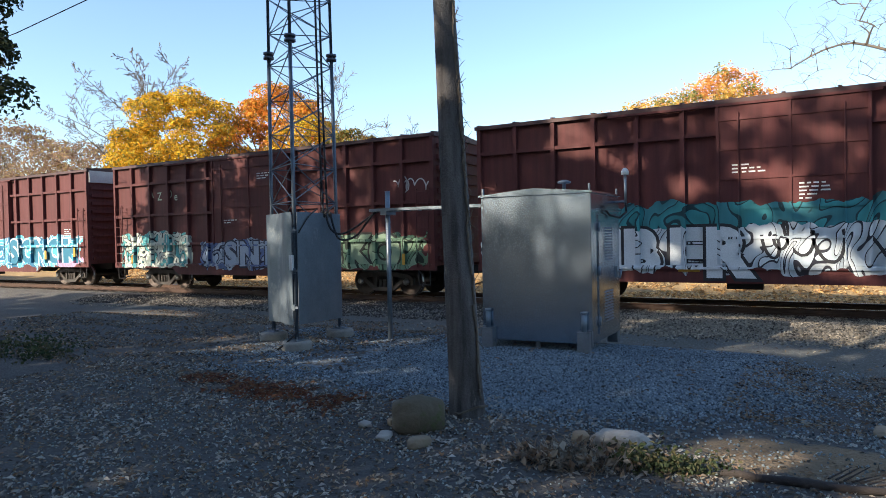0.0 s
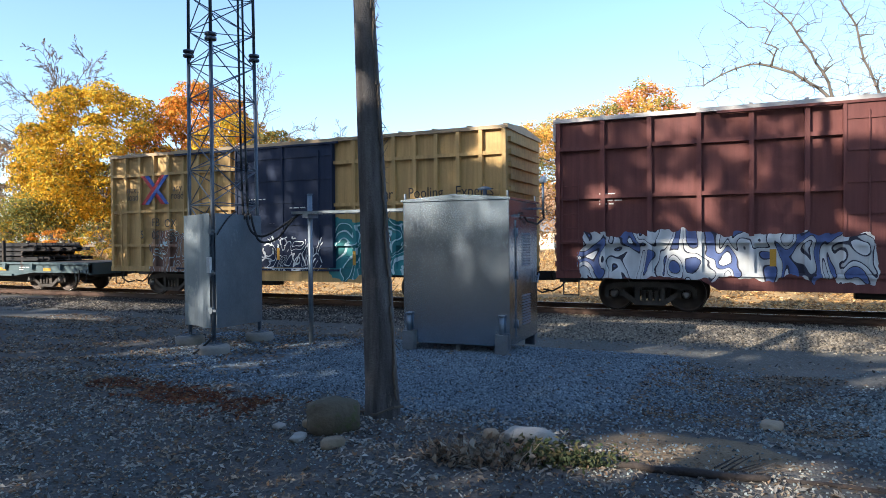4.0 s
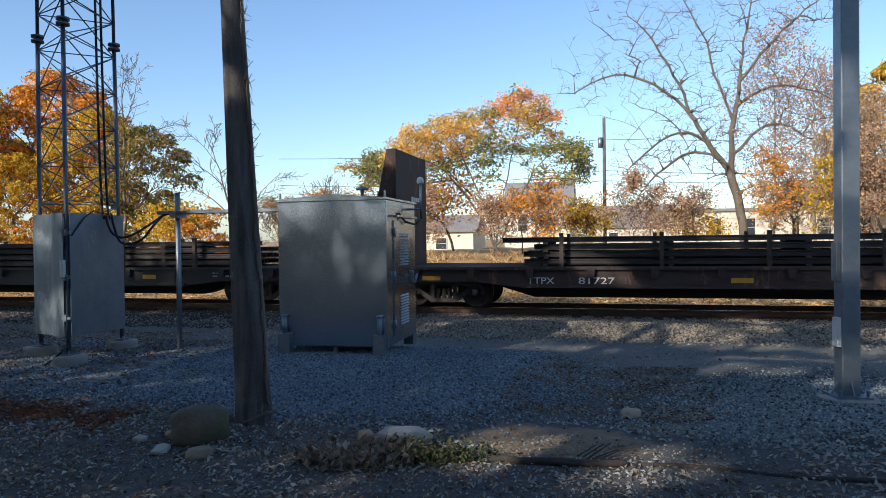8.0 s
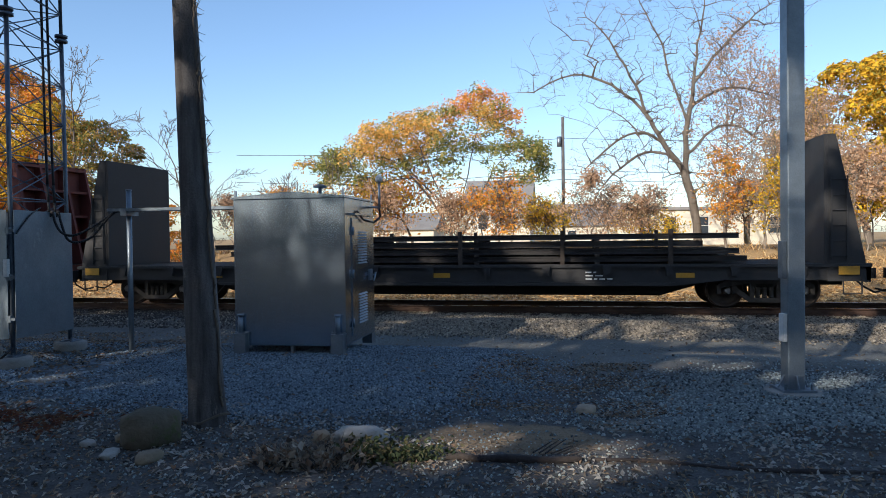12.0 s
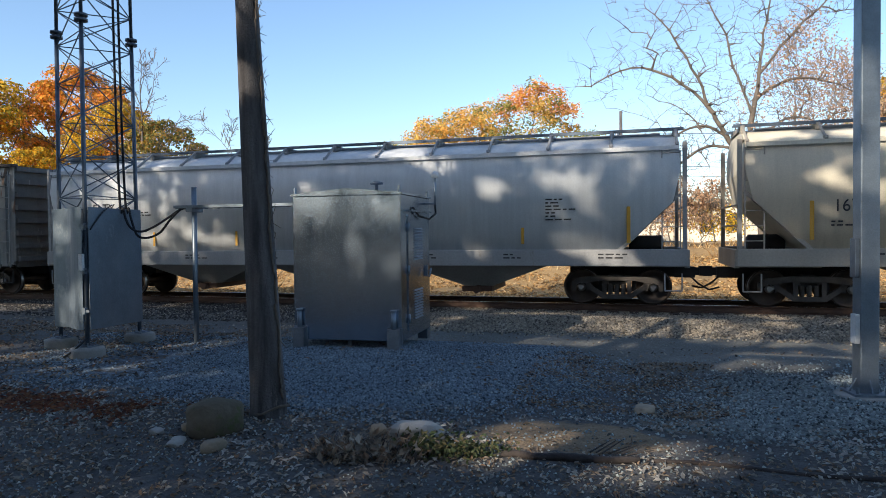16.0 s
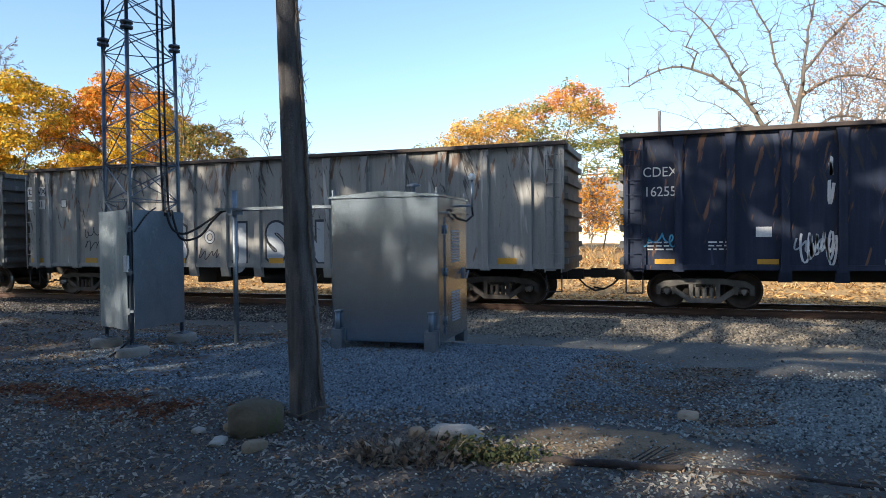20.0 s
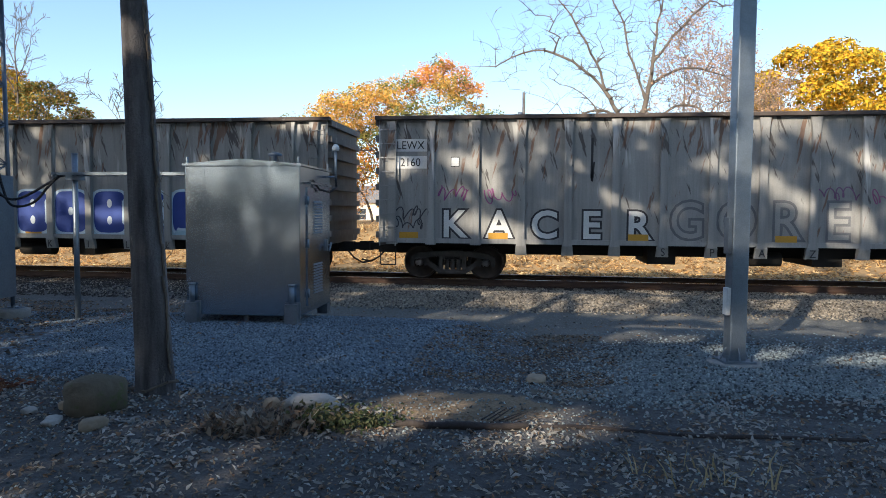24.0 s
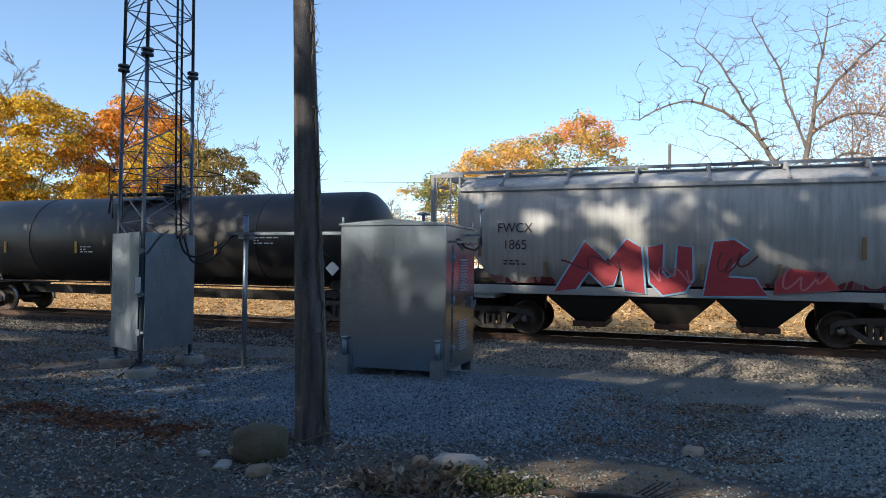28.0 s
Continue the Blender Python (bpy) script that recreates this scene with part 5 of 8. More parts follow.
for k, (x, z, w, hh) in enumerate(((0.2, 1.6, 1.6, 1.0), (1.9, 1.4, 1.8, 1.1), (3.6, 1.5, 2.0, 1.1), (5.4, 1.5, 1.8, 1.0))):
    scribble(A, x, z, w, hh, (0.02, 0.02, 0.025), 310 + k, y=-1.637 if x < 1.7 else -1.606, turns=4, thick=0.07)
for ch, x in (("S", -0.9), ("N", 0.05), ("E", 1.1)):
    letters(B, ch, x, 1.0, 1.15, (0.36, 0.43, 0.55), (0.015, 0.02, 0.05), y=-1.637, squeeze=1.1, fat=0.05)
for ch, x in (("R", 2.75), ("S", 3.75), ("K", 4.75), ("O", 5.8)):
    letters(B, ch, x, 0.95, 1.4, (0.20, 0.29, 0.20), (0.015, 0.02, 0.015), y=-1.484, squeeze=1.0, fat=0.06)
for ch, x in (("B", -4.25), ("R", -3.05)):
    letters(C, ch, x, 0.8, 1.75, (0.015, 0.015, 0.018), (0.62, 0.62, 0.6), y=-1.484, squeeze=0.95, fat=0.06)
for ch, x in (("S", 2.0), ("O", 2.95), ("N", 4.0), ("C", 5.05), ("K", 6.35)):
    letters(C, ch, x, 1.05, 1.45, (0.02, 0.17, 0.27), (0.58, 0.72, 0.78), y=-1.484 if x > 2.5 else -1.637, squeeze=1.0 if ch != "K" else 1.35, fat=0.055)
for k, (car, x, z, w) in enumerate(((C, 0.6, 4.0, 0.7), (D, 5.2, 3.4, 1.4), (D, 6.5, 3.2, 0.8), (B, 6.8, 3.5, 1.2), (D, 7.3, 3.9, 0.5))):
    scribble(car, x, z, w, 0.5, (0.55, 0.55, 0.55), 300 + k, y=-1.484 if k else -1.637, turns=5, thick=0.04)
# the mustard boxcar: slogan, crossed arrows, marks
for txt, x, z in (("next", -6.4, 3.62), ("load", -6.4, 3.36), ("any", -4.3, 3.62), ("road", -4.3, 3.36)):
    letters(Yc, txt, x, z, 0.36, BLACK_PAINT, None, y=-1.606, squeeze=0.85, name="lettering")
for s, col in ((1, (0.03, 0.10, 0.42)), (-1, (0.55, 0.03, 0.03))):
    for d in (-0.09, 0.09):
        bm = bmesh.new()
        c = col if d * s > 0 else ((0.55, 0.03, 0.03) if s > 0 else (0.03, 0.10, 0.42))
        prism(bm, [(-5.9 + d, 3.7 - 0.5 * s), (-5.72 + d, 3.7 - 0.5 * s), (-4.78 + d, 3.7 + 0.5 * s), (-4.96 + d, 3.7 + 0.5 * s)], -1.6 - 0.003 * (2 + s + (d > 0)), -1.592)
        part("crossed_arrow_emblem", bm, spray(c), Yc)
for txt, x, z in (("FB", -5.32, 2.44), ("OX", -4.64, 2.4), ("5", -5.98, 2.02), ("05", -5.33, 1.99), ("88", -4.62, 1.95), ("3", -3.99, 1.93)):
    letters(Yc, txt, x, z, 0.4, BLACK_PAINT, None, y=-1.606, squeeze=0.9, name="lettering")
for txt, x in (("Railcar", 3.55), ("Pooling", 5.1), ("Experts", 6.6)):
    letters(Yc, txt, x, 3.08, 0.44, BLACK_PAINT, None, y=-1.606, squeeze=0.85, name="lettering")
stencil_rows(Yc, -1.2, 3.2, -1.634, WHITE_PAINT, 2)
stencil_rows(Yc, 0.4, 2.9, -1.634, WHITE_PAINT, 1)
stencil_rows(Yc, -0.4, 2.4, -1.634, WHITE_PAINT, 1)
for cx, cz, r in ((-1.15, 1.95, 0.16), (-1.05, 1.55, 0.2), (-0.45, 1.6, 0.2), (0.15, 1.85, 0.12)):
    stroke(Yc, [(cx + r * math.cos(j * math.tau / 8), cz + r * math.sin(j * math.tau / 8)) for j in range(9)], (0.66, 0.69, 0.7), 0.045, y=-1.642)
for pts in ([(-1.3, 1.3), (-0.9, 1.4), (-0.3, 1.3)], [(0.1, 1.65), (0.12, 1.2), (0.35, 1.1)], [(0.45, 1.55), (0.6, 1.2), (0.8, 1.5), (1.0, 1.1)], [(1.1, 1.7), (1.5, 1.68)], [(1.05, 1.15), (1.4, 1.5), (1.6, 1.2)], [(-0.6, 1.05), (0.2, 1.0), (1.3, 1.05)]):
    stroke(Yc, pts, (0.66, 0.69, 0.7), 0.045, y=-1.642)
reflectors(Yc, -1.64, 0.42, (-0.05, 1.5), wide=0.1)
reflectors(Yc, -1.597, 0.42, (-3.28, 1.4), (2.72, 1.35), (6.2, 1.35), wide=0.1)
# flatcars
reflectors(F1, -1.484, 0.12, (0.97, 0.9), (4.59, 0.86), (7.22, 0.86), (-8.03, 0.86), (-4.4, 0.86), wide=0.42)
stencil_rows(F1, -0.5, 0.92, -1.484, WHITE_PAINT, 2)
stencil_rows(F1, 5.6, 0.92, -1.484, WHITE_PAINT, 2)
reflectors(F2, -1.484, 0.12, (-0.31, 0.8), (-8.03, 0.84), (3.6, 0.8), wide=0.5)
letters(F2, "TTPX", -5.12, 0.70, 0.24, WHITE_PAINT, None, y=-1.484, squeeze=1.2, name="lettering")
letters(F2, "81727", -3.72, 0.70, 0.24, WHITE_PAINT, None, y=-1.484, squeeze=1.5, name="lettering")
stencil_rows(F2, 6.9, 0.92, -1.484, WHITE_PAINT, 2)
reflectors(F3, -1.484, 0.12, (0.22, 0.88), (3.85, 0.86), (-8.69, 0.88), (8.6, 0.88), (-4.2, 0.86), wide=0.46)
letters(F3, "7253", -5.2, 0.74, 0.26, WHITE_PAINT, None, y=-1.484, squeeze=1.2, name="lettering")
stencil_rows(F3, -2.4, 0.95, -1.484, WHITE_PAINT, 2)
stencil_rows(F3, 6.0, 0.95, -1.484, WHITE_PAINT, 2)
letters(F4, "NS", -6.38, 0.68, 0.28, WHITE_PAINT, None, y=-1.484, squeeze=1.2, name="lettering")
letters(F4, "118", -5.1, 0.68, 0.28, WHITE_PAINT, None, y=-1.484, squeeze=1.3, name="lettering")
letters(F4, "027", -3.93, 0.68, 0.28, WHITE_PAINT, None, y=-1.484, squeeze=1.4, name="lettering")
reflectors(F4, -1.484, 0.14, (8.1, 0.84), (-8.2, 0.9), (3.2, 0.8), wide=0.4)
for car, x in ((F4, 7.0), (F4, -2.2), (F4, 0.5), (F6, -2.2), (F6, 3.2), (F5, -3.0), (F5, 4.0)):
    stencil_rows(car, x, 0.92, -1.484, WHITE_PAINT, 3)
reflectors(F5, -1.484, 0.12, (-6.2, 0.86), (0.3, 0.86), (6.4, 0.86), wide=0.44)
letters(F6, "NS", -5.73, 0.68, 0.28, WHITE_PAINT, None, y=-1.484, squeeze=1.2, name="lettering")
letters(F6, "118", -4.45, 0.68, 0.28, WHITE_PAINT, None, y=-1.484, squeeze=1.3, name="lettering")
letters(F6, "044", -3.28, 0.68, 0.28, WHITE_PAINT, None, y=-1.484, squeeze=1.4, name="lettering")
reflectors(F6, -1.484, 0.14, (-8.0, 0.92), (-5.68, 0.96), (0.36, 0.9), (5.8, 0.9), wide=0.42)
for car, hh, n in ((F2, h2, 3), (F4, h4, 4), (F6, h6, 6)):
    for s in (-1, 1):
        for k in range(n):
            zz = 2.0 + 0.5 * k
            rnd = random.Random(k + n)
            bm = bmesh.new()
            yy = rnd.uniform(-1.0, 0.6)
            xx = s * (hh - 0.945) - s * 0.078
            for j in range(rnd.randint(2, 4)):
                box(bm, xx - 0.003, xx + 0.003, yy + 0.2 * j, yy + 0.2 * j + 0.14, zz, zz + 0.12)
            part("stencil_bars", bm, WHITE_PAINT, car)
# covered hoppers
letters(H1, "1671", -7.1, 2.3, 0.4, BLACK_PAINT, None, y=-1.633, name="lettering")
stencil_rows(H1, -7.5, 2.05, -1.63, BLACK_PAINT, 2)
stencil_rows(H1, 6.4, 2.7, -1.633, BLACK_PAINT, 6)
reflectors(H1, -1.622, 0.42, (-0.12, 1.78), (2.69, 1.78), (5.49, 1.78), (-2.89, 1.78), (-5.7, 1.78), wide=0.07)
reflectors(H1, -1.632, 0.9, (-7.9, 2.1), (8.1, 2.1), wide=0.09)
placard(H1, 5.94, 1.8, -1.62, 0.42, 0.26, BLACK_PAINT, "placard")
letters(H2, "ELTX", -7.37, 2.62, 0.4, BLACK_PAINT, None, y=-1.634, name="lettering")
letters(H2, "7834", -7.37, 2.18, 0.4, BLACK_PAINT, None, y=-1.630, name="lettering")
stencil_rows(H2, -7.7, 1.98, -1.624, BLACK_PAINT, 2)
stencil_rows(H2, 6.2, 2.7, -1.633, BLACK_PAINT, 7)
stencil_rows(H2, -6.15, 2.6, -1.633, BLACK_PAINT, 2)
reflectors(H2, -1.622, 0.42, (-5.57, 1.8), (-2.75, 1.8), (0.09, 1.8), (2.9, 1.8), (5.61, 1.8), wide=0.07)
reflectors(H2, -1.632, 0.9, (-8.17, 2.05), (8.24, 2.05), wide=0.09)
scribble(H2, 1.6, 1.27, 1.5, 0.3, (0.35, 0.12, 0.10), 5, y=-1.602, thick=0.03, turns=7)
for hp, hh in ((H1, g1), (H2, g2)):
    for k in range(-3, 4):
        stencil_rows(hp, k * 2.4 + 0.3, 1.3, -1.604, BLACK_PAINT, 2)
# grey gondolas
letters(G1, "LEWX", -8.72, 3.45, 0.3, BLACK_PAINT, None, name="lettering")
letters(G1, "10227", -8.72, 3.02, 0.3, BLACK_PAINT, None, name="lettering")
for ch, x, fill in (("R", -2.86, (0.045, 0.04, 0.20)), ("B", -1.75, (0.05, 0.045, 0.24))):
    letters(G1, ch, x, 1.2, 1.55, fill, (0.40, 0.46, 0.54), squeeze=0.85, fat=0.055)
for ch, x in (("R", 0.58), ("B", 1.75)):
    letters(G1, ch, x, 1.18, 1.7, (0.50, 0.17, 0.25), (0.05, 0.03, 0.06), squeeze=0.78, fat=0.055)
for x in (1.18, 2.55):
    placard(G1, x, 1.25, -1.606 if x < 2 else -1.497, 0.2, 0.24, spray((0.50, 0.17, 0.25)), "sprayed_dot")
scribble(G1, -2.86, 1.6, 0.7, 0.5, (0.55, 0.16, 0.30), 46, thick=0.07, turns=3, y=-1.501)
for k, (x, z, w) in enumerate(((-0.58, 1.85, 0.8), (2.92, 1.8, 0.8), (4.1, 1.9, 0.8), (5.2, 1.7, 0.8), (2.9, 1.3, 0.7), (-4.0, 2.0, 0.7), (-5.2, 1.9, 0.7), (4.1, 1.5, 0.7))):
    scribble(G1, x, z, w, 0.42, (0.03, 0.03, 0.04) if k % 3 else (0.35, 0.08, 0.18), 30 + k, turns=4)
scribble(G1, -4.1, 1.7, 0.9, 0.6, (0.45, 0.12, 0.2), 44, thick=0.06, turns=3)
letters(G2, "CDEX", -8.6, 3.28, 0.34, WHITE_PAINT, None, name="lettering")
letters(G2, "16255", -8.6, 2.8, 0.34, WHITE_PAINT, None, name="lettering")
for k, (ch, x) in enumerate((("S", 7.15), ("U", 7.72), ("L", 8.25), ("S", 8.72))):
    letters(G2, ch, x, 1.2 + 0.05 * (k % 2), 1.2, (0.72, 0.74, 0.74), (0.02, 0.025, 0.035), y=-1.606 - 0.006 * k, squeeze=0.75, fat=0.05)
for k, (x, z, w, hh) in enumerate(((-5.1, 1.6, 0.7, 0.9), (-5.15, 1.55, 0.5, 0.7), (2.45, 1.7, 0.6, 0.6), (3.7, 1.4, 0.75, 0.4), (5.95, 1.52, 0.7, 0.3))):
    scribble(G2, x, z, w, hh, (0.66, 0.68, 0.69), 64 + k, y=-1.498, turns=4, thick=0.05)
for k, (x, z, c) in enumerate(((-5.2, 1.6, (0.4, 0.45, 0.5)), (-8.6, 1.75, (0.1, 0.4, 0.6)))):
    scribble(G2, x, z, 0.8, 0.4, c, 60 + k, turns=4, thick=0.04)
placard(G2, -6.29, 1.9, -1.494, 0.34, 0.24, WHITE_PAINT, "placard")
stencil_rows(G2, -8.9, 1.65, -1.494, WHITE_PAINT, 3)
stencil_rows(G2, -7.5, 1.65, -1.494, WHITE_PAINT, 3)
for k in range(2):
    scribble(G2, -4.9, 3.3 - 0.5 * k, 0.08, 0.9, (0.7, 0.7, 0.68), 70 + k, turns=1, thick=0.07)
for car, num in ((G3, "2101"), (G5, "2160")):
    for z in (3.42, 2.98):
        placard(car, -8.72, z + 0.11, -1.493, 0.86, 0.32, WHITE_PAINT, "white_number_panel")
    letters(car, "LEWX", -8.72, 3.43, 0.3, BLACK_PAINT, None, y=-1.501, name="lettering")
    letters(car, num, -8.72, 2.99, 0.3, BLACK_PAINT, None, y=-1.501, name="lettering")
for ch, x in zip("AUS", (-5.26, -4.09, -2.92)):
    letters(G3, ch, x, 1.25, 1.45, (0.42, 0.46, 0.5), (0.03, 0.035, 0.05), squeeze=0.85, fat=0.06)
for ch, x in zip("JSN", (-0.58, 0.58, 1.75)):
    letters(G3, ch, x, 1.25, 1.45, (0.42, 0.46, 0.5), (0.03, 0.035, 0.05), squeeze=0.85, fat=0.06)
letters(G3, "O", -1.75, 1.75, 0.5, (0.42, 0.46, 0.5), (0.03, 0.035, 0.05), fat=0.02)
for k, (x, z) in enumerate(((-1.75, 1.4), (-6.3, 2.1), (-6.3, 1.7), (4.1, 2.0), (-7.4, 1.9))):
    scribble(G3, x, z, 0.7, 0.36, (0.04, 0.04, 0.05) if k < 4 else (0.35, 0.25, 0.2), 80 + k, turns=4, thick=0.03)
for ch, x in zip("DEAD", (-6.4, -5.25, -4.1, -2.9)):
    letters(G4, ch, x, 1.35, 1.3, (0.05, 0.30, 0.36), (0.03, 0.05, 0.08), squeeze=0.85, fat=0.06)
for k, x in enumerate((1.75, 2.92)):
    letters(G4, "EB"[k], x, 1.3, 1.4, (0.05, 0.26, 0.34), (0.02, 0.03, 0.05), squeeze=0.85, fat=0.06)
for k, (x, z) in enumerate(((5.3, 2.2), (5.3, 1.8), (4.1, 2.3), (4.1, 1.9), (6.4, 1.9), (7.6, 2.0))):
    scribble(G4, x, z, 0.8, 0.4, (0.04, 0.10, 0.28) if k % 2 else (0.04, 0.04, 0.05), 90 + k, turns=4, thick=0.04)
for ch, x in zip("KACER", (-7.57, -6.40, -5.25, -4.08, -2.92)):
    letters(G5, ch, x, 1.17, 0.98, (0.66, 0.66, 0.63), (0.025, 0.025, 0.03), squeeze=1.0, fat=0.02)
for k, (x, z, c) in enumerate(((-7.55, 2.3, (0.25, 0.06, 0.2)), (-6.4, 2.25, (0.3, 0.08, 0.22)), (-8.7, 1.8, (0.05, 0.05, 0.06)), (-8.7, 1.5, (0.05, 0.05, 0.06)), (1.75, 2.3, (0.2, 0.1, 0.18)), (2.9, 2.2, (0.3, 0.1, 0.2)), (5.2, 2.1, (0.25, 0.08, 0.2)), (6.4, 2.1, (0.3, 0.1, 0.2)), (7.6, 2.0, (0.25, 0.08, 0.2)))):
    scribble(G5, x, z, 0.85, 0.4, c, 100 + k, turns=5, thick=0.03)
for x in (-1.75, -0.58, 0.58, 1.75):
    letters(G5, "GORE"[int((x + 1.75) / 1.16)], x, 1.2, 1.3, (0.31, 0.305, 0.285), (0.15, 0.15, 0.155), squeeze=0.9, fat=0.0)
scribble(G5, -4.08, 2.9, 0.06, 1.9, (0.03, 0.03, 0.03), 117, turns=1, thick=0.06)
letters(G6, "FWTX", -8.72, 3.4, 0.32, BLACK_PAINT, None, name="lettering")
letters(G6, "620", -8.72, 2.95, 0.32, BLACK_PAINT, None, name="lettering")
def bubble(car, ch, x, z):
    """A fat round-cornered letter: white rim, navy body, white eyes."""
    def body(w, h):
        pts = []
        for j in range(28):
            a = j * math.tau / 28
            c, d = math.cos(a), math.sin(a)
            px, pz = w * math.copysign(abs(c) ** 0.45, c), h * math.copysign(abs(d) ** 0.45, d)
            if ch == "B" and c > 0.5 and abs(d) < 0.25:
                px -= 0.10
            if ch == "A" and d < -0.9:
                pz += 0.14
            pts.append((x + px, z + pz))
        return pts

    for w, h, y0, y1, col in ((0.535, 0.64, -1.4965, -1.4935, (0.52, 0.64, 0.72)), (0.475, 0.575, -1.5005, -1.497, (0.02, 0.055, 0.27))):
        bm = bmesh.new()
        prism(bm, body(w, h), y0, y1)
        part("graffiti_letter", bm, spray(col), car)
    for ez in {"B": (-0.23, 0.24), "O": (0.02,), "A": (0.18,)}[ch]:
        bm = bmesh.new()
        prism(bm, [(x + 0.075 * math.cos(j * math.tau / 12), z + ez + 0.12 * math.sin(j * math.tau / 12)) for j in range(12)], -1.504, -1.501)
        part("white_spray_eye", bm, spray((0.6, 0.66, 0.7)), car)


for k, x in enumerate((0.58, 1.75, 2.92, 4.09, 5.26)):
    bm = bmesh.new()
    box(bm, x - 0.52, x + 0.52, -1.4935, -1.49, 1.12, 2.3)
    part("pale_blue_spray", bm, spray((0.36, 0.52, 0.58)), G6)
    bubble(G6, "BOBBA"[k], x, 1.74)
placard(G6, -0.58, 1.65, -1.494, 0.9, 1.0, spray((0.40, 0.50, 0.52)), "pale_spray_bubble")
for k, z in enumerate((2.0, 1.8, 1.6, 1.4)):
    letters(G6, ("WISH", "YOU", "WERE", "HERE")[k], -0.58, z - 0.1, 0.22, (0.03, 0.03, 0.04), None, y=-1.503)
placard(G6, 6.42, 1.65, -1.494, 0.95, 1.0, spray((0.30, 0.48, 0.44)), "green_spray_patch")
for k, z in enumerate((2.0, 1.75, 1.5)):
    letters(G6, ("US", "AND", "THEM")[k], 6.42, z - 0.1, 0.24, (0.02, 0.03, 0.03), None, y=-1.503)
placard(G6, -4.03, 1.8, -1.494, 0.7, 1.1, spray((0.48, 0.54, 0.56)), "white_spray_panel")
for k, (x, z) in enumerate(((-2.92, 1.8), (-1.75, 1.85), (-1.75, 1.5), (-2.92, 1.45), (7.5, 2.0))):
    scribble(G6, x, z, 0.7, 0.36, (0.04, 0.04, 0.05), 120 + k, turns=4, thick=0.03)
for car in (G1, G3, G4, G5, G6):
    reflectors(car, -1.494, 0.16, *[(k * 1.168, 1.2) for k in (-7.5, -5.5, -2.5, 0.5, 3.5, 6.5)], wide=0.5)
    placard(car, -7.55, 3.1, -1.494, 0.22, 0.26, BLACK_PAINT, "test_stencil")
    placard(car, -7.55, 3.1, -1.501, 0.19, 0.22, WHITE_PAINT, "test_stencil_field")
reflectors(G2, -1.494, 0.12, (-8.5, 1.2), (-6.2, 1.2), (-3.6, 1.2), (0.4, 1.2), (3.6, 1.2), (5.9, 1.2), (8.1, 1.2), wide=0.46)


for car, word, first in ((G1, "DRUGSKILL", -4), (G6, "DRUGSKILL", -4), (G5, "SPAZ", -2)):
    for k, ch in enumerate(word):
        letters(car, ch, (first + k) * 1.168, 0.76, 0.27, (0.04, 0.04, 0.045), None, y=-1.606, name="foot_letter")


def on_tank(z):
    return -math.sqrt(max(0.01, 1.226 ** 2 - (z - 2.2) ** 2)) - 0.006


INK = (0.03, 0.03, 0.035)
ring = [(0.15 + 0.33 * math.cos(j * math.tau / 10), 2.08 + 0.40 * math.sin(j * math.tau / 10)) for j in range(11)]
for pts in (ring, [(-0.95, 2.5), (-0.92, 2.05), (-0.62, 1.8), (-0.2, 1.74), (0.1, 1.72)], [(-0.8, 2.55), (-0.72, 2.2), (-0.45, 2.02), (-0.2, 2.2), (-0.25, 2.45)], [(-0.35, 2.52), (0.1, 2.56), (0.5, 2.5)],
            [(1.12, 2.55), (1.1, 2.2), (0.85, 1.96), (0.55, 1.92), (0.75, 2.2), (1.0, 2.3)], [(1.25, 2.12), (1.5, 2.1), (1.7, 1.85), (1.45, 1.8), (1.35, 1.95)], [(2.3, 1.75), (2.65, 1.85), (2.8, 2.05), (2.75, 2.22)], [(-0.9, 1.55), (-0.6, 1.62), (-0.3, 1.6)], [(0.6, 1.62), (0.8, 1.42), (1.0, 1.6), (1.25, 1.35)]):
    stroke(T1, pts, INK, 0.055, lie=on_tank)
for k, (x, z, w, hh) in enumerate(((-0.2, 1.62, 0.9, 0.2), (1.1, 1.62, 0.8, 0.3), (1.95, 1.72, 1.0, 0.2), (1.75, 1.85, 0.6, 0.2), (4.3, 1.85, 0.8, 0.12))):
    scribble(T1, x, z, w, hh, INK if k < 4 else (0.3, 0.3, 0.31), 140 + k, turns=6, thick=0.03, lie=on_tank)
bm = bmesh.new()
prism(bm, [(3.3, 1.3), (3.52, 1.5), (3.3, 1.7), (3.08, 1.5)], -1.30, -1.27)
part("hazard_diamond", bm, WHITE_PAINT, T1, "white hazard diamond")
letters(T1, "6046", -2.95, 2.0, 0.26, BLACK_PAINT, None, y=-1.24, name="lettering")
stencil_rows(T1, -3.6, 1.6, -1.12, BLACK_PAINT, 2)
reflectors(T1, -1.235, 0.4, (-2.67, 2.15), (2.08, 2.15), wide=0.07)
letters(H3, "FWCX", -3.8, 2.66, 0.36, BLACK_PAINT, None, y=-1.634, name="lettering")
letters(H3, "1859", -3.85, 2.22, 0.36, BLACK_PAINT, None, y=-1.628, name="lettering")
letters(H4, "FWCX", -3.9, 2.74, 0.36, BLACK_PAINT, None, y=-1.634, name="lettering")
letters(H4, "1865", -3.9, 2.3, 0.36, BLACK_PAINT, None, y=-1.63, name="lettering")
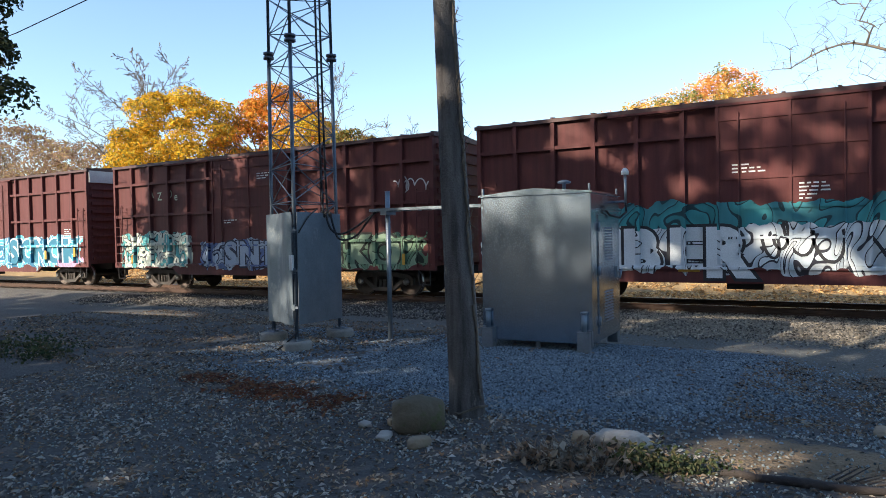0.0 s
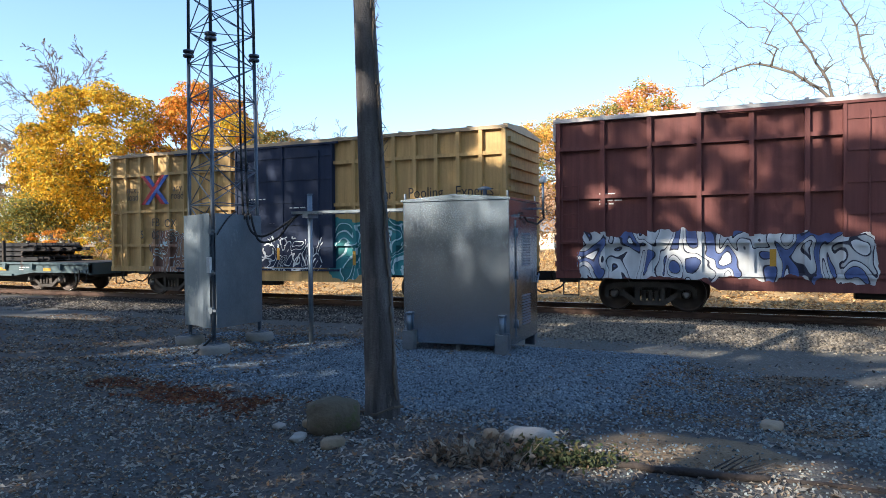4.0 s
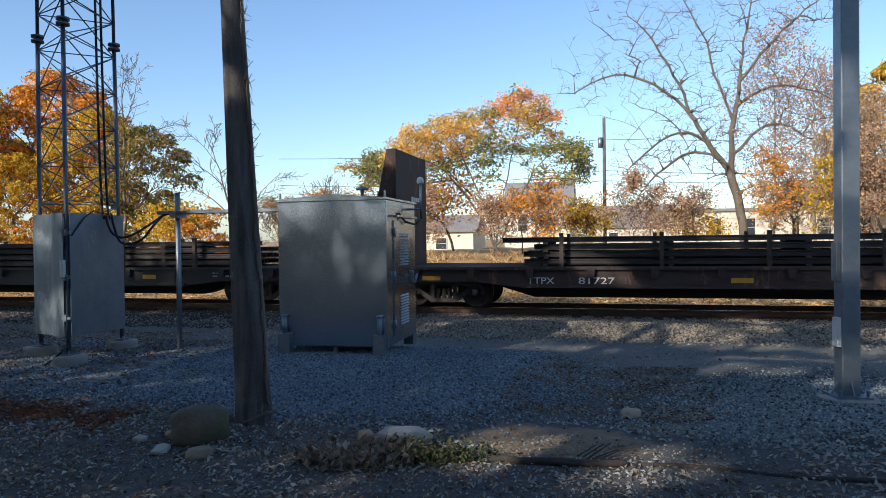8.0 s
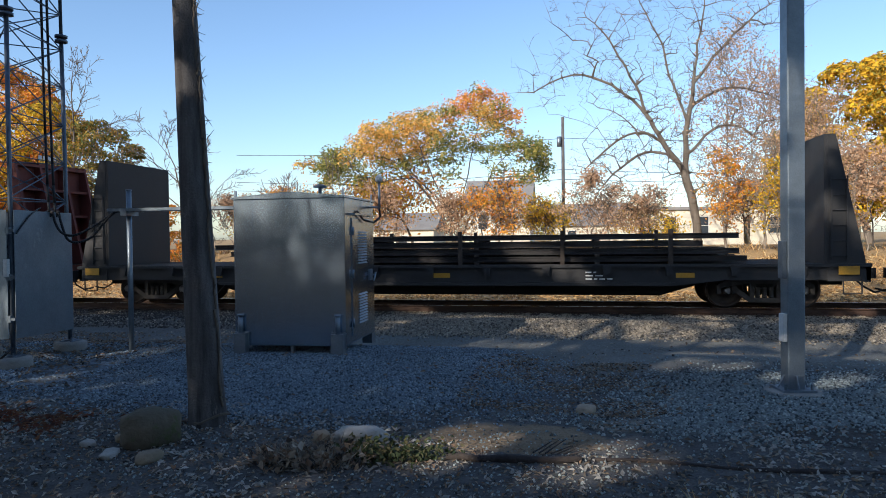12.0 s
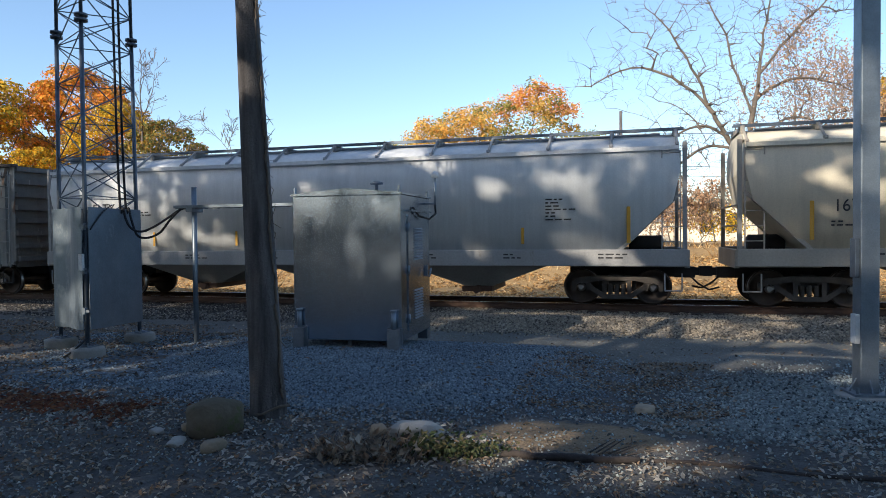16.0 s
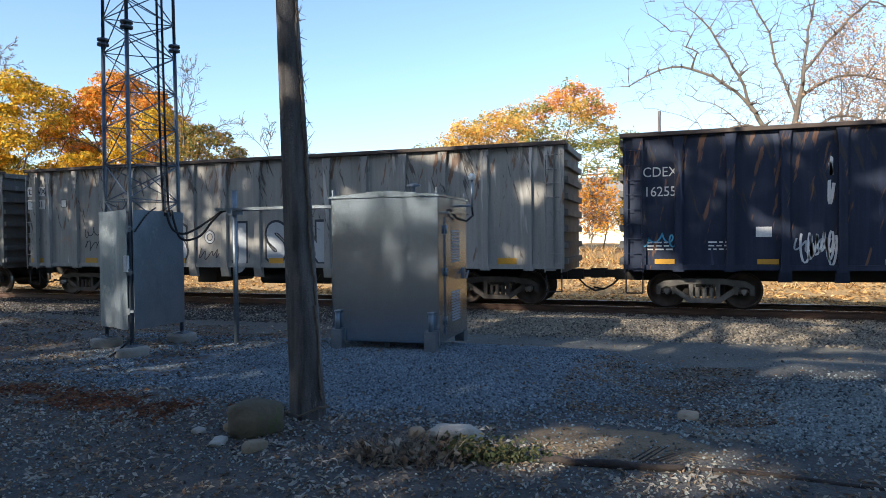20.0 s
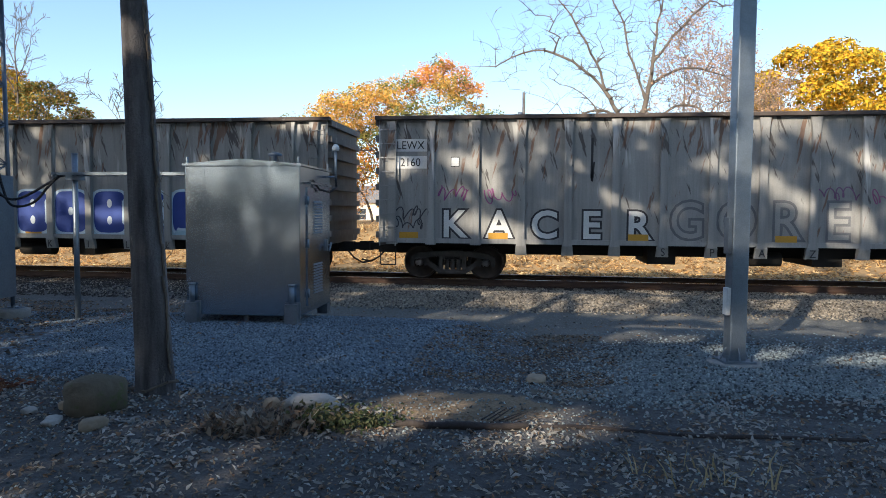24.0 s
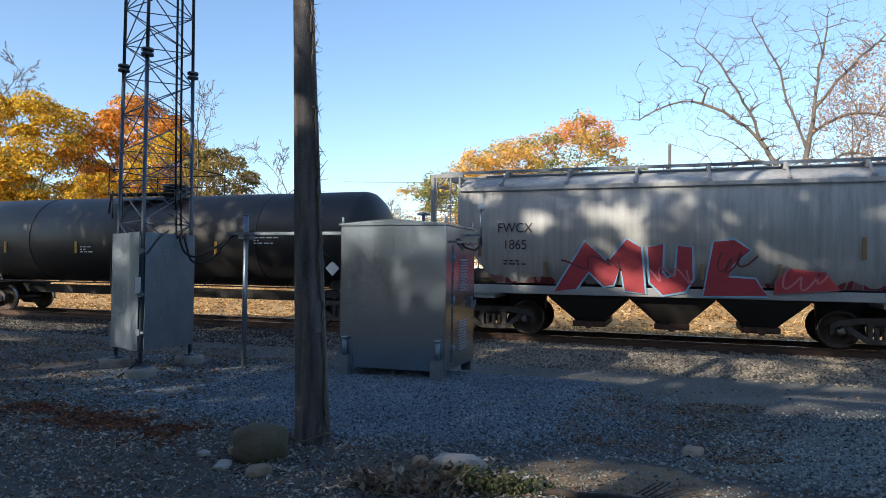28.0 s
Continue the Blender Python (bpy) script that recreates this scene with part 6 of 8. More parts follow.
def sprayed(car, outline, fill, line, rim=0.05, y=-1.634, name="sprayed_letter"):
    """A letter sprayed as one bold shape inside a rim of another colour."""
    wide = []
    for k, p in enumerate(outline):
        a, b = Vector(outline[k - 1]), Vector(outline[(k + 1) % len(outline)])
        out = Vector((b.y - a.y, a.x - b.x)).normalized()
        wide.append(Vector(p) + out * rim)
    for pts, col, dy in ((wide, line, 0.0), (outline, fill, 0.004)):
        bm = bmesh.new()
        prism(bm, [(p[0], p[1]) for p in pts], y - dy - 0.003, y - dy)
        part(name, bm, spray(col), car)


MAROON, RIM = (0.32, 0.025, 0.035), (0.22, 0.42, 0.56)
sprayed(H4, [(-2.85, 1.22), (-2.3, 1.3), (-1.98, 1.75), (-1.6, 1.38), (-1.38, 1.42), (-1.2, 1.9), (-1.1, 1.28), (-0.62, 1.22), (-0.72, 2.36), (-1.06, 2.56), (-1.52, 1.98), (-2.08, 2.5)], MAROON, RIM)
sprayed(H4, [(-0.5, 1.5), (-0.2, 1.2), (0.3, 1.3), (0.48, 1.6), (0.46, 2.36), (0.14, 2.4), (0.1, 1.72), (-0.1, 1.6), (-0.22, 1.75), (-0.2, 2.44), (-0.56, 2.36)], MAROON, RIM)
sprayed(H4, [(0.72, 1.2), (2.1, 1.24), (1.85, 1.62), (1.27, 1.66), (1.36, 1.95), (1.75, 2.3), (1.4, 2.54), (0.95, 2.5)], MAROON, RIM)
sprayed(H4, [(2.25, 1.3), (3.6, 1.42), (3.3, 1.78), (2.6, 1.86), (2.3, 1.6)], MAROON, (0.30, 0.10, 0.11), 0.03)
for k, (x, z, w) in enumerate(((-1.7, 1.95, 1.5), (0.0, 1.7, 0.8), (1.4, 2.0, 0.9), (2.9, 1.6, 0.8))):
    scribble(H4, x, z, w, 0.5, (0.46, 0.14, 0.16) if k % 2 else (0.12, 0.02, 0.03), 170 + k, y=-1.643, turns=3, thick=0.045)
for x0, x1, hd in ((-2.75, -3.35, 0.12), (0.95, 1.65, -0.12)):
    bm = bmesh.new()
    box(bm, min(x0, x1), max(x0, x1), -1.636, -1.633, 2.035, 2.065)
    prism(bm, [(x1, 2.05), (x1 + hd * 1.6, 2.13), (x1 + hd * 1.6, 2.10), (x1 + hd * 0.4, 2.05), (x1 + hd * 1.6, 2.0), (x1 + hd * 1.6, 1.97)], -1.640, -1.637)
    part("sprayed_arrow", bm, spray((0.04, 0.04, 0.045)), H3)
for k, (x, w) in enumerate(((-2.1, 1.15), (-0.8, 0.5), (0.35, 1.0))):
    scribble(H3, x, 2.06, w, 0.22, (0.03, 0.03, 0.04), 160 + k, y=-1.633, turns=5, thick=0.035)
scribble(H3, 2.6, 1.9, 0.9, 0.36, (0.02, 0.02, 0.025), 165, y=-1.632, turns=6, thick=0.09)
for car in (H3, H4):
    stencil_rows(car, -4.2, 1.98, -1.624, BLACK_PAINT, 2)
    reflectors(car, -1.622, 0.4, (-1.05, 1.78), (0.69, 1.78), (2.37, 1.78), (-3.1, 1.78), wide=0.08, mat=FADED)
    reflectors(car, -1.634, 0.5, (4.07, 2.35), (-4.85, 2.35), wide=0.09, mat=FADED)
bm = bmesh.new()
prism(bm, [(7.2, 1.5), (7.42, 1.72), (7.2, 1.94), (6.98, 1.72)], -1.33, -1.3)
part("hazard_diamond", bm, WHITE_PAINT, T2)
reflectors(T2, -1.50, 0.4, (-5.77, 2.3), (-2.5, 2.3), (3.2, 2.3), wide=0.1)
stencil_rows(T2, -2.3, 2.3, -1.5, WHITE_PAINT, 3)
stencil_rows(T2, 4.6, 2.6, -1.51, WHITE_PAINT, 3)


def advance(t):
    """Metres that the train has gone at t seconds."""
    return 14.02 * t + 1.54e-4 * t ** 3


def motions():
    times = [0, 1 / 30] + [k * 0.5 for k in range(1, 56)] + [28 - 1 / 30, 28]
    for car, mid, sets in CARS:
        walk(car, [(t, pose(mid + advance(t), TRACK_Y, 0)) for t in times])
        # the wheels turn while the car is near
        begin, end = (-46 - mid) / 14.05, (22 - mid) / 14.05
        first, last = max(0, math.ceil(begin * FPS)), min(28 * FPS, math.floor(end * FPS))
        if first >= last:
            continue
        frames = sorted({0, *range(first, last + 1), 28 * FPS})
        for wheel, ax in sets:
            rows = []
            for k in frames:
                s = advance(min(max(k, first), last) / FPS) - advance(first / FPS)
                rows.append((k / FPS, pose(ax, 0, 0.457, 0, math.degrees(s / 0.457) % 360, 0)))
            walk(wheel, rows)


# ---- the yard in front of the track ----
def equipment_cabinet():
    """An aluminium equipment shelter on short feet, its door to the side."""
    W, Dp, Z0, Z1 = 1.87, 1.72, 0.14, 2.5
    cab = thing("equipment_cabinet", pose(-4.02, 10.02, 0.02, 0, 0, 1.5), "bare aluminium equipment cabinet standing on crushed stone", "cabinet")
    x0, x1 = -W / 2, W / 2
    bm = bmesh.new()
    box(bm, x0, x1, 0, Dp, Z0, Z1)
    part("body", bm, ALU, cab, bevel=0.012)
    bm = bmesh.new()
    prism(bm, [(x0 - 0.03, Z1), (x1 + 0.03, Z1), (x1 + 0.03, Z1 + 0.03), (0, Z1 + 0.11), (x0 - 0.03, Z1 + 0.03)], -0.03, Dp + 0.03)
    part("roof", bm, ALU, cab)
    for x in (x0 + 0.31, 0.0, x1 - 0.3):
        bm = bmesh.new()
        box(bm, x - 0.02, x + 0.02, -0.006, 0.01, Z0 + 0.02, Z1 - 0.02)
        part("panel_seam", bm, ALU, cab)
    for x in (x0 + 0.12, x1 - 0.12):
        bm = bmesh.new()
        box(bm, x - 0.1, x + 0.1, -0.11, 0.03, 0.02, 0.34)
        box(bm, x - 0.12, x + 0.12, -0.02, 0.05, 0.10, 0.36)
        lg = part("foot_bracket", bm, GALV, cab, bevel=0.006)
        bm = bmesh.new()
        tube(bm, (x, -0.05, 0.3), (x, -0.05, 0.62), 0.042, n=14)
        tube(bm, (x, -0.05, 0.62), (x, -0.05, 0.65), 0.056, n=14)
        part("jack_post", bm, GALV, lg)
        bm = bmesh.new()
        tube(bm, (x, -0.05, -0.06), (x, -0.05, 0.1), 0.035, n=12)
        part("jack_foot", bm, GALV, lg)
        bm = bmesh.new()
        box(bm, x - 0.09, x + 0.09, Dp - 0.1, Dp + 0.1, -0.06, 0.3)
        part("rear_foot", bm, GALV, cab)
    bm = bmesh.new()
    box(bm, -0.03, 0.03, 0.1, 0.16, -0.05, Z0)
    part("middle_foot", bm, GALV, cab)
    # side door with louvres and handle
    bm = bmesh.new()
    box(bm, x1 - 0.005, x1 + 0.02, 0.34, 1.52, Z0 + 0.12, Z1 - 0.32)
    door = part("door", bm, ALU, cab, bevel=0.006)
    for lo, hi in ((1.42, 1.98), (0.42, 0.94)):
        n = int((hi - lo) / 0.045)
        for k in range(n):
            bm = bmesh.new()
            z = lo + (hi - lo) * k / n
            v = [(x1 + 0.02, z), (x1 + 0.02, z + 0.03), (x1 + 0.045, z + 0.005)]
            a = [bm.verts.new((x, 0.66, zz)) for x, zz in v]
            b = [bm.verts.new((x, 1.14, zz)) for x, zz in v]
            bm.faces.new(a), bm.faces.new(b[::-1])
            for i in range(3):
                bm.faces.new((a[i], b[i], b[(i + 1) % 3], a[(i + 1) % 3]))
            part("louvre", bm, GALV, door)
    for z in (0.4, 1.2, 1.9):
        bm = bmesh.new()
        tube(bm, (x1 + 0.025, 0.35, z), (x1 + 0.025, 0.35, z + 0.14), 0.02, n=8)
        part("hinge", bm, GALV, door)
    bm = bmesh.new()
    box(bm, x1 + 0.02, x1 + 0.05, 1.36, 1.44, 1.1, 1.3)
    tube(bm, (x1 + 0.04, 1.4, 1.2), (x1 + 0.11, 1.4, 1.2), 0.015, n=8)
    tube(bm, (x1 + 0.11, 1.42, 1.24), (x1 + 0.11, 1.3, 1.1), 0.016, n=8)
    part("handle", bm, GALV, door)
    bm = bmesh.new()
    box(bm, x1, x1 + 0.09, 0.3, 1.56, Z1 - 0.27, Z1 - 0.24)
    part("drip_edge", bm, ALU, cab)
    # roof vent, lifting eyes
    bm = bmesh.new()
    revolve_at(bm, (0.2, 0.95, Z1 + 0.08), [(0, 0.03), (0.15, 0.03), (0.152, 0.11), (0.18, 0.12), (0.21, 0.04), (0.212, 0.0)], "z", 16)
    part("roof_antenna", bm, STEEL_DARK, cab)
    for x, y in ((x0 + 0.03, 0.03), (x1 - 0.03, 0.03), (x1 - 0.03, Dp - 0.03)):
        bm = bmesh.new()
        box(bm, x - 0.012, x + 0.012, y - 0.025, y + 0.025, Z1, Z1 + 0.14)
        part("lifting_eye", bm, GALV, cab)
    # the small antenna on a bracket at the back corner
    bm = bmesh.new()
    tube(bm, (x1 + 0.18, Dp - 0.25, 2.35), (x1 + 0.18, Dp - 0.25, 2.86), 0.022, n=10)
    tube(bm, (x1, Dp - 0.25, 2.4), (x1 + 0.18, Dp - 0.25, 2.4), 0.018, n=8)
    mast = part("antenna_mast", bm, GALV, cab)
    bm = bmesh.new()
    revolve_at(bm, (x1 + 0.18, Dp - 0.25, 2.86), [(0, 0.06), (0.05, 0.066), (0.09, 0.05), (0.115, 0.02)], "z", 16)
    part("white_cap", bm, WHITE_PLASTIC, mast)
    bm = bmesh.new()
    pts = [(x1 + 0.18, Dp - 0.25, 2.4), (x1 + 0.2, Dp - 0.28, 2.22), (x1 + 0.14, Dp - 0.5, 2.12), (x1 + 0.06, Dp - 0.85, 2.16), (x1 + 0.02, Dp - 1.1, 2.3)]
    bent(bm, pts, 0.018)
    part("cable", bm, BLACK, cab)
    return cab


def lattice_tower():
    """A three-legged lattice mast with zinc sheets round its foot."""
    legs = [Vector((-7.85, 8.62, 0)), Vector((-9.05, 9.3, 0)), Vector((-8.12, 10.12, 0))]
    mid = sum(legs, Vector()) / 3
    tw = thing("lattice_tower", pose(0, 0, 0), "grey steel three-legged lattice tower on concrete piers", "tower")
    top = 13.0

    def at(k, z):
        return legs[k].lerp(mid, 0.012 * z) + Vector((0, 0, z))

    joints = [1.1, 1.9, 2.55, 3.2, 3.85, 4.5, 5.15, 5.75, 6.4, 7.05, 7.7, 8.35, 9.0, 9.65, 10.3, 11.0, 11.7, 12.4, 13.0]
    for k in range(3):
        bm = bmesh.new()
        for z0, z1 in ((0.14, 5.35), (5.35, top)):
            tube(bm, at(k, z0), at(k, z1), 0.033 if z0 < 5 else 0.028, n=12)
        for z in (0.16, 5.3, 5.38, 10.9):
            revolve_at(bm, at(k, z), [(-0.02, 0.1), (0.02, 0.1)], "z", 12)
        part("leg", bm, STEEL_DARK, tw)
        pier = thing("concrete_pier", pose(*legs[k]), "round concrete footing of the tower, sunk in the ground", "footing", "tower footings")
        bm = bmesh.new()
        revolve(bm, [(-0.3, 0.26), (0.10, 0.26), (0.14, 0.24), (0.15, 0.2)], 20, "z")
        part("block", bm, CONCRETE, pier)
        bm = bmesh.new()
        box(bm, -0.12, 0.12, -0.12, 0.12, 0.15, 0.165)
        for sx in (-0.08, 0.08):
            for sy in (-0.08, 0.08):
                tube(bm, (sx, sy, 0.15), (sx, sy, 0.22), 0.012, n=6)
        part("base_plate", bm, GALV, pier)
    for lo, hi in zip(joints, joints[1:]):
        for k in range(3):
            j = (k + 1) % 3
            for z0, z1, r in ((lo, hi, 0.010), (hi, lo, 0.010)):
                bm = bmesh.new()
                tube(bm, at(k, z0), at(j, z1), r, n=6)
                part("brace", bm, STEEL_DARK, tw)
            bm = bmesh.new()
            tube(bm, at(k, hi), at(j, hi), 0.009, n=6)
            part("girt", bm, STEEL_DARK, tw)
    # climbing rungs and the coax lines down one face
    for dx in (0.0, 0.11):
        bm = bmesh.new()
        p = at(0, 0).lerp(at(2, 0), 0.62 + dx)
        q = at(0, 13).lerp(at(2, 13), 0.62 + dx)
        pts = [q + Vector((0, 0, 0)), p.lerp(q, 0.4), Vector((p.x + 0.02, p.y, 2.52)), Vector((p.x + 0.09, p.y, 2.38)), Vector((p.x + 0.14, p.y, 2.18)), Vector((p.x + 0.22, p.y + 0.04, 2.02 - dx)), Vector((p.x + 0.36, p.y + 0.12, 1.97 - dx)), Vector((p.x + 0.52, p.y + 0.25, 2.06 - dx)), Vector((-7.34, 10.02, 2.24 - dx / 2)), Vector((-7.18, 10.1, 2.36)), Vector((-6.95, 10.12, 2.385))]
        bent(bm, flowing(pts), 0.02, 8)
        part("coax_line", bm, BLACK, tw)
    bm = bmesh.new()
    bent(bm, flowing([at(0, 2.0) + Vector((0.08, 0.02, 0)), at(0, 2.1).lerp(at(2, 2.1), 0.08) + Vector((0.09, 0, 0)), at(0, 2.3).lerp(at(2, 2.3), 0.25) + Vector((0.09, 0, 0)), at(0, 2.42).lerp(at(2, 2.42), 0.5)]), 0.012)
    part("ground_wire", bm, BLACK, tw)
    bm = bmesh.new()
    bent(bm, [at(0, 0.3) + Vector((0.06, -0.06, 0)), (-7.9, 8.4, 0.12), (-8.05, 8.35, 0.02)], 0.016)
    part("ground_cable", bm, BLACK, tw)
    # sheet steel guards
    for a, b, name in ((0, 2, "guard_sheet"), (0, 1, "guard_sheet"), (1, 2, "guard_sheet")):
        p, q = legs[a], legs[b]
        way = (q - p).normalized()
        out = Vector((way.y, -way.x, 0))
        if (p - mid).dot(out) < 0:
            out = -out
        bm = bmesh.new()
        n = 10
        rows = []
        for i in range(n + 1):
            s = i / n
            bulge = 0.05 + (0.035 * math.sin(s * math.pi * 2.5) if (a, b) == (0, 1) else 0.012 * math.sin(s * 9))
            base = p.lerp(q, s) + out * bulge
            rows.append([bm.verts.new(base + Vector((0, 0, z)) + out * t) for z, t in ((0.36 + 0.06 * (1 - s), 0), (0.36 + 0.06 * (1 - s), 0.006), (2.36, 0.006), (2.36, 0))])
        for r0, r1 in zip(rows, rows[1:]):
            for i in range(4):
                bm.faces.new((r0[i], r0[(i + 1) % 4], r1[(i + 1) % 4], r1[i]))
        bm.faces.new(rows[0]), bm.faces.new(rows[-1][::-1])
        part(name, bm, GALV_DULL, tw)
    for z in (0.72, 1.35, 2.05):
        bm = bmesh.new()
        c = at(0, z)
        box(bm, c.x - 0.06, c.x + 0.10, c.y - 0.06, c.y - 0.04, z - 0.02, z + 0.02)
        box(bm, c.x - 0.03, c.x + 0.03, c.y - 0.07, c.y + 0.02, z - 0.05, z + 0.05)
        part("clamp", bm, GALV, tw)
    bm = bmesh.new()
    c = at(0, 1.5)
    box(bm, c.x - 0.05, c.x + 0.02, c.y - 0.10, c.y - 0.05, 1.36, 1.62)
    part("tag_plate", bm, WHITE_PLASTIC, tw)
    return tw


def cable_bridge():
    br = thing("cable_bridge", pose(-6.95, 10.14, 0), "galvanised pipe post carrying a cable tray to the cabinet", "cable tray")
    bm = bmesh.new()
    tube(bm, (0, 0, -0.3), (0, 0, 2.72), 0.044, n=14)
    tube(bm, (0, 0, 2.72), (0, 0, 2.74), 0.05, n=14)
    part("post", bm, GALV, br)
    for y in (-0.12, 0.14):
        bm = bmesh.new()
        box(bm, -0.32, 2.1, y - 0.02, y + 0.02, 2.37, 2.42)
        part("tray_rail", bm, GALV, br)
    x = -0.28
    while x < 2.0:
        bm = bmesh.new()
        box(bm, x - 0.012, x + 0.012, -0.12, 0.14, 2.36, 2.375)
        part("tray_rung", bm, GALV, br)
        x += 0.23
    bm = bmesh.new()
    box(bm, -0.06, 0.06, -0.15, 0.17, 2.3, 2.37)
    part("bracket", bm, GALV, br)
    for y in (-0.05, 0.03):
        bm = bmesh.new()
        bent(bm, [(-0.3, y, 2.38), (0.6, y, 2.39), (1.4, y, 2.385), (2.08, y, 2.385)], 0.018)
        part("cable", bm, BLACK, br)
    return br


def wood_pole():
    po = thing("utility_pole", pose(-3.215, 6.16, 0), "weathered dark wooden utility pole with dried vine", "utility pole")
    bm = bmesh.new()
    n, rings = 22, []
    rnd = random.Random(3)
    ph = [rnd.uniform(0, 6) for _ in range(6)]
    for i in range(46):
        z = -0.4 + i * 0.25
        r = 0.182 - 0.0155 * max(z, 0) if z < 4.5 else 0.112 - 0.003 * (z - 4.5)
        if z < 0.3:
            r += 0.01
        ring = []
        for k in range(n):
            a = k * math.tau / n
            rr = r * (1 + 0.02 * math.sin(5 * a + ph[0] + z * 0.2) + 0.018 * math.sin(9 * a + ph[1]) + 0.01 * noise.noise((math.cos(a) * 3, math.sin(a) * 3, z * 0.9)))
            ring.append(bm.verts.new((rr * math.cos(a) - 0.042 * z, rr * math.sin(a), z)))
        rings.append(ring)
    for a, b in zip(rings, rings[1:]):
        for k in range(n):
            f = bm.faces.new((a[k], a[(k + 1) % n], b[(k + 1) % n], b[k]))
            f.smooth = True
    bm.faces.new(rings[0][::-1]), bm.faces.new(rings[-1])
    part("shaft", bm, POLEWOOD, po)
    bm = bmesh.new()
    z = 0.2
    x = 0.16
    while z < 7:
        r = 0.182 - 0.0155 * z if z < 4.5 else 0.112
        x = r - 0.042 * z + 0.012
        dz = rnd.uniform(0.1, 0.25)
        r2 = 0.182 - 0.0155 * (z + dz) if z + dz < 4.5 else 0.112
        x2 = r2 - 0.042 * (z + dz) + 0.012
        tube(bm, (x, -0.05 + rnd.uniform(-0.03, 0.03), z), (x2, -0.05 + rnd.uniform(-0.03, 0.03), z + dz), 0.013 if z < 3 else 0.009, n=6)
        for _ in range(5 if z > 1.8 else 1):
            e = Vector((x + rnd.uniform(0.01, 0.10), -0.05 + rnd.uniform(-0.12, 0.06), z + rnd.uniform(-0.12, 0.25)))
            tube(bm, (x, -0.05, z + rnd.uniform(0, dz)), e, 0.005, 0.002, n=4)
        z += dz
    part("dried_vine", bm, BARK, po)
    bm = bmesh.new()
    bent(bm, [(-0.19, -0.08, 0.05), (0.02, -0.21, 0.06), (0.18, -0.1, 0.13), (0.24, 0.0, 0.12)], 0.014, 6)
    bent(bm, [(-0.5, -0.1, 0.02), (-0.19, -0.08, 0.05)], 0.014, 6)
    part("root", bm, BARK, po)
    return po


def steel_post():
    sp = thing("steel_post", pose(2.98, 8.47, 0, 0, 0, 8), "galvanised square steel mast on a concrete footing", "post")
    bm = bmesh.new()
    box(bm, -0.1, 0.1, -0.1, 0.1, 0.04, 7.5)
    part("mast", bm, GALV, sp, bevel=0.014)
    bm = bmesh.new()
    box(bm, -0.19, 0.19, -0.19, 0.19, 0.02, 0.05)
    for sx in (-0.15, 0.15):
        for sy in (-0.15, 0.15):
            tube(bm, (sx, sy, 0.03), (sx, sy, 0.12), 0.016, n=6)
    for a, b in ((-1, 0), (1, 0), (0, -1), (0, 1)):
        tube(bm, (a * 0.1, b * 0.1, 0.2), (a * 0.17, b * 0.17, 0.05), 0.012, n=5)
    part("base_plate", bm, GALV, sp)
    bm = bmesh.new()
    revolve(bm, [(-0.3, 0.33), (0.0, 0.33), (0.025, 0.30)], 24, "z")
    part("footing", bm, CONCRETE, sp)
    bm = bmesh.new()
    box(bm, -0.15, -0.1, -0.09, 0.03, 0.6, 0.93)
    part("junction_box", bm, WHITE_PLASTIC, sp, bevel=0.008)
    bm = bmesh.new()
    box(bm, -0.15, -0.1, -0.08, 0.05, 1.34, 1.78)
    part("switch_box", bm, STEEL_DARK, sp, bevel=0.008)
    return sp


def rock(name, x, y, sx, sy, sz, mat, seed, label, sink=0.25):
    bm = bmesh.new()
    bmesh.ops.create_icosphere(bm, subdivisions=3, radius=1.0)
    for v in bm.verts:
        d = 1 + 0.28 * noise.noise(v.co * 1.3 + Vector((seed, 0, 0))) + 0.10 * noise.noise(v.co * 3.1 + Vector((0, seed, 0)))
        q = v.co * d
        q += Vector((noise.noise(v.co * 6 + Vector((seed, seed, 0))), noise.noise(v.co * 6 + Vector((0, seed, seed))), 0)) * 0.06
        q = Vector((math.copysign(abs(q.x) ** 0.75, q.x), math.copysign(abs(q.y) ** 0.75, q.y), math.copysign(abs(q.z) ** 0.7, q.z)))
        v.co = Vector((q.x * sx / 2, q.y * sy / 2, q.z * sz / 2 + sz * (0.5 - sink)))
    for f in bm.faces:
        f.smooth = True
    ob = part(name, bm, mat, None)
    ob.matrix_basis = pose(x, y, ground_z(x, y), 0, 0, seed * 37 % 360)
    return tagged(ob, label, "rock", "rocks by the pole")


equipment_cabinet()
lattice_tower()
cable_bridge()
wood_pole()
steel_post()
rock("boulder", -3.42, 5.5, 0.54, 0.42, 0.37, MOSSY, 1, "squat brown sandstone boulder beside the wooden pole", 0.15)
rock("stone", -3.12, 5.05, 0.24, 0.16, 0.12, ROCK, 2, "small pale stone lying on leaf litter")
rock("stone", -3.55, 5.12, 0.26, 0.14, 0.07, ROCK_PALE, 3, "small flat stone lying on leaf litter")
rock("stone", -3.72, 5.5, 0.13, 0.1, 0.09, ROCK, 4, "small pale stone lying on leaf litter")
rock("stone", -3.95, 5.35, 0.16, 0.12, 0.06, ROCK_PALE, 9, "small flat stone lying on leaf litter")
rock("slab_stone", -1.5, 5.85, 0.5, 0.26, 0.17, ROCK_PALE, 5, "pale grey slab of stone in weeds")
rock("stone", -1.86, 5.8, 0.15, 0.13, 0.12, ROCK, 6, "small tan stone beside the pale slab")
rock("flat_stone", 0.57, 7.58, 0.34, 0.22, 0.1, ROCK, 7, "flat stone lying on the gravel")


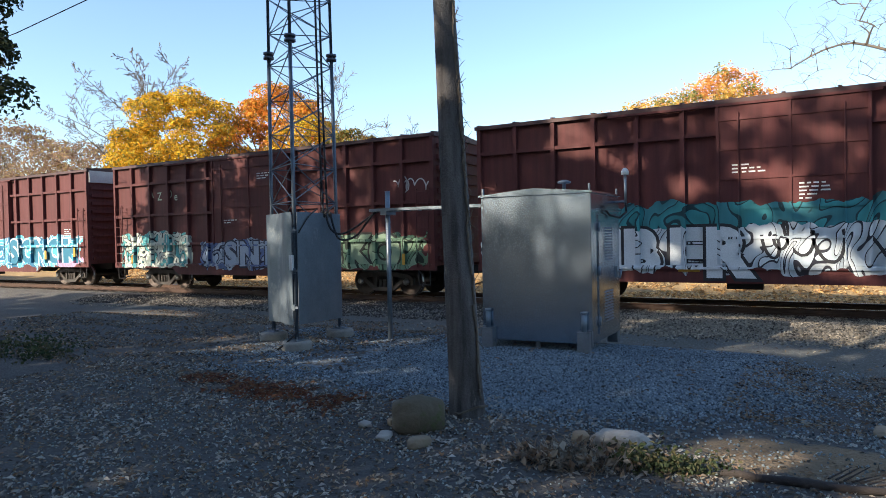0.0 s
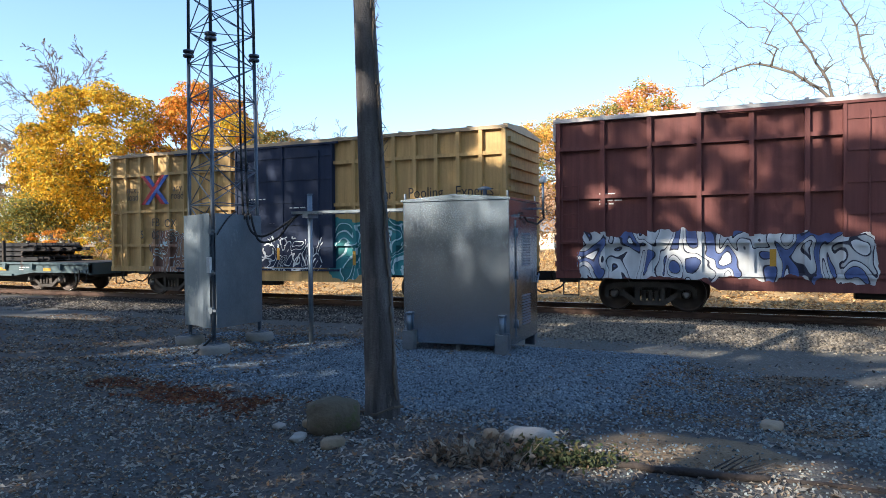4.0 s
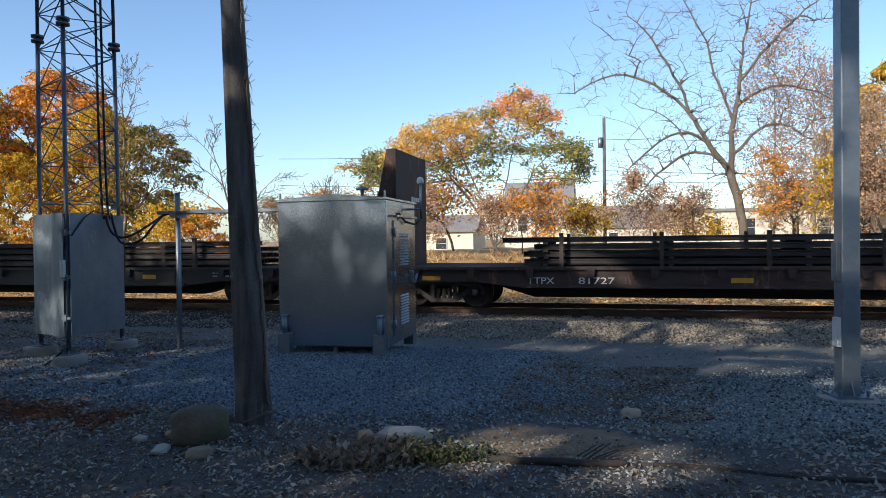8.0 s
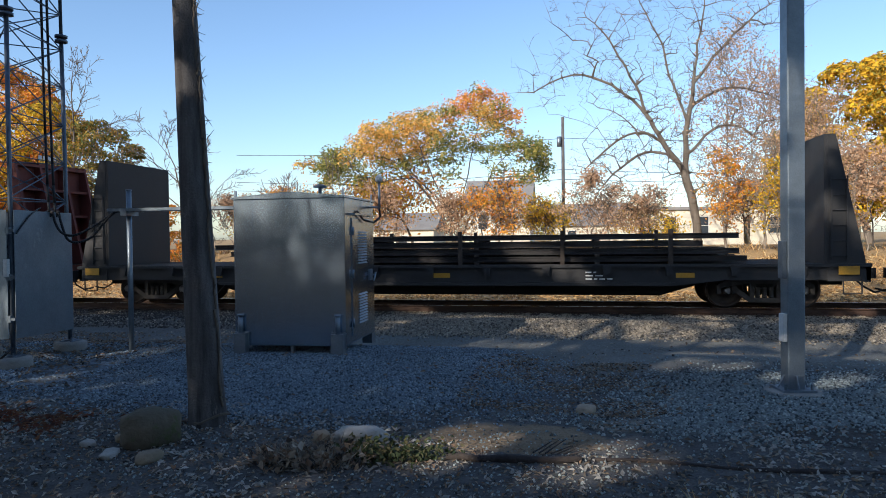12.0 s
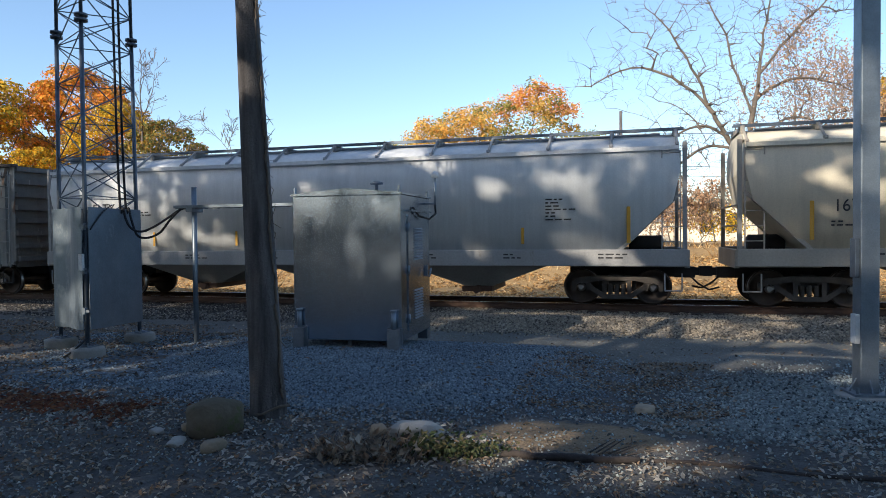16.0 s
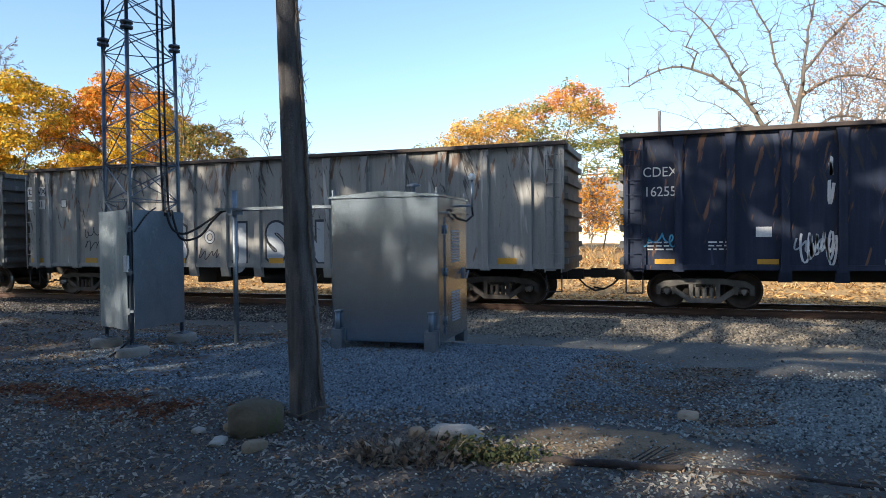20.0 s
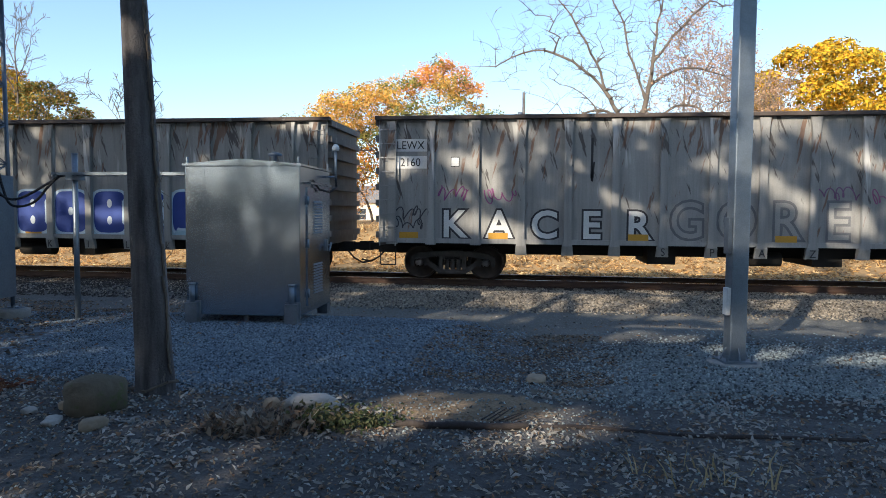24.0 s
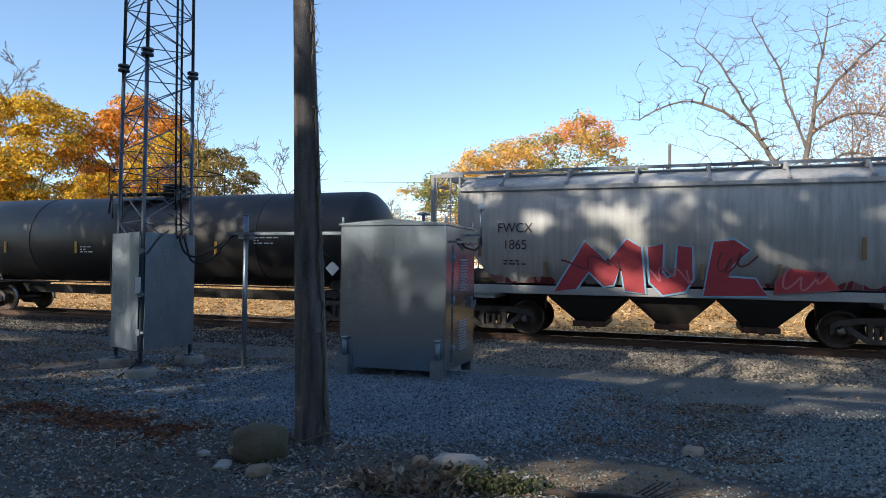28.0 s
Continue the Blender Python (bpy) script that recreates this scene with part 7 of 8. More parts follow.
# ---- trees ----
def grow(rnd, base, height, lean, spread, depth, trunk, droop=0.0, first=0.35):
    """Branches as (from, to, thick, thin, level), and the twig ends."""
    segs, tips = [], []

    limb = [0]

    def branch(p, way, length, r, level):
        if level == 1:
            limb[0] += 1
        steps = 3 if level < 2 else 2
        for i in range(steps):
            way = (way + Vector((rnd.gauss(0, 0.12), rnd.gauss(0, 0.12), rnd.gauss(0.03, 0.08) - droop * level * 0.02))).normalized()
            q = p + way * (length / steps)
            r2 = r * (0.86 if level else 0.9)
            segs.append((p.copy(), q.copy(), r, r2, level, limb[0] if level else 0))
            p, r = q, r2
            if level >= 1 and rnd.random() < 0.55 and level < depth:
                side = way.cross(Vector((rnd.gauss(0, 1), rnd.gauss(0, 1), rnd.gauss(0, 1)))).normalized()
                branch(p, (way * 0.55 + side * spread).normalized(), length * rnd.uniform(0.45, 0.65), r * 0.5, level + 1)
        if level >= depth:
            tips.append(p.copy())
            return
        n = rnd.choice((2, 2, 3)) if level else rnd.choice((3, 4))
        turn = rnd.uniform(0, math.tau)
        for k in range(n):
            a = turn + k * math.tau / n + rnd.uniform(-0.5, 0.5)
            side = way.orthogonal().normalized()
            side = (Matrix.Rotation(a, 3, way) @ side)
            branch(p, (way * rnd.uniform(0.6, 1.0) + side * spread * rnd.uniform(0.6, 1.1)).normalized(), length * rnd.uniform(0.6, 0.78), r * rnd.uniform(0.55, 0.72), level + 1)

    branch(Vector(base), Vector((lean[0], lean[1], 1)).normalized(), height * first, trunk, 0)
    return segs, tips


def sweep(rnd, height, trunk, limbs, reach, lean=(0, 0), low=0.16, rise=0.9, fall=0.5, fork=4):
    """A tree with one leading stem and long limbs that rise, arch over and fork into twigs."""
    segs, tips = [], []
    number = [0]

    def shoot(p, way, length, r, level, bend):
        steps = 9 if level == 1 else 6 if level == 2 else 4
        limb = number[0]
        for i in range(steps):
            way = (way + Vector((rnd.gauss(0, 0.12), rnd.gauss(0, 0.12), bend * (1.0 - 2.0 * i / steps) / steps + rnd.gauss(0, 0.05)))).normalized()
            q = p + way * length / steps
            r2 = max(0.006, r * (0.87 if level == 1 else 0.82))
            segs.append((p.copy(), q.copy(), r, r2, level + 1, limb))
            p, r = q, r2
            if level < fork and (i or level > 1) and rnd.random() < 0.85:
                for _ in range(2 if level > 1 and rnd.random() < 0.5 else 1):
                    side = way.cross(Vector((rnd.gauss(0, 1), rnd.gauss(0, 1), rnd.gauss(0, 0.6)))).normalized()
                    shoot(p, (way * 0.75 + side * rnd.uniform(0.5, 0.9)).normalized(), length * rnd.uniform(0.26, 0.46) * (1.15 - 0.5 * i / steps), r * 0.55, level + 1, bend * 0.6)
        tips.append(p.copy())

    p, r = Vector((0, 0, 0)), trunk
    n = 14
    for k in range(n):
        q = Vector((lean[0] * height * ((k + 1) / n) ** 1.3 + rnd.gauss(0, 0.07), lean[1] * height * (k + 1) / n + rnd.gauss(0, 0.07), height * (k + 1) / n))
        r2 = trunk * (1 - 0.93 * ((k + 1) / n) ** 0.8)
        segs.append((p.copy(), q.copy(), r, r2, 0, 0))
        p, r = q, r2
    turn = rnd.uniform(0, 6.3)
    for k in range(limbs):
        u = low + (0.95 - low) * (k / limbs) ** 1.1
        number[0] += 1
        a = turn + 2.4 * k + rnd.uniform(-0.4, 0.4)
        base = Vector((lean[0] * height * u ** 1.3, lean[1] * height * u, height * u))
        shoot(base, Vector((math.cos(a), math.sin(a), rise * rnd.uniform(0.7, 1.2))).normalized(), reach * (1.05 - 0.75 * u) * rnd.uniform(0.8, 1.15), trunk * (0.5 - 0.36 * u), 1, fall * rnd.uniform(0.6, 1.3))
    return segs, tips


def lumps(rnd, rx, low, top, count, balls=64):
    """Leaf places, and the way each leaf faces, on the upper sides of the many sprays that make up a full crown."""
    mid, rz = (low + top) / 2, (top - low) / 2
    made = []
    for k in range(balls):
        u = 1 - 2 * (k + 0.5) / balls
        a = 2.4 * k + rnd.uniform(-0.5, 0.5)
        w = math.sqrt(1 - u * u) * rnd.uniform(0.5, 0.98)
        r = rnd.uniform(0.15, 0.27)
        made.append((Vector((w * rx * math.cos(a), w * rx * math.sin(a), mid + u * rz * 0.9)), r * rx, r * rz * 0.62))
    places, outs = [], []
    for _ in range(count):
        c, rr, rh = rnd.choice(made)
        d = Vector((rnd.gauss(0, 1), rnd.gauss(0, 1), rnd.gauss(0.55, 0.8))).normalized()
        f = rnd.uniform(0.7, 1.08) + 0.25 * noise.noise(tuple(c + d * 3))
        places.append(c + Vector((d.x * rr * f, d.y * rr * f, d.z * rh * f)))
        outs.append(d)
    return places, outs


def leaves_mesh(name, places, mat, size, rnd, flat=0.0, squash=0.6, outs=None):
    """Small folded leaves; with outs, each one turns its face more or less that way."""
    vs, fs = [], []
    for k, p in enumerate(places):
        a = Vector((rnd.gauss(0, 1), rnd.gauss(0, 1), rnd.gauss(0, 1) * (1 - flat)))
        a.normalize()
        b = a.cross(Vector((rnd.gauss(0, 1), rnd.gauss(0, 1), rnd.gauss(0, 1)))).normalized()
        if outs:
            face = (outs[k] + Vector((rnd.gauss(0, 0.6), rnd.gauss(0, 0.6), rnd.gauss(0.3, 0.6)))).normalized()
            a = (a - face * a.dot(face)).normalized()
            b = face.cross(a)
        if flat:
            b = (b * (1 - flat) + Vector((-a.y, a.x, 0)) * flat).normalized()
        s = size * rnd.uniform(0.6, 1.3)
        c = a.cross(b) * s * 0.18
        n = len(vs)
        vs += [p - a * s * 0.5, p + b * s * 0.5 * squash + c, p + a * s * 0.5, p - b * s * 0.5 * squash + c]
        fs += [(n, n + 1, n + 2), (n, n + 2, n + 3)]
    me = bpy.data.meshes.new(name)
    me.from_pydata(vs, [], fs)
    me.materials.append(mat)
    return me


# leaves behind the yard left out to place sun patches: ground middle and reach
SUN_GAPS = [(0.05, 5.75, 1.0, 0.3), (-1.9, 12.7, 1.2, 0.2), (-0.7, 12.5, 0.9, 0.1), (1.0, 14.5, 1.8, 0.8), (-2.6, 14.4, 1.5, 0.4), (-1.4, 16.0, 1.6, 0.6), (2.3, 13.2, 0.9, 0.1), (2.8, 11.6, 0.9, 0.15), (5.3, 12.8, 1.6, 0.3), (5.4, 11.3, 1.6, 0.2), (4.0, 9.1, 1.1, 0.15), (2.2, 10.1, 0.5, 0.0), (-17.5, 12.2, 2.2, 0.4), (-18, 15.2, 2.5, 0.6), (-9.2, 8.6, 1.2, 0.25), (-5.9, 7.9, 0.7, 0.0), (-7.4, 10.1, 1.0, 0.25), (7.5, 14.5, 2.0, 0.7), (-5.6, 13.6, 1.2, 0.4)]


def in_sun_gap(p):
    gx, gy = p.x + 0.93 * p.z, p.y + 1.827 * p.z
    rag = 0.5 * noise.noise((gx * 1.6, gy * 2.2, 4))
    if any(((gx - x) / (rx + 0.3)) ** 2 + ((gy - y) / (ry + 0.55)) ** 2 < 1 + rag for x, y, rx, ry in SUN_GAPS):
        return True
    # ragged gaps elsewhere, kept few where the train should stay dark
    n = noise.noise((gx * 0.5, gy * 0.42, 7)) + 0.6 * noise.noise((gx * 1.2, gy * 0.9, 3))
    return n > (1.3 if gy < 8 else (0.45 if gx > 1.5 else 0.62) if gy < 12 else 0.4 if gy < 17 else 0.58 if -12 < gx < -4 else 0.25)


def tree(name, x, y, height, label, leaf=None, count=0, size=0.25, seed=1, lean=(0, 0), spread=0.75, depth=4, trunk=0.2, bark=None, scatter=0.9, first=0.3, width=1.0, thin=None, bottom=0.0, clump=26, thick=0.016, gaps=False, dome=None, limbs=0, reach=0, low=0.16, fall=0.5, rise=0.9, fork=4, balls=64):
    rnd = random.Random(seed)
    z0 = ground_z(x, y) - 0.1
    if limbs:
        segs, tips = sweep(rnd, height, trunk, limbs, reach, lean, low, rise, fall, fork)
        k = 1.0
    else:
        segs, tips = grow(rnd, (0, 0, 0), height, lean, spread, depth, trunk, first=first)
        k = height / max(p.z for p in tips)
    th = thing(name, pose(x, y, z0), label, "tree")
    meshes = {}
    for a, b, r, r2, level, limb in segs:
        if limb not in meshes:
            meshes[limb] = bmesh.new()
        bm = meshes[limb]
        a, b = Vector((a.x * width, a.y * width, a.z)) * k, Vector((b.x * width, b.y * width, b.z)) * k
        tube(bm, a, b, max(r, thick), max(r2, thick * 0.8), n=10 if level == 0 else 6 if level < 3 else 4, caps=False)
    for limb, bm in meshes.items():
        part("limb" if limb else "trunk", bm, bark or BARK, th, flip=False)
    if leaf and dome:
        places, outs = lumps(rnd, dome[0], dome[1], dome[2], count, balls)
        share("crown", leaves_mesh("crown", places, leaf, size, rnd, outs=outs), th)
    elif leaf:
        tips = [Vector((p.x * width, p.y * width, p.z)) * k for p in tips]
        mids = [Vector((b.x * width, b.y * width, b.z)) * k for a, b, r, r2, level, limb in segs if level >= 2]
        pool = tips + mids
        clumps = [rnd.choice(pool) for _ in range(max(40, count // clump))]
        places = []
        for _ in range(count):
            c = rnd.choice(clumps)
            p = c + Vector((rnd.gauss(0, scatter), rnd.gauss(0, scatter), rnd.gauss(0, scatter * 0.6)))
            if p.z > bottom and (not thin or p.z < thin[0] or rnd.random() < thin[1]) and not (gaps and in_sun_gap(p + Vector((x, y, z0)))):
                places.append(p)
        me = leaves_mesh("crown", places, leaf, size, rnd)
        share("crown", me, th)
    return th


def branching(rnd, stems, targets, twig=0.012, power=0.45, arch=0.12):
    """Stems first, then each target is joined to the nearest wood: (from, to, thick, thin, limb) for every piece."""
    spots, parent, limb = [], [], []
    table = np.zeros((60000, 3))

    def put(p, up, which):
        table[len(spots)] = tuple(p)
        spots.append(Vector(p))
        parent.append(up)
        limb.append(which)
        return len(spots) - 1

    def nearest(p, low):
        d = table[:len(spots)] - np.array(tuple(p))
        cost = np.sqrt((d * d).sum(1)) + low * np.maximum(0, d[:, 2])
        return int(cost.argmin())

    number = 0
    for stem in stems:
        line = flowing(stem, 4)
        last = nearest(line[0], 0) if spots else put(line[0], -1, 0)
        for p in line[1:]:
            last = put(p + Vector((rnd.gauss(0, 0.04), rnd.gauss(0, 0.04), 0)), last, number)
        number += 1
    for p in targets:
        k = nearest(p, 0.7)
        a = spots[k]
        far = (p - a).length
        if far < 0.2:
            continue
        which = limb[k]
        if which == 0:
            which, number = number, number + 1
        n = max(2, int(far / 0.45))
        bow = (a + p) / 2 + Vector((rnd.gauss(0, 0.05), rnd.gauss(0, 0.05), arch + rnd.gauss(0, 0.05))) * far
        for j in range(1, n + 1):
            v = j / n
            k = put(a * (1 - v) ** 2 + bow * 2 * v * (1 - v) + p * v * v, k, which)
    weight = [0] * len(spots)
    for k in range(len(spots) - 1, 0, -1):
        weight[k] = max(1, weight[k])
        weight[parent[k]] += weight[k]
    weight[0] = max(1, weight[0])
    return [(spots[parent[k]], spots[k], twig * weight[parent[k]] ** power, twig * weight[k] ** power, limb[k]) for k in range(1, len(spots))]


def wood(th, segs, bark):
    meshes = {}
    for a, b, r, r2, which in segs:
        if which not in meshes:
            meshes[which] = bmesh.new()
        bm = meshes[which]
        tube(bm, a, b, r, r2, n=9 if r > 0.07 else 5 if r > 0.025 else 4, caps=False)
    for which, bm in meshes.items():
        part("limb" if which else "trunk", bm, bark, th, flip=False)


def big_bare_tree():
    """One old leafless tree: a leading stem, a heavy one that leans away, and limbs that arch over and droop."""
    rnd = random.Random(109)
    x, y = 7.8, 42.0
    th = thing("bare_tree", pose(x, y, ground_z(x, y) - 0.1), "large leafless tree with long arching limbs", "tree")
    stems = [
        [(0, 0, 0), (-0.2, 0, 2.2), (-0.7, 0.1, 4.6), (-0.6, 0.2, 7), (-0.2, 0.3, 10), (0.2, 0.4, 13), (0.6, 0.4, 15.6)],
        [(-0.7, 0.1, 4.6), (-2.1, -0.3, 6.5), (-3.0, -0.5, 8.2), (-3.9, -0.6, 10.4), (-5.2, -0.8, 12.6), (-6.6, -1, 14.2)],
        [(-2.1, -0.3, 6.5), (-3.3, -0.8, 7.0), (-4.7, -1.2, 6.5), (-6.6, -1.4, 4.9)],
        [(-3.0, -0.5, 8.2), (-5, -0.2, 10.0), (-7.3, 0, 10.8), (-9.7, 0.3, 9.9)],
        [(-1.5, 0, 5.7), (-3, 1, 6.0), (-4.8, 1.6, 4.8), (-5.8, 1.8, 3.6)],
        [(-0.6, 0.2, 7.8), (-1.5, 0.4, 10.5), (-2.2, 0.5, 13), (-3.4, 0.6, 15.4)],
        [(-0.4, 0.3, 8.6), (1.4, 0, 9.5), (3.2, -0.3, 9.2), (4.9, -0.5, 8.2)],
        [(-0.1, 0.3, 10), (1.4, 0.5, 12), (3, 0.6, 13.6), (4.3, 0.7, 14.6)],
        [(-0.6, 0.1, 5.6), (0.9, 0.5, 7.2), (2.4, 0.8, 7.4), (3.4, 0.8, 6.6)],
    ]
    stems = [[Vector(p) for p in stem] for stem in stems]
    targets = []
    for stem in stems:
        line = flowing(stem, 6)
        for p in line[8 if stem is stems[0] else 2:]:
            for _ in range(18):
                targets.append(p + Vector((rnd.gauss(0, 1.05), rnd.gauss(0, 0.9), rnd.gauss(0.1, 0.9))))
    rnd.shuffle(targets)
    targets = [p for p in targets if p.z > 3.2]
    for p in list(targets[::2]):
        targets.append(p + Vector((rnd.gauss(-0.1, 0.45), rnd.gauss(0, 0.4), rnd.gauss(0, 0.4))))
    wood(th, branching(rnd, stems, targets, 0.0068, 0.465), BARK)


def layered_tree():
    """A spreading tree of many stems, its leaves in flat layers: green at the fringe, gold within, red-orange at the crest."""
    rnd = random.Random(5)
    x, y = -7.1, 44.0
    th = thing("maple_tree", pose(x, y, ground_z(x, y) - 0.1), "spreading tree with orange and green leaves in layers", "tree")
    crest = [(-10.2, 6.8), (-8.2, 8.0), (-5.9, 9.2), (-2.9, 9.7), (-0.6, 10.2), (1.6, 11.2), (3.4, 10.4), (4.6, 8.6), (6.0, 7.2)]

    def top_at(px):
        for (a, za), (b, zb) in zip(crest, crest[1:]):
            if a <= px <= b:
                return za + (zb - za) * (px - a) / (b - a)
        return 6.0

    pads = []
    while len(pads) < 250:
        px = rnd.uniform(-10, 5.9)
        py = rnd.gauss(0, 2.3)
        pz = top_at(px) - 0.3 - abs(rnd.gauss(0, 2.2)) - 0.06 * py * py
        if pz > 4.1 + 0.10 * abs(px + 2):
            pads.append(Vector((px, py, pz)))
    stems = [[Vector(p) for p in stem] for stem in (
        [(0, 0, 0), (0.1, 0, 1.6), (0.4, 0.1, 3.6), (0.9, 0.2, 6.0), (1.5, 0.2, 8.6)],
        [(0, 0, 0.4), (-0.9, 0.2, 2.2), (-2.6, 0.3, 4.6), (-4.6, 0.4, 6.4), (-7.4, 0.5, 6.9)],
        [(0.1, 0, 0.6), (0.9, -0.3, 2.4), (2.0, -0.4, 4.4), (3.2, -0.5, 6.2), (4.6, -0.5, 6.9)],
        [(0, 0, 1.0), (-0.5, -0.4, 2.8), (-1.4, -0.8, 5.0), (-2.4, -1.0, 7.4)],
        [(-0.4, 0.2, 1.2), (-1.0, 0.9, 3.2), (-3.2, 1.4, 5.4), (-5.0, 1.6, 7.6)])]
    wood(th, branching(rnd, stems, sorted(pads, key=lambda p: p.z), 0.016, 0.40, 0.05), BARK)
    kinds = {"gold": (LEAF_GOLD, [], []), "red": (LEAF_SCARLET, [], []), "green": (LEAF_OLIVE, [], [])}
    for c in pads:
        v = noise.noise(tuple(c * 0.35))
        if c.x < -7.2 + 2.0 * v or c.x > 4.4 + v or top_at(c.x) - c.z > 2.6 + 1.5 * v:
            kind = "green" if v > -0.35 else "gold"
        elif c.x > -1.2 and top_at(c.x) - c.z < 1.5 and v > -0.3:
            kind = "red"
        else:
            kind = "gold" if v > -0.28 else "green"
        w = rnd.uniform(0.4, 0.9)
        for _ in range(int(140 * w)):
            a, d = rnd.uniform(0, math.tau), math.sqrt(rnd.random())
            drop = -0.22 * d * d
            kinds[kind][1].append(c + Vector((w * d * math.cos(a), w * d * math.sin(a), drop + rnd.gauss(0, 0.2))))
            kinds[kind][2].append(Vector((0.4 * math.cos(a), 0.4 * math.sin(a) - 0.3, 0.8)))
    for mat, places, outs in kinds.values():
        share("crown", leaves_mesh("crown", places, mat, 0.23, rnd, outs=outs, squash=0.5), th)


# behind the track, left to right
tree("tree", -140, 72, 23, "distant russet tree thinning for autumn", LEAF_RUSSET, 14000, 0.55, 11, trunk=0.4, spread=0.9, first=0.2, dome=(15, 2, 25))
tree("tree", -116, 72, 17, "distant russet tree thinning for autumn", LEAF_RUSSET, 10000, 0.5, 12, trunk=0.35, spread=0.9, first=0.2, dome=(11, 1, 19))
tree("tree", -168, 76, 24, "distant russet tree thinning for autumn", LEAF_RUSSET, 12000, 0.55, 13, trunk=0.4, spread=0.9, first=0.2, dome=(15, 2, 26))
tree("tree", -92, 74, 12, "distant yellow-green tree above the train", LEAF_GREEN, 6000, 0.5, 15, trunk=0.3, spread=0.9, first=0.2, dome=(9, 1, 13))
tree("bare_tree", -84, 60, 24, "tall leafless tree with arching limbs against the sky", seed=14, trunk=0.4, limbs=11, reach=17, low=0.25, fall=0.3, rise=0.9, lean=(0.12, 0), thick=0.03)
tree("maple_tree", -51, 41, 13.5, "maple tree in full yellow autumn leaf", LEAF_YELLOW, 30000, 0.29, 96, trunk=0.26, spread=0.8, first=0.2, dome=(6.4, 2.5, 14.6))
tree("maple_tree", -58.5, 43, 11, "maple tree in full yellow autumn leaf", LEAF_YELLOW, 15000, 0.29, 59, trunk=0.26, spread=0.8, first=0.2, dome=(4.4, 1.5, 11.6))
tree("maple_tree", -45.0, 47, 14, "maple tree with orange autumn leaves", LEAF_ORANGE, 25000, 0.29, 70, trunk=0.26, spread=0.8, first=0.2, dome=(5.8, 3, 15.3))
tree("maple_tree", -37.8, 43, 10, "yellow-leaved young maple tree", LEAF_YELLOW, 13000, 0.25, 28, trunk=0.2, spread=0.75, first=0.2, dome=(4.0, 2.2, 11.2), balls=44)
tree("maple_tree", -41, 39, 7.0, "low yellow maple at the wood's edge", LEAF_YELLOW, 9000, 0.2, 30, trunk=0.14, spread=0.9, first=0.12, dome=(3.3, 0.6, 7.6), balls=36)
tree("maple_tree", -33.5, 40, 5.8, "low golden maple at the wood's edge", LEAF_YELLOW, 7000, 0.18, 31, trunk=0.14, spread=0.95, first=0.12, dome=(3.0, 0.5, 6.2), balls=32)
tree("tree", -55, 37, 5.0, "low green and yellow bush tree", LEAF_GREEN, 5000, 0.24, 32, trunk=0.14, scatter=0.8, spread=0.95, first=0.12)
tree("tree", -29.6, 38, 7.4, "small tree with dark green and rusty leaves", LEAF_RUSTGREEN, 10000, 0.21, 19, trunk=0.16, spread=0.85, first=0.2, dome=(3.3, 2.2, 8.6), balls=46)
tree("maple_tree", -25.5, 37, 3.6, "low yellow bush by the track", LEAF_YELLOW, 3500, 0.2, 33, trunk=0.07, scatter=0.5, spread=0.95, first=0.15)
tree("bare_tree", -29.8, 36.5, 12.8, "slender grey leafless tree", seed=20, trunk=0.14, limbs=9, reach=6.5, low=0.4, fall=0.1, rise=1.3, thick=0.014, fork=3)
tree("bare_tree", -20.5, 35, 8.0, "leaning grey leafless tree", seed=21, trunk=0.11, limbs=8, reach=5.5, low=0.3, fall=0.1, rise=1.0, lean=(-0.3, 0), thick=0.014, fork=3)
layered_tree()
big_bare_tree()
tree("bare_tree", -14, 40, 6.6, "small leafless grey sapling", seed=22, depth=4, trunk=0.06, spread=0.3)
tree("bare_tree", -16.5, 39, 5.2, "small leafless grey sapling", seed=34, depth=4, trunk=0.05, spread=0.4)
tree("maple_tree", -10.5, 46, 6.2, "low orange-leaved maple among brush", LEAF_ORANGE, 3500, 0.24, 35, trunk=0.1, scatter=0.8, spread=0.9, first=0.15)
for k, (x, y, hgt, n) in enumerate(((9.6, 43, 13.2, 4200), (11.2, 41, 11.0, 3600), (12.8, 42.5, 9.6, 3000), (14.3, 41.5, 8.4, 2600))):
    tree("tree", x, y, hgt, "thin tree with sparse brown leaves", LEAF_BROWN, n, 0.15, 25 + 3 * k, trunk=0.09, scatter=0.5, limbs=16, reach=5.0, low=0.12, fall=0.05, rise=1.7, bark=BARK_PALE, thick=0.011, fork=3)

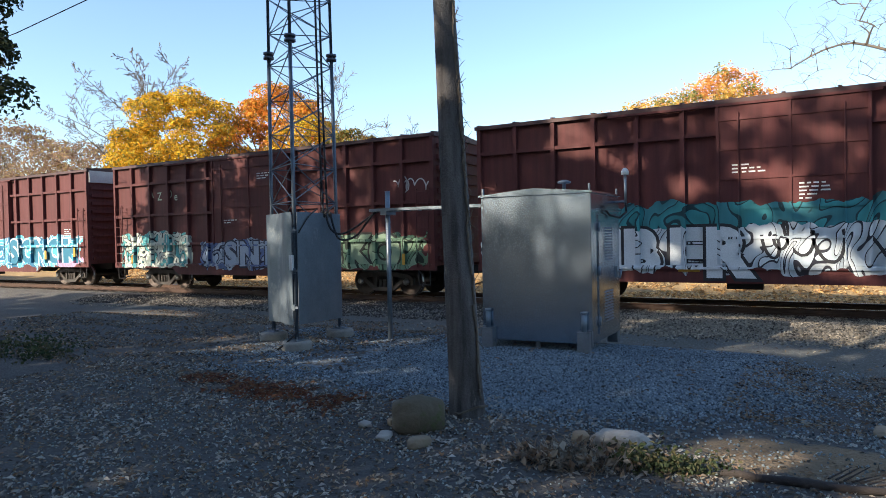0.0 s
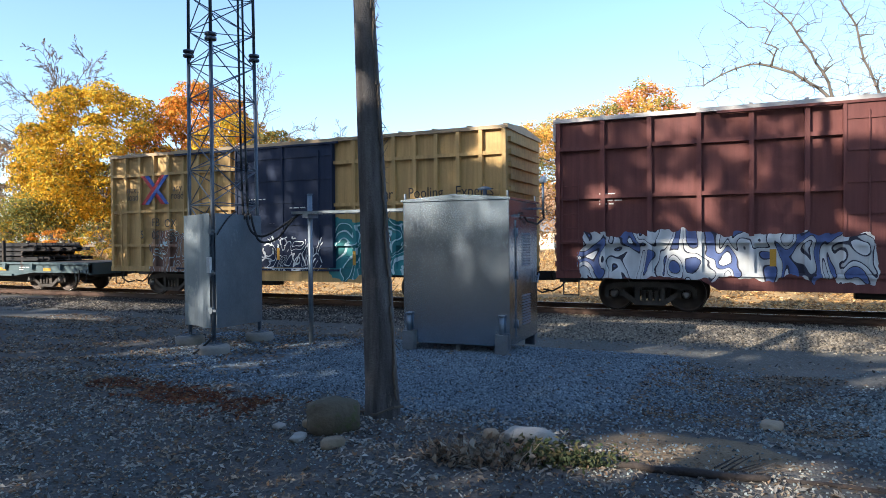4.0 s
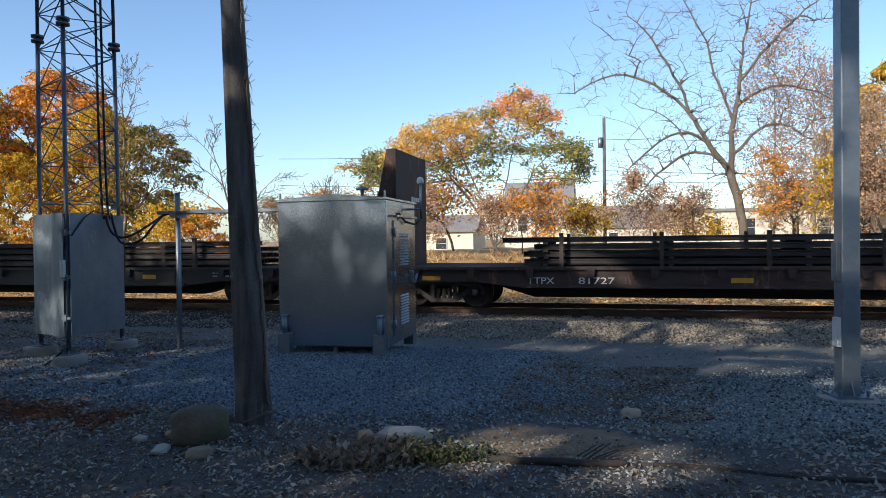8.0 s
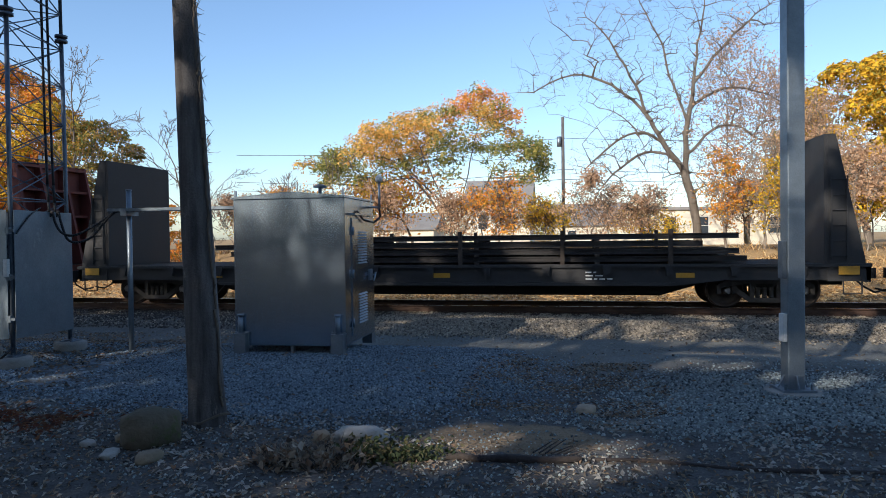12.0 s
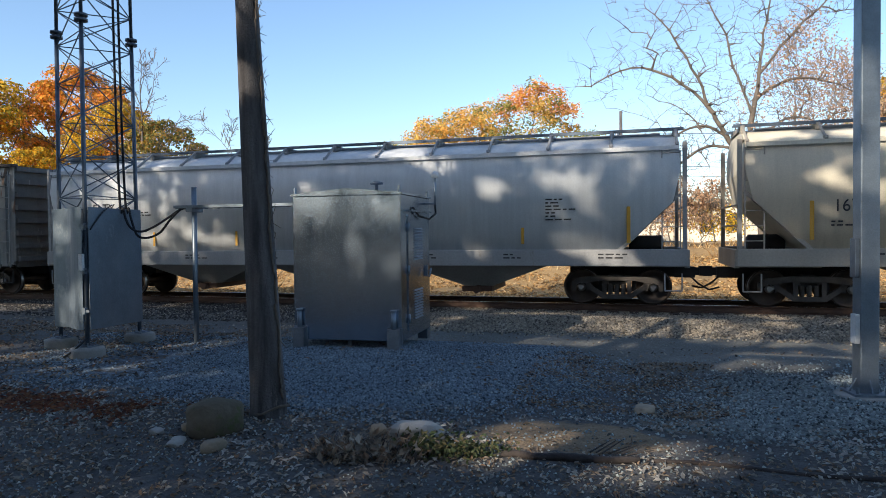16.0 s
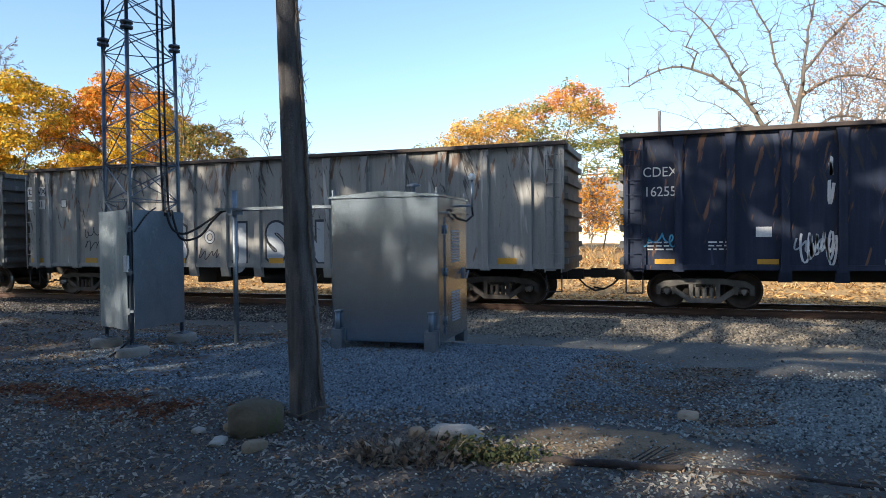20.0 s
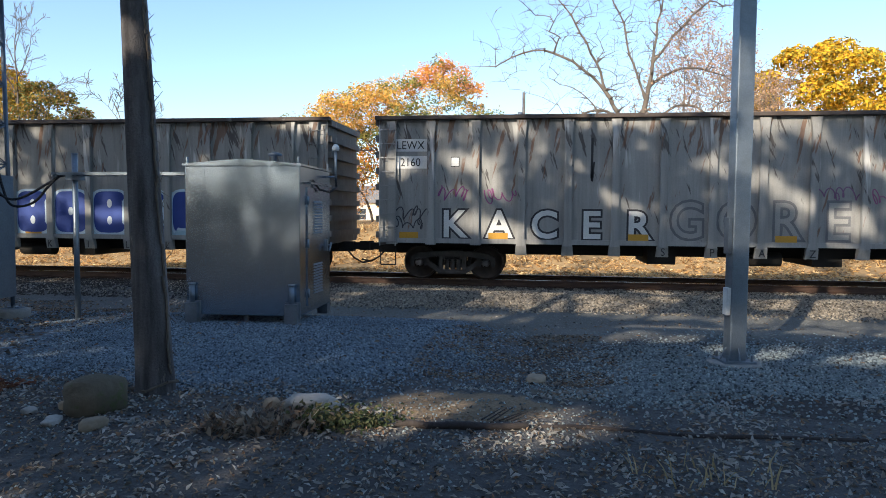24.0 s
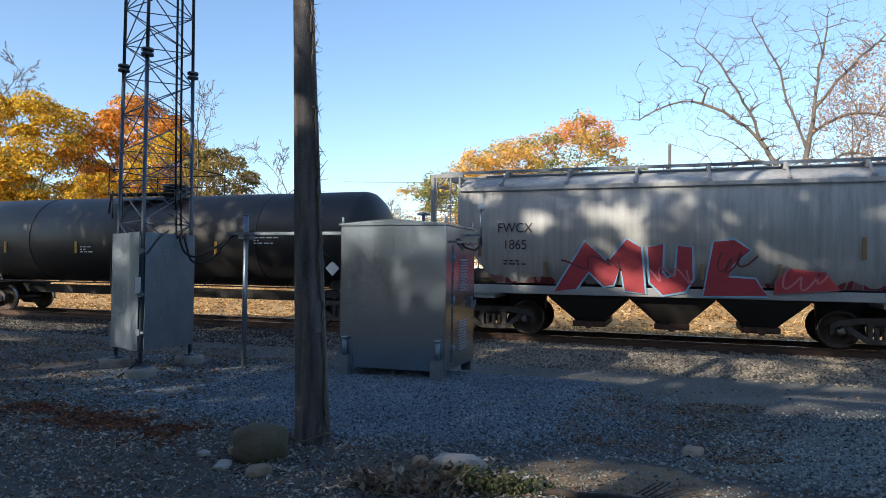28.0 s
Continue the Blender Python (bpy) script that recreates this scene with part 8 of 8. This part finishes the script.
tree("tree", 15.5, 43, 8, "thin tree with sparse brown leaves", LEAF_BROWN, 1500, 0.16, 36, trunk=0.09, scatter=0.8, spread=0.5, bark=BARK_PALE)
tree("maple_tree", 24.2, 60, 13.5, "rounded golden maple tree", LEAF_YELLOW, 26000, 0.36, 96, trunk=0.3, spread=0.8, first=0.2, dome=(6.6, 2, 15.0))
tree("maple_tree", 37, 64, 14, "rounded golden maple tree", LEAF_YELLOW, 20000, 0.38, 71, trunk=0.3, spread=0.8, first=0.2, dome=(7, 2, 15.5))
for k, (x, y, hgt, leaf) in enumerate(((-15, 41, 4.5, LEAF_ORANGE), (-12, 42, 5, LEAF_YELLOW), (-5, 41, 4.2, LEAF_ORANGE), (-3.5, 43, 3.4, LEAF_BROWN), (-1, 48, 3.2, LEAF_YELLOW), (3.0, 46, 4.0, LEAF_BROWN), (5.5, 45, 3.0, LEAF_YELLOW), (10.5, 41, 4.4, LEAF_BROWN), (14, 42, 5.5, LEAF_BROWN), (18, 44, 6, LEAF_BROWN), (21, 46, 6.5, LEAF_BROWN), (-18, 42, 4, LEAF_BROWN), (-21.5, 44, 3.6, LEAF_YELLOW))):
    tree("bush", x, y, hgt, "tangled autumn bush on the far bank", leaf, 1500, 0.17, 200 + k, trunk=0.05, scatter=0.55, spread=0.9, first=0.12)
tree("tree", -24.2, 8.5, 10.0, "leafy tree with its shade put into dark leaves", LEAF_DARK, 34000, 0.2, 29, trunk=0.25, spread=0.8, dome=(4.2, 4.2, 13.0))

for k, x in enumerate((-63, -59, -55.5, -51.5, -48, -44.5, -41, -37.5, -34, -31, -27.5, -23.5)):
    tree("bush", x, 37.2 + 1.5 * math.sin(k * 2.1), 2.4, "full autumn bush along the edge of the wood", (LEAF_YELLOW, LEAF_RUSTGREEN, LEAF_YELLOW, LEAF_ORANGE)[k % 4], 2200, 0.2, 240 + k, trunk=0.06, spread=0.9, first=0.12, dome=(2.3, -0.2, 2.8 + 0.8 * math.sin(k * 1.3)), balls=24)
for k, x in enumerate((-20, -17, -13.5, -11.2, -6.2, -3.6, -1.2, 1.5, 4.2, 8.6, 10.8, 12.9, 15.2, 17.5, 20, 22.5)):
    tree("bush", x, 38.5 + 1.6 * math.sin(k * 2.4), (3.0, 3.8, 2.6, 4.2)[k % 4] + (2.2 if x > 8 else 0), "tangle of thin stems with sparse autumn leaves", (LEAF_BROWN, LEAF_ORANGE, LEAF_YELLOW, LEAF_BROWN)[k % 4], 1800, 0.16, 260 + k, trunk=0.04, scatter=0.28, limbs=8, reach=2.8, low=0.1, fall=0.1, rise=1.5, bark=BARK_PALE if x > 8 else None, thick=0.01)

# tall trees behind the viewer, out of view, set to shade yard and train
for k, (x, y, hgt) in enumerate(((-31, -9, 13.5), (-25, -11, 21), (-21.5, -13.5, 22.5), (-19, -9, 19.5), (-13, -11, 20.5), (-7, -9, 20), (-1, -11, 20.5), (6, -9, 20), (-16, -15, 23), (-4, -15, 23), (12, -13, 21))):
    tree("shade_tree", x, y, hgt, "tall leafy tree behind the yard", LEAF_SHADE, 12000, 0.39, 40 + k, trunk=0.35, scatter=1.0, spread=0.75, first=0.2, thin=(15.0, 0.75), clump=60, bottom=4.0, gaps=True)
# nearer crowns added out of view to hold back the sky's light
for k, (x, y, hgt) in enumerate(((-17, -6, 13), (-8, -6, 14), (-26, -6, 12), (1, -6, 13))):
    tree("shade_tree", x, y, hgt, "unseen broad tree, added to keep sky light off the yard", LEAF_SHADE, 3500, 0.36, 60 + k, trunk=0.3, scatter=0.9, spread=0.85, first=0.3, clump=60, bottom=5.2, gaps=True)
# grey leaf mass added out of view for the cabinet to reflect
rnd = random.Random(77)
places = [Vector((rnd.uniform(-70, 45), rnd.gauss(-22, 2.0), abs(rnd.gauss(0, 3.6)))) for _ in range(22000)]
tagged(new("undergrowth", leaves_mesh("undergrowth", places, BACKDROP, 0.9, rnd)), "unseen grey leaf mass behind the yard, for the cabinet to reflect", "bushes", kind="stuff")


def scatter(name, label, mat, count, area, size, seed, kind="leaf", group=""):
    """Many small things strewn on the ground, as one object."""
    rnd = random.Random(seed)
    places = []
    while len(places) < count:
        x, y = rnd.uniform(area[0], area[1]), rnd.uniform(area[2], area[3])
        if area[4](x, y, rnd):
            places.append(Vector((x, y, ground_z(x, y) + size * 0.16)))
    if kind == "leaf":
        me = leaves_mesh(name, places, mat, size, rnd, flat=0.6, squash=0.42)
    else:
        vs, fs = [], []
        for p in places:
            s = size * rnd.uniform(0.5, 1.3)
            q = [Vector((rnd.uniform(0.6, 1.1) * a, rnd.uniform(0.6, 1.1) * b, rnd.uniform(0.5, 0.9) * c)) * s * 0.5 for a, b, c in ((-1, -0.4, -0.5), (0.3, -1, -0.4), (1, 0.3, -0.5), (-0.2, 1, -0.4), (0.1, -0.2, 0.9), (-0.5, 0.4, 0.6), (0.6, 0.2, 0.6))]
            turn = Matrix.Rotation(rnd.uniform(0, 6.3), 3, "Z") @ Matrix.Rotation(rnd.uniform(-0.6, 0.6), 3, "X")
            n = len(vs)
            vs += [p + turn @ v for v in q]
            fs += [(n, n + 1, n + 4), (n + 1, n + 2, n + 6), (n + 1, n + 6, n + 4), (n + 2, n + 3, n + 6), (n + 3, n, n + 5), (n, n + 4, n + 5), (n + 3, n + 5, n + 6), (n + 4, n + 6, n + 5)]
        me = bpy.data.meshes.new(name)
        me.from_pydata(vs, [], fs)
        me.materials.append(mat)
    return tagged(new(name, me), label, group or name.replace("_", " "), kind="stuff")


def in_mound(x, y, rnd):
    return rnd.random() < 1.25 * mound(x + rnd.gauss(0, 0.3), y + rnd.gauss(0, 0.2)) and y > 6.1


scatter("crushed_stone", "blue-grey crushed stone heaped round the cabinet", GRAVEL, 50000, (-6.4, 0.6, 6, 12.2, in_mound), 0.036, 1, "stone", "gravel")
scatter("crushed_stone", "grey gravel spread before the steel mast", GRAVEL_PALE, 15000, (0.2, 7, 6.2, 10.2, lambda x, y, r: x > 0.9 + r.gauss(0, 0.35) and 6.55 - 0.1 * x + r.gauss(0, 0.12) < y < 9.6 + r.gauss(0, 0.3) and ((x - 0.95) / 0.6) ** 2 + ((y - 7.2) / 0.4) ** 2 > r.random() and ((x - 3.3) / 1.3) ** 2 + ((y - 6.6) / 0.45) ** 2 > r.random()), 0.04, 2, "stone", "gravel")
scatter("crushed_stone", "thin scatter of grey stone towards the tower", GRAVEL, 7000, (-9.5, -4.5, 6.6, 12, lambda x, y, r: noise.noise((x * 1.2, y * 1.2, 5)) > r.uniform(-0.2, 0.3)), 0.042, 12, "stone", "gravel")
scatter("crushed_stone", "stray stones in the dark soil and on the dirt road", GRAVEL_PALE, 4500, (-2, 7, 6.4, 13.6, lambda x, y, r: y < 10.2 + r.gauss(0, 0.5) and ((x + 0.1) / 1.0) ** 2 + ((y - 6.15) / 0.6) ** 2 > 1 and (r.random() < 0.3 or noise.noise((x, y * 1.4, 8)) > 0.1)), 0.038, 13, "stone", "gravel")
scatter("ballast", "brown-grey railway ballast", BALLAST, 26000, (-7, 12, 13.5, 18.0, lambda x, y, r: y > 13.9 + r.gauss(0, 0.25) and x > -4.6 + r.gauss(0, 0.6)), 0.065, 3, "stone", "ballast")
scatter("ballast", "railway ballast between the rails, darkened for the train's shade", BALLAST_DARK, 9000, (-24, 14, 18.1, 20.9, lambda x, y, r: True), 0.09, 4, "stone", "ballast")
scatter("ballast", "dark dirty ballast beside the track", BALLAST_DARK, 9000, (-24, -4.2, 14.2, 18.0, lambda x, y, r: True), 0.07, 9, "stone", "ballast")
scatter("ballast", "pale stones strewn in dirty ballast", BALLAST, 5000, (-24, -4.2, 13.6, 18.0, lambda x, y, r: noise.noise((x * 0.7, y * 1.1, 3)) > -0.05), 0.06, 10, "stone", "ballast")
scatter("fallen_leaves", "brown fallen leaves on dark soil", LEAF_FALLEN, 16000, (-10, 5, 2.2, 6.6, lambda x, y, r: y < 5.8 + 0.5 * r.random() - 0.06 * x), 0.05, 5, "leaf", "leaf litter")
scatter("fallen_leaves", "brown fallen leaves scattered on gravel", LEAF_FALLEN, 11000, (-18, 6, 6, 13.5, lambda x, y, r: r.random() < (0.06 if x > -6 else 0.9 if x < -7 else 0.4) * (1.0 if noise.noise((x * 0.9, y * 1.4, 9)) > -0.1 else 0.25)), 0.075, 6, "leaf", "leaf litter")
scatter("fallen_leaves", "curled pale leaves on dark soil", LEAF_PALE, 6000, (-10, 5, 2.2, 6.9, lambda x, y, r: ((x + 0.1) / 1.0) ** 2 + ((y - 6.15) / 0.5) ** 2 > 1 and noise.noise((x * 1.1, y * 1.1, 2)) + 0.6 * noise.noise((x * 3, y * 3, 4)) > r.uniform(-0.3, 0.5)), 0.068, 15, "leaf", "leaf litter")
scatter("red_leaves", "drift of red-brown fallen leaves", LEAF_RED, 900, (-8, -4, 5.3, 6.7, lambda x, y, r: abs(y - 6.05 + 0.12 * (x + 6) + r.gauss(0, 0.22)) < 0.1 and noise.noise((x * 1.3, y * 1.3, 5)) > -0.05), 0.085, 7, "leaf", "leaf litter")
scatter("fallen_leaves", "brown fallen leaves under the trees", LEAF_FALLEN, 5000, (-10, 6, -6, 2.3, lambda x, y, r: True), 0.06, 17, "leaf", "leaf litter")
scatter("fallen_leaves", "dark brown leaves lying between the gravel beds", LEAF_FALLEN, 2600, (-0.9, 1.6, 7.2, 10.8, lambda x, y, r: noise.noise((x * 1.5, y * 1.5, 6)) > r.uniform(-0.3, 0.3)), 0.06, 18, "leaf", "leaf litter")
scatter("soil_pebbles", "small stones in dark soil", GRAVEL_PALE, 9000, (-9, 4.5, 2.4, 6.4, lambda x, y, r: noise.noise((x * 0.9, y * 1.3, 1)) > r.uniform(-0.4, 0.2)), 0.03, 8, "stone", "gravel")


def blades(name, label, mat, count, area, high, seed, lean=0.35):
    """Upright blades and stalks as one object."""
    rnd = random.Random(seed)
    vs, fs = [], []
    while len(fs) < count * 2:
        x, y = rnd.uniform(area[0], area[1]), rnd.uniform(area[2], area[3])
        if not area[4](x, y, rnd):
            continue
        z = ground_z(x, y) - 0.02
        hh = high * rnd.uniform(0.4, 1.2)
        d = Vector((rnd.gauss(0, lean), rnd.gauss(0, lean), 1)).normalized() * hh
        s = Vector((rnd.gauss(0, 1), rnd.gauss(0, 1), 0)).normalized() * high * 0.035
        p = Vector((x, y, z))
        bow = Vector((d.x, d.y, 0)) * 0.5
        n = len(vs)
        vs += [p - s, p + s, p + d * 0.55 + s * 0.8, p + d * 0.55 - s * 0.8, p + d + bow]
        fs += [(n, n + 1, n + 2, n + 3), (n + 3, n + 2, n + 4)]
    me = bpy.data.meshes.new(name)
    me.from_pydata(vs, [], fs)
    me.materials.append(mat)
    return tagged(new(name, me), label, "grass", kind="stuff")


blades("brush", "sunlit golden brush on the bank behind the tracks", BRUSH, 10000, (-60, 36, 32, 40, lambda x, y, r: noise.noise((x * 0.5, y * 0.5, 1)) > -0.1), 0.6, 21, 0.9)
scatter("bank_leaves", "golden leaf litter on the far bank", BRUSH, 46000, (-48, 26, 21.2, 36, lambda x, y, r: noise.noise((x * 0.8, y * 1.2, 2)) > r.uniform(-0.5, 0.2)), 0.2, 22, "leaf", "leaf litter")
rnd = random.Random(23)
places = []
for _ in range(800):
    cx, cy = rnd.choice(((-1.35, 5.4), (-1.1, 5.5), (-0.95, 5.36), (-1.2, 5.3), (-0.75, 5.48)))
    px, py = cx + rnd.gauss(0, 0.11), cy + rnd.gauss(0, 0.07)
    places.append(Vector((px, py, ground_z(px, py) + abs(rnd.gauss(0, 0.07)))))
tagged(new("weeds", leaves_mesh("weeds", places, LEAF_WEED, 0.055, rnd)), "low leafy green weeds round the pale slab", "weeds", kind="stuff")
blades("dry_grass", "tuft of dry grass and curled leaves", LEAF_FALLEN, 1100, (-2.25, -1.2, 4.95, 5.6, lambda x, y, r: ((x + 1.75) / 0.5) ** 2 + ((y - 5.25) / 0.28) ** 2 < r.random() * 1.2), 0.19, 24, 1.2)
rnd = random.Random(29)
places = []
for _ in range(420):
    px, py = rnd.gauss(-1.75, 0.24), rnd.gauss(5.22, 0.13)
    places.append(Vector((px, py, ground_z(px, py) + 0.02 + abs(rnd.gauss(0, 0.05)))))
tagged(new("dry_leaves", leaves_mesh("dry_leaves", places, LEAF_FALLEN, 0.085, rnd)), "heap of curled brown leaves beside the weeds", "leaf litter", kind="stuff")
blades("dry_grass", "pale dry grass in the foreground", STRAW, 45, (1.2, 2.2, 4.45, 4.9, lambda x, y, r: r.random() < 0.5), 0.2, 25, 0.5)
rnd = random.Random(26)
places = []
for _ in range(1500):
    a, d = rnd.uniform(0, 6.3), rnd.random() ** 0.7
    px, py = -12.1 + 1.5 * d * math.cos(a), 6.3 + 0.9 * d * math.sin(a)
    if noise.noise((px * 2.2, py * 2.2, 6)) > -0.1:
        places.append(Vector((px, py, ground_z(px, py) + abs(rnd.gauss(0, 0.13)))))
tagged(new("shrub", leaves_mesh("shrub", places, LEAF_WEED, 0.075, rnd)), "low sparse green weeds at the edge of the yard", "weeds", kind="stuff")
bm = bmesh.new()
pts = [Vector((-0.62 + 1.12 * k / 9, 5.46 + 0.1 * (k / 9) ** 2 + 0.012 * math.sin(k * 2.3), ground_z(-0.62 + 0.12 * k, 5.5) + 0.022 + 0.008 * math.sin(k * 1.7))) for k in range(10)]
rings = [[bm.verts.new(p + Vector((0, r * math.cos(j * math.tau / 9), r * math.sin(j * math.tau / 9)))) for j in range(9)] for p, r in ((p, 0.022 + 0.016 * math.sin(math.pi * (k + 0.6) / 10.5) + 0.004 * math.sin(k * 3.1)) for k, p in enumerate(pts))]
for ra, rb in zip(rings, rings[1:]):
    for j in range(9):
        bm.faces.new((ra[j], ra[(j + 1) % 9], rb[(j + 1) % 9], rb[j])).smooth = True
bm.faces.new(rings[0][::-1])
bm.faces.new(rings[-1])
log = tagged(part("fallen_branch", bm, DARKWOOD), "dark fallen branch with broken twigs on the soil", "branch")
for k in range(7):
    bm = bmesh.new()
    tube(bm, (0.1 + 0.05 * k, 5.6, 0.05), (0.25 + 0.06 * k, 5.85 - 0.03 * k, 0.08 + 0.02 * (k % 3)), 0.008, 0.003, n=5)
    part("twig", bm, DARKWOOD, log)


def strand(bm, pts, r, n=5):
    """One wire, joined all along."""
    rings = [[bm.verts.new((p[0], p[1] + r * math.cos(k * math.tau / n), p[2] + r * math.sin(k * math.tau / n))) for k in range(n)] for p in pts]
    for a, b in zip(rings, rings[1:]):
        for k in range(n):
            bm.faces.new((a[k], a[(k + 1) % n], b[(k + 1) % n], b[k]))


# ---- beyond the tracks: houses, a telegraph pole ----
WALLWHITE = surface("cream_clapboard", (0.72, 0.66, 0.52), (0.62, 0.57, 0.46), 0.7, 0.0, 0.6, 8.0, 0.1)
SHINGLE = surface("grey_roof_shingle", (0.24, 0.23, 0.22), (0.17, 0.165, 0.16), 0.9, 0.0, 1.0, 12.0, 0.3)
GLASS = plain("dark_window_glass", (0.05, 0.06, 0.07), 0.1)
TRIM = plain("white_trim", (0.75, 0.73, 0.68), 0.6)


def house(x, y, w, d, eave, ridge, windows, label, wall=None, flat=False, base=1.0):
    hs = thing("house", pose(x, y, base), label, "house")
    z0 = -1.0
    bm = bmesh.new()
    box(bm, 0, w, 0, d, z0, eave)
    part("wall", bm, wall or WALLWHITE, hs)
    bm = bmesh.new()
    if flat:
        box(bm, -0.2, w + 0.2, -0.2, d + 0.2, eave, eave + 0.25)
    else:
        a = [bm.verts.new(p) for p in ((-0.3, -0.3, eave - 0.05), (w + 0.3, -0.3, eave - 0.05), (w + 0.3, d + 0.3, eave - 0.05), (-0.3, d + 0.3, eave - 0.05), (-0.3, d / 2, ridge), (w + 0.3, d / 2, ridge))]
        for q in ((0, 1, 5, 4), (2, 3, 4, 5), (0, 4, 3), (1, 2, 5), (0, 3, 2, 1)):
            bm.faces.new([a[i] for i in q])
    part("roof", bm, SHINGLE, hs)
    for wx, wz, ww, wh in windows:
        bm = bmesh.new()
        box(bm, wx - ww / 2 - 0.08, wx + ww / 2 + 0.08, -0.06, 0.02, wz - wh / 2 - 0.08, wz + wh / 2 + 0.08)
        f = part("window", bm, TRIM, hs)
        for s in (-1, 1):
            bm = bmesh.new()
            box(bm, wx - ww / 2, wx + ww / 2, -0.075, -0.05, wz + (0.02 if s > 0 else -wh / 2), wz + (wh / 2 if s > 0 else -0.02))
            part("pane", bm, GLASS, f)
    return hs


house(5.0, 62, 10, 9, 3.0, 3.4, [(1.7, 1.5, 1.0, 1.5), (3.9, 1.6, 1.0, 1.5), (6.6, 1.6, 1.0, 1.5), (2.2, -0.4, 0.9, 0.8), (5.6, -0.4, 0.9, 0.8)], "cream two-storey house with a flat roof", flat=True)
house(-1.6, 64, 7.5, 8, 1.8, 4.0, [(2.0, 0.9, 0.8, 0.8)], "low white garage with a grey shingle roof")
house(16, 64, 9, 9, 3.2, 6.0, [(2.0, 1.6, 1.0, 1.4), (5.0, 1.6, 1.0, 1.4)], "cream house behind thin trees")
house(-11, 72, 7, 8, 4.2, 7.2, [(2.0, 2.4, 1.0, 1.5), (5.0, 2.4, 1.0, 1.5)], "tan house with a gabled roof behind the orange tree")
house(-18, 60, 6, 6, 1.6, 3.2, [(3.0, 0.5, 1.0, 1.0)], "small pale shed behind the brush")
tp = thing("telegraph_pole", pose(-0.25, 55, 0.8), "distant wooden telegraph pole with wires", "utility pole")
bm = bmesh.new()
tube(bm, (0, 0, -1), (0, 0, 10.6), 0.16, 0.12, n=10)
part("shaft", bm, POLEWOOD, tp)
bm = bmesh.new()
tube(bm, (-0.3, -0.2, 8.2), (-0.3, -0.2, 9.0), 0.18, n=10)
part("transformer", bm, GALV, tp)
for zz, sag in ((5.6, 0.5), (6.4, 0.6), (8.9, 0.5)):
    for sx in (-1, 1):
        bm = bmesh.new()
        pts = [(sx * 30 * k / 8, 3 * k / 8, zz - sag * math.sin(math.pi * k / 8)) for k in range(9)]
        strand(bm, pts, 0.02)
        part("wire", bm, BLACK, tp)
# a wire over the yard
bm = bmesh.new()
strand(bm, [(-30, 9, 6.6), (-17, 9, 7.05), (-12.9, 9, 7.4), (-8, 8.6, 8.1)], 0.012)
tagged(part("overhead_wire", bm, BLACK), "thin dark overhead wire", "wire")
bm = bmesh.new()
strand(bm, [(0.6 + 0.26 * k, 5.62 + 0.04 * math.sin(k * 0.9), ground_z(0.6 + 0.26 * k, 5.62) + 0.004 + 0.006 * math.sin(k * 1.3)) for k in range(11)], 0.022, 8)
tagged(part("buried_pipe", bm, DARKWOOD), "dark pipe half buried along the soil", "pipe")


motions()
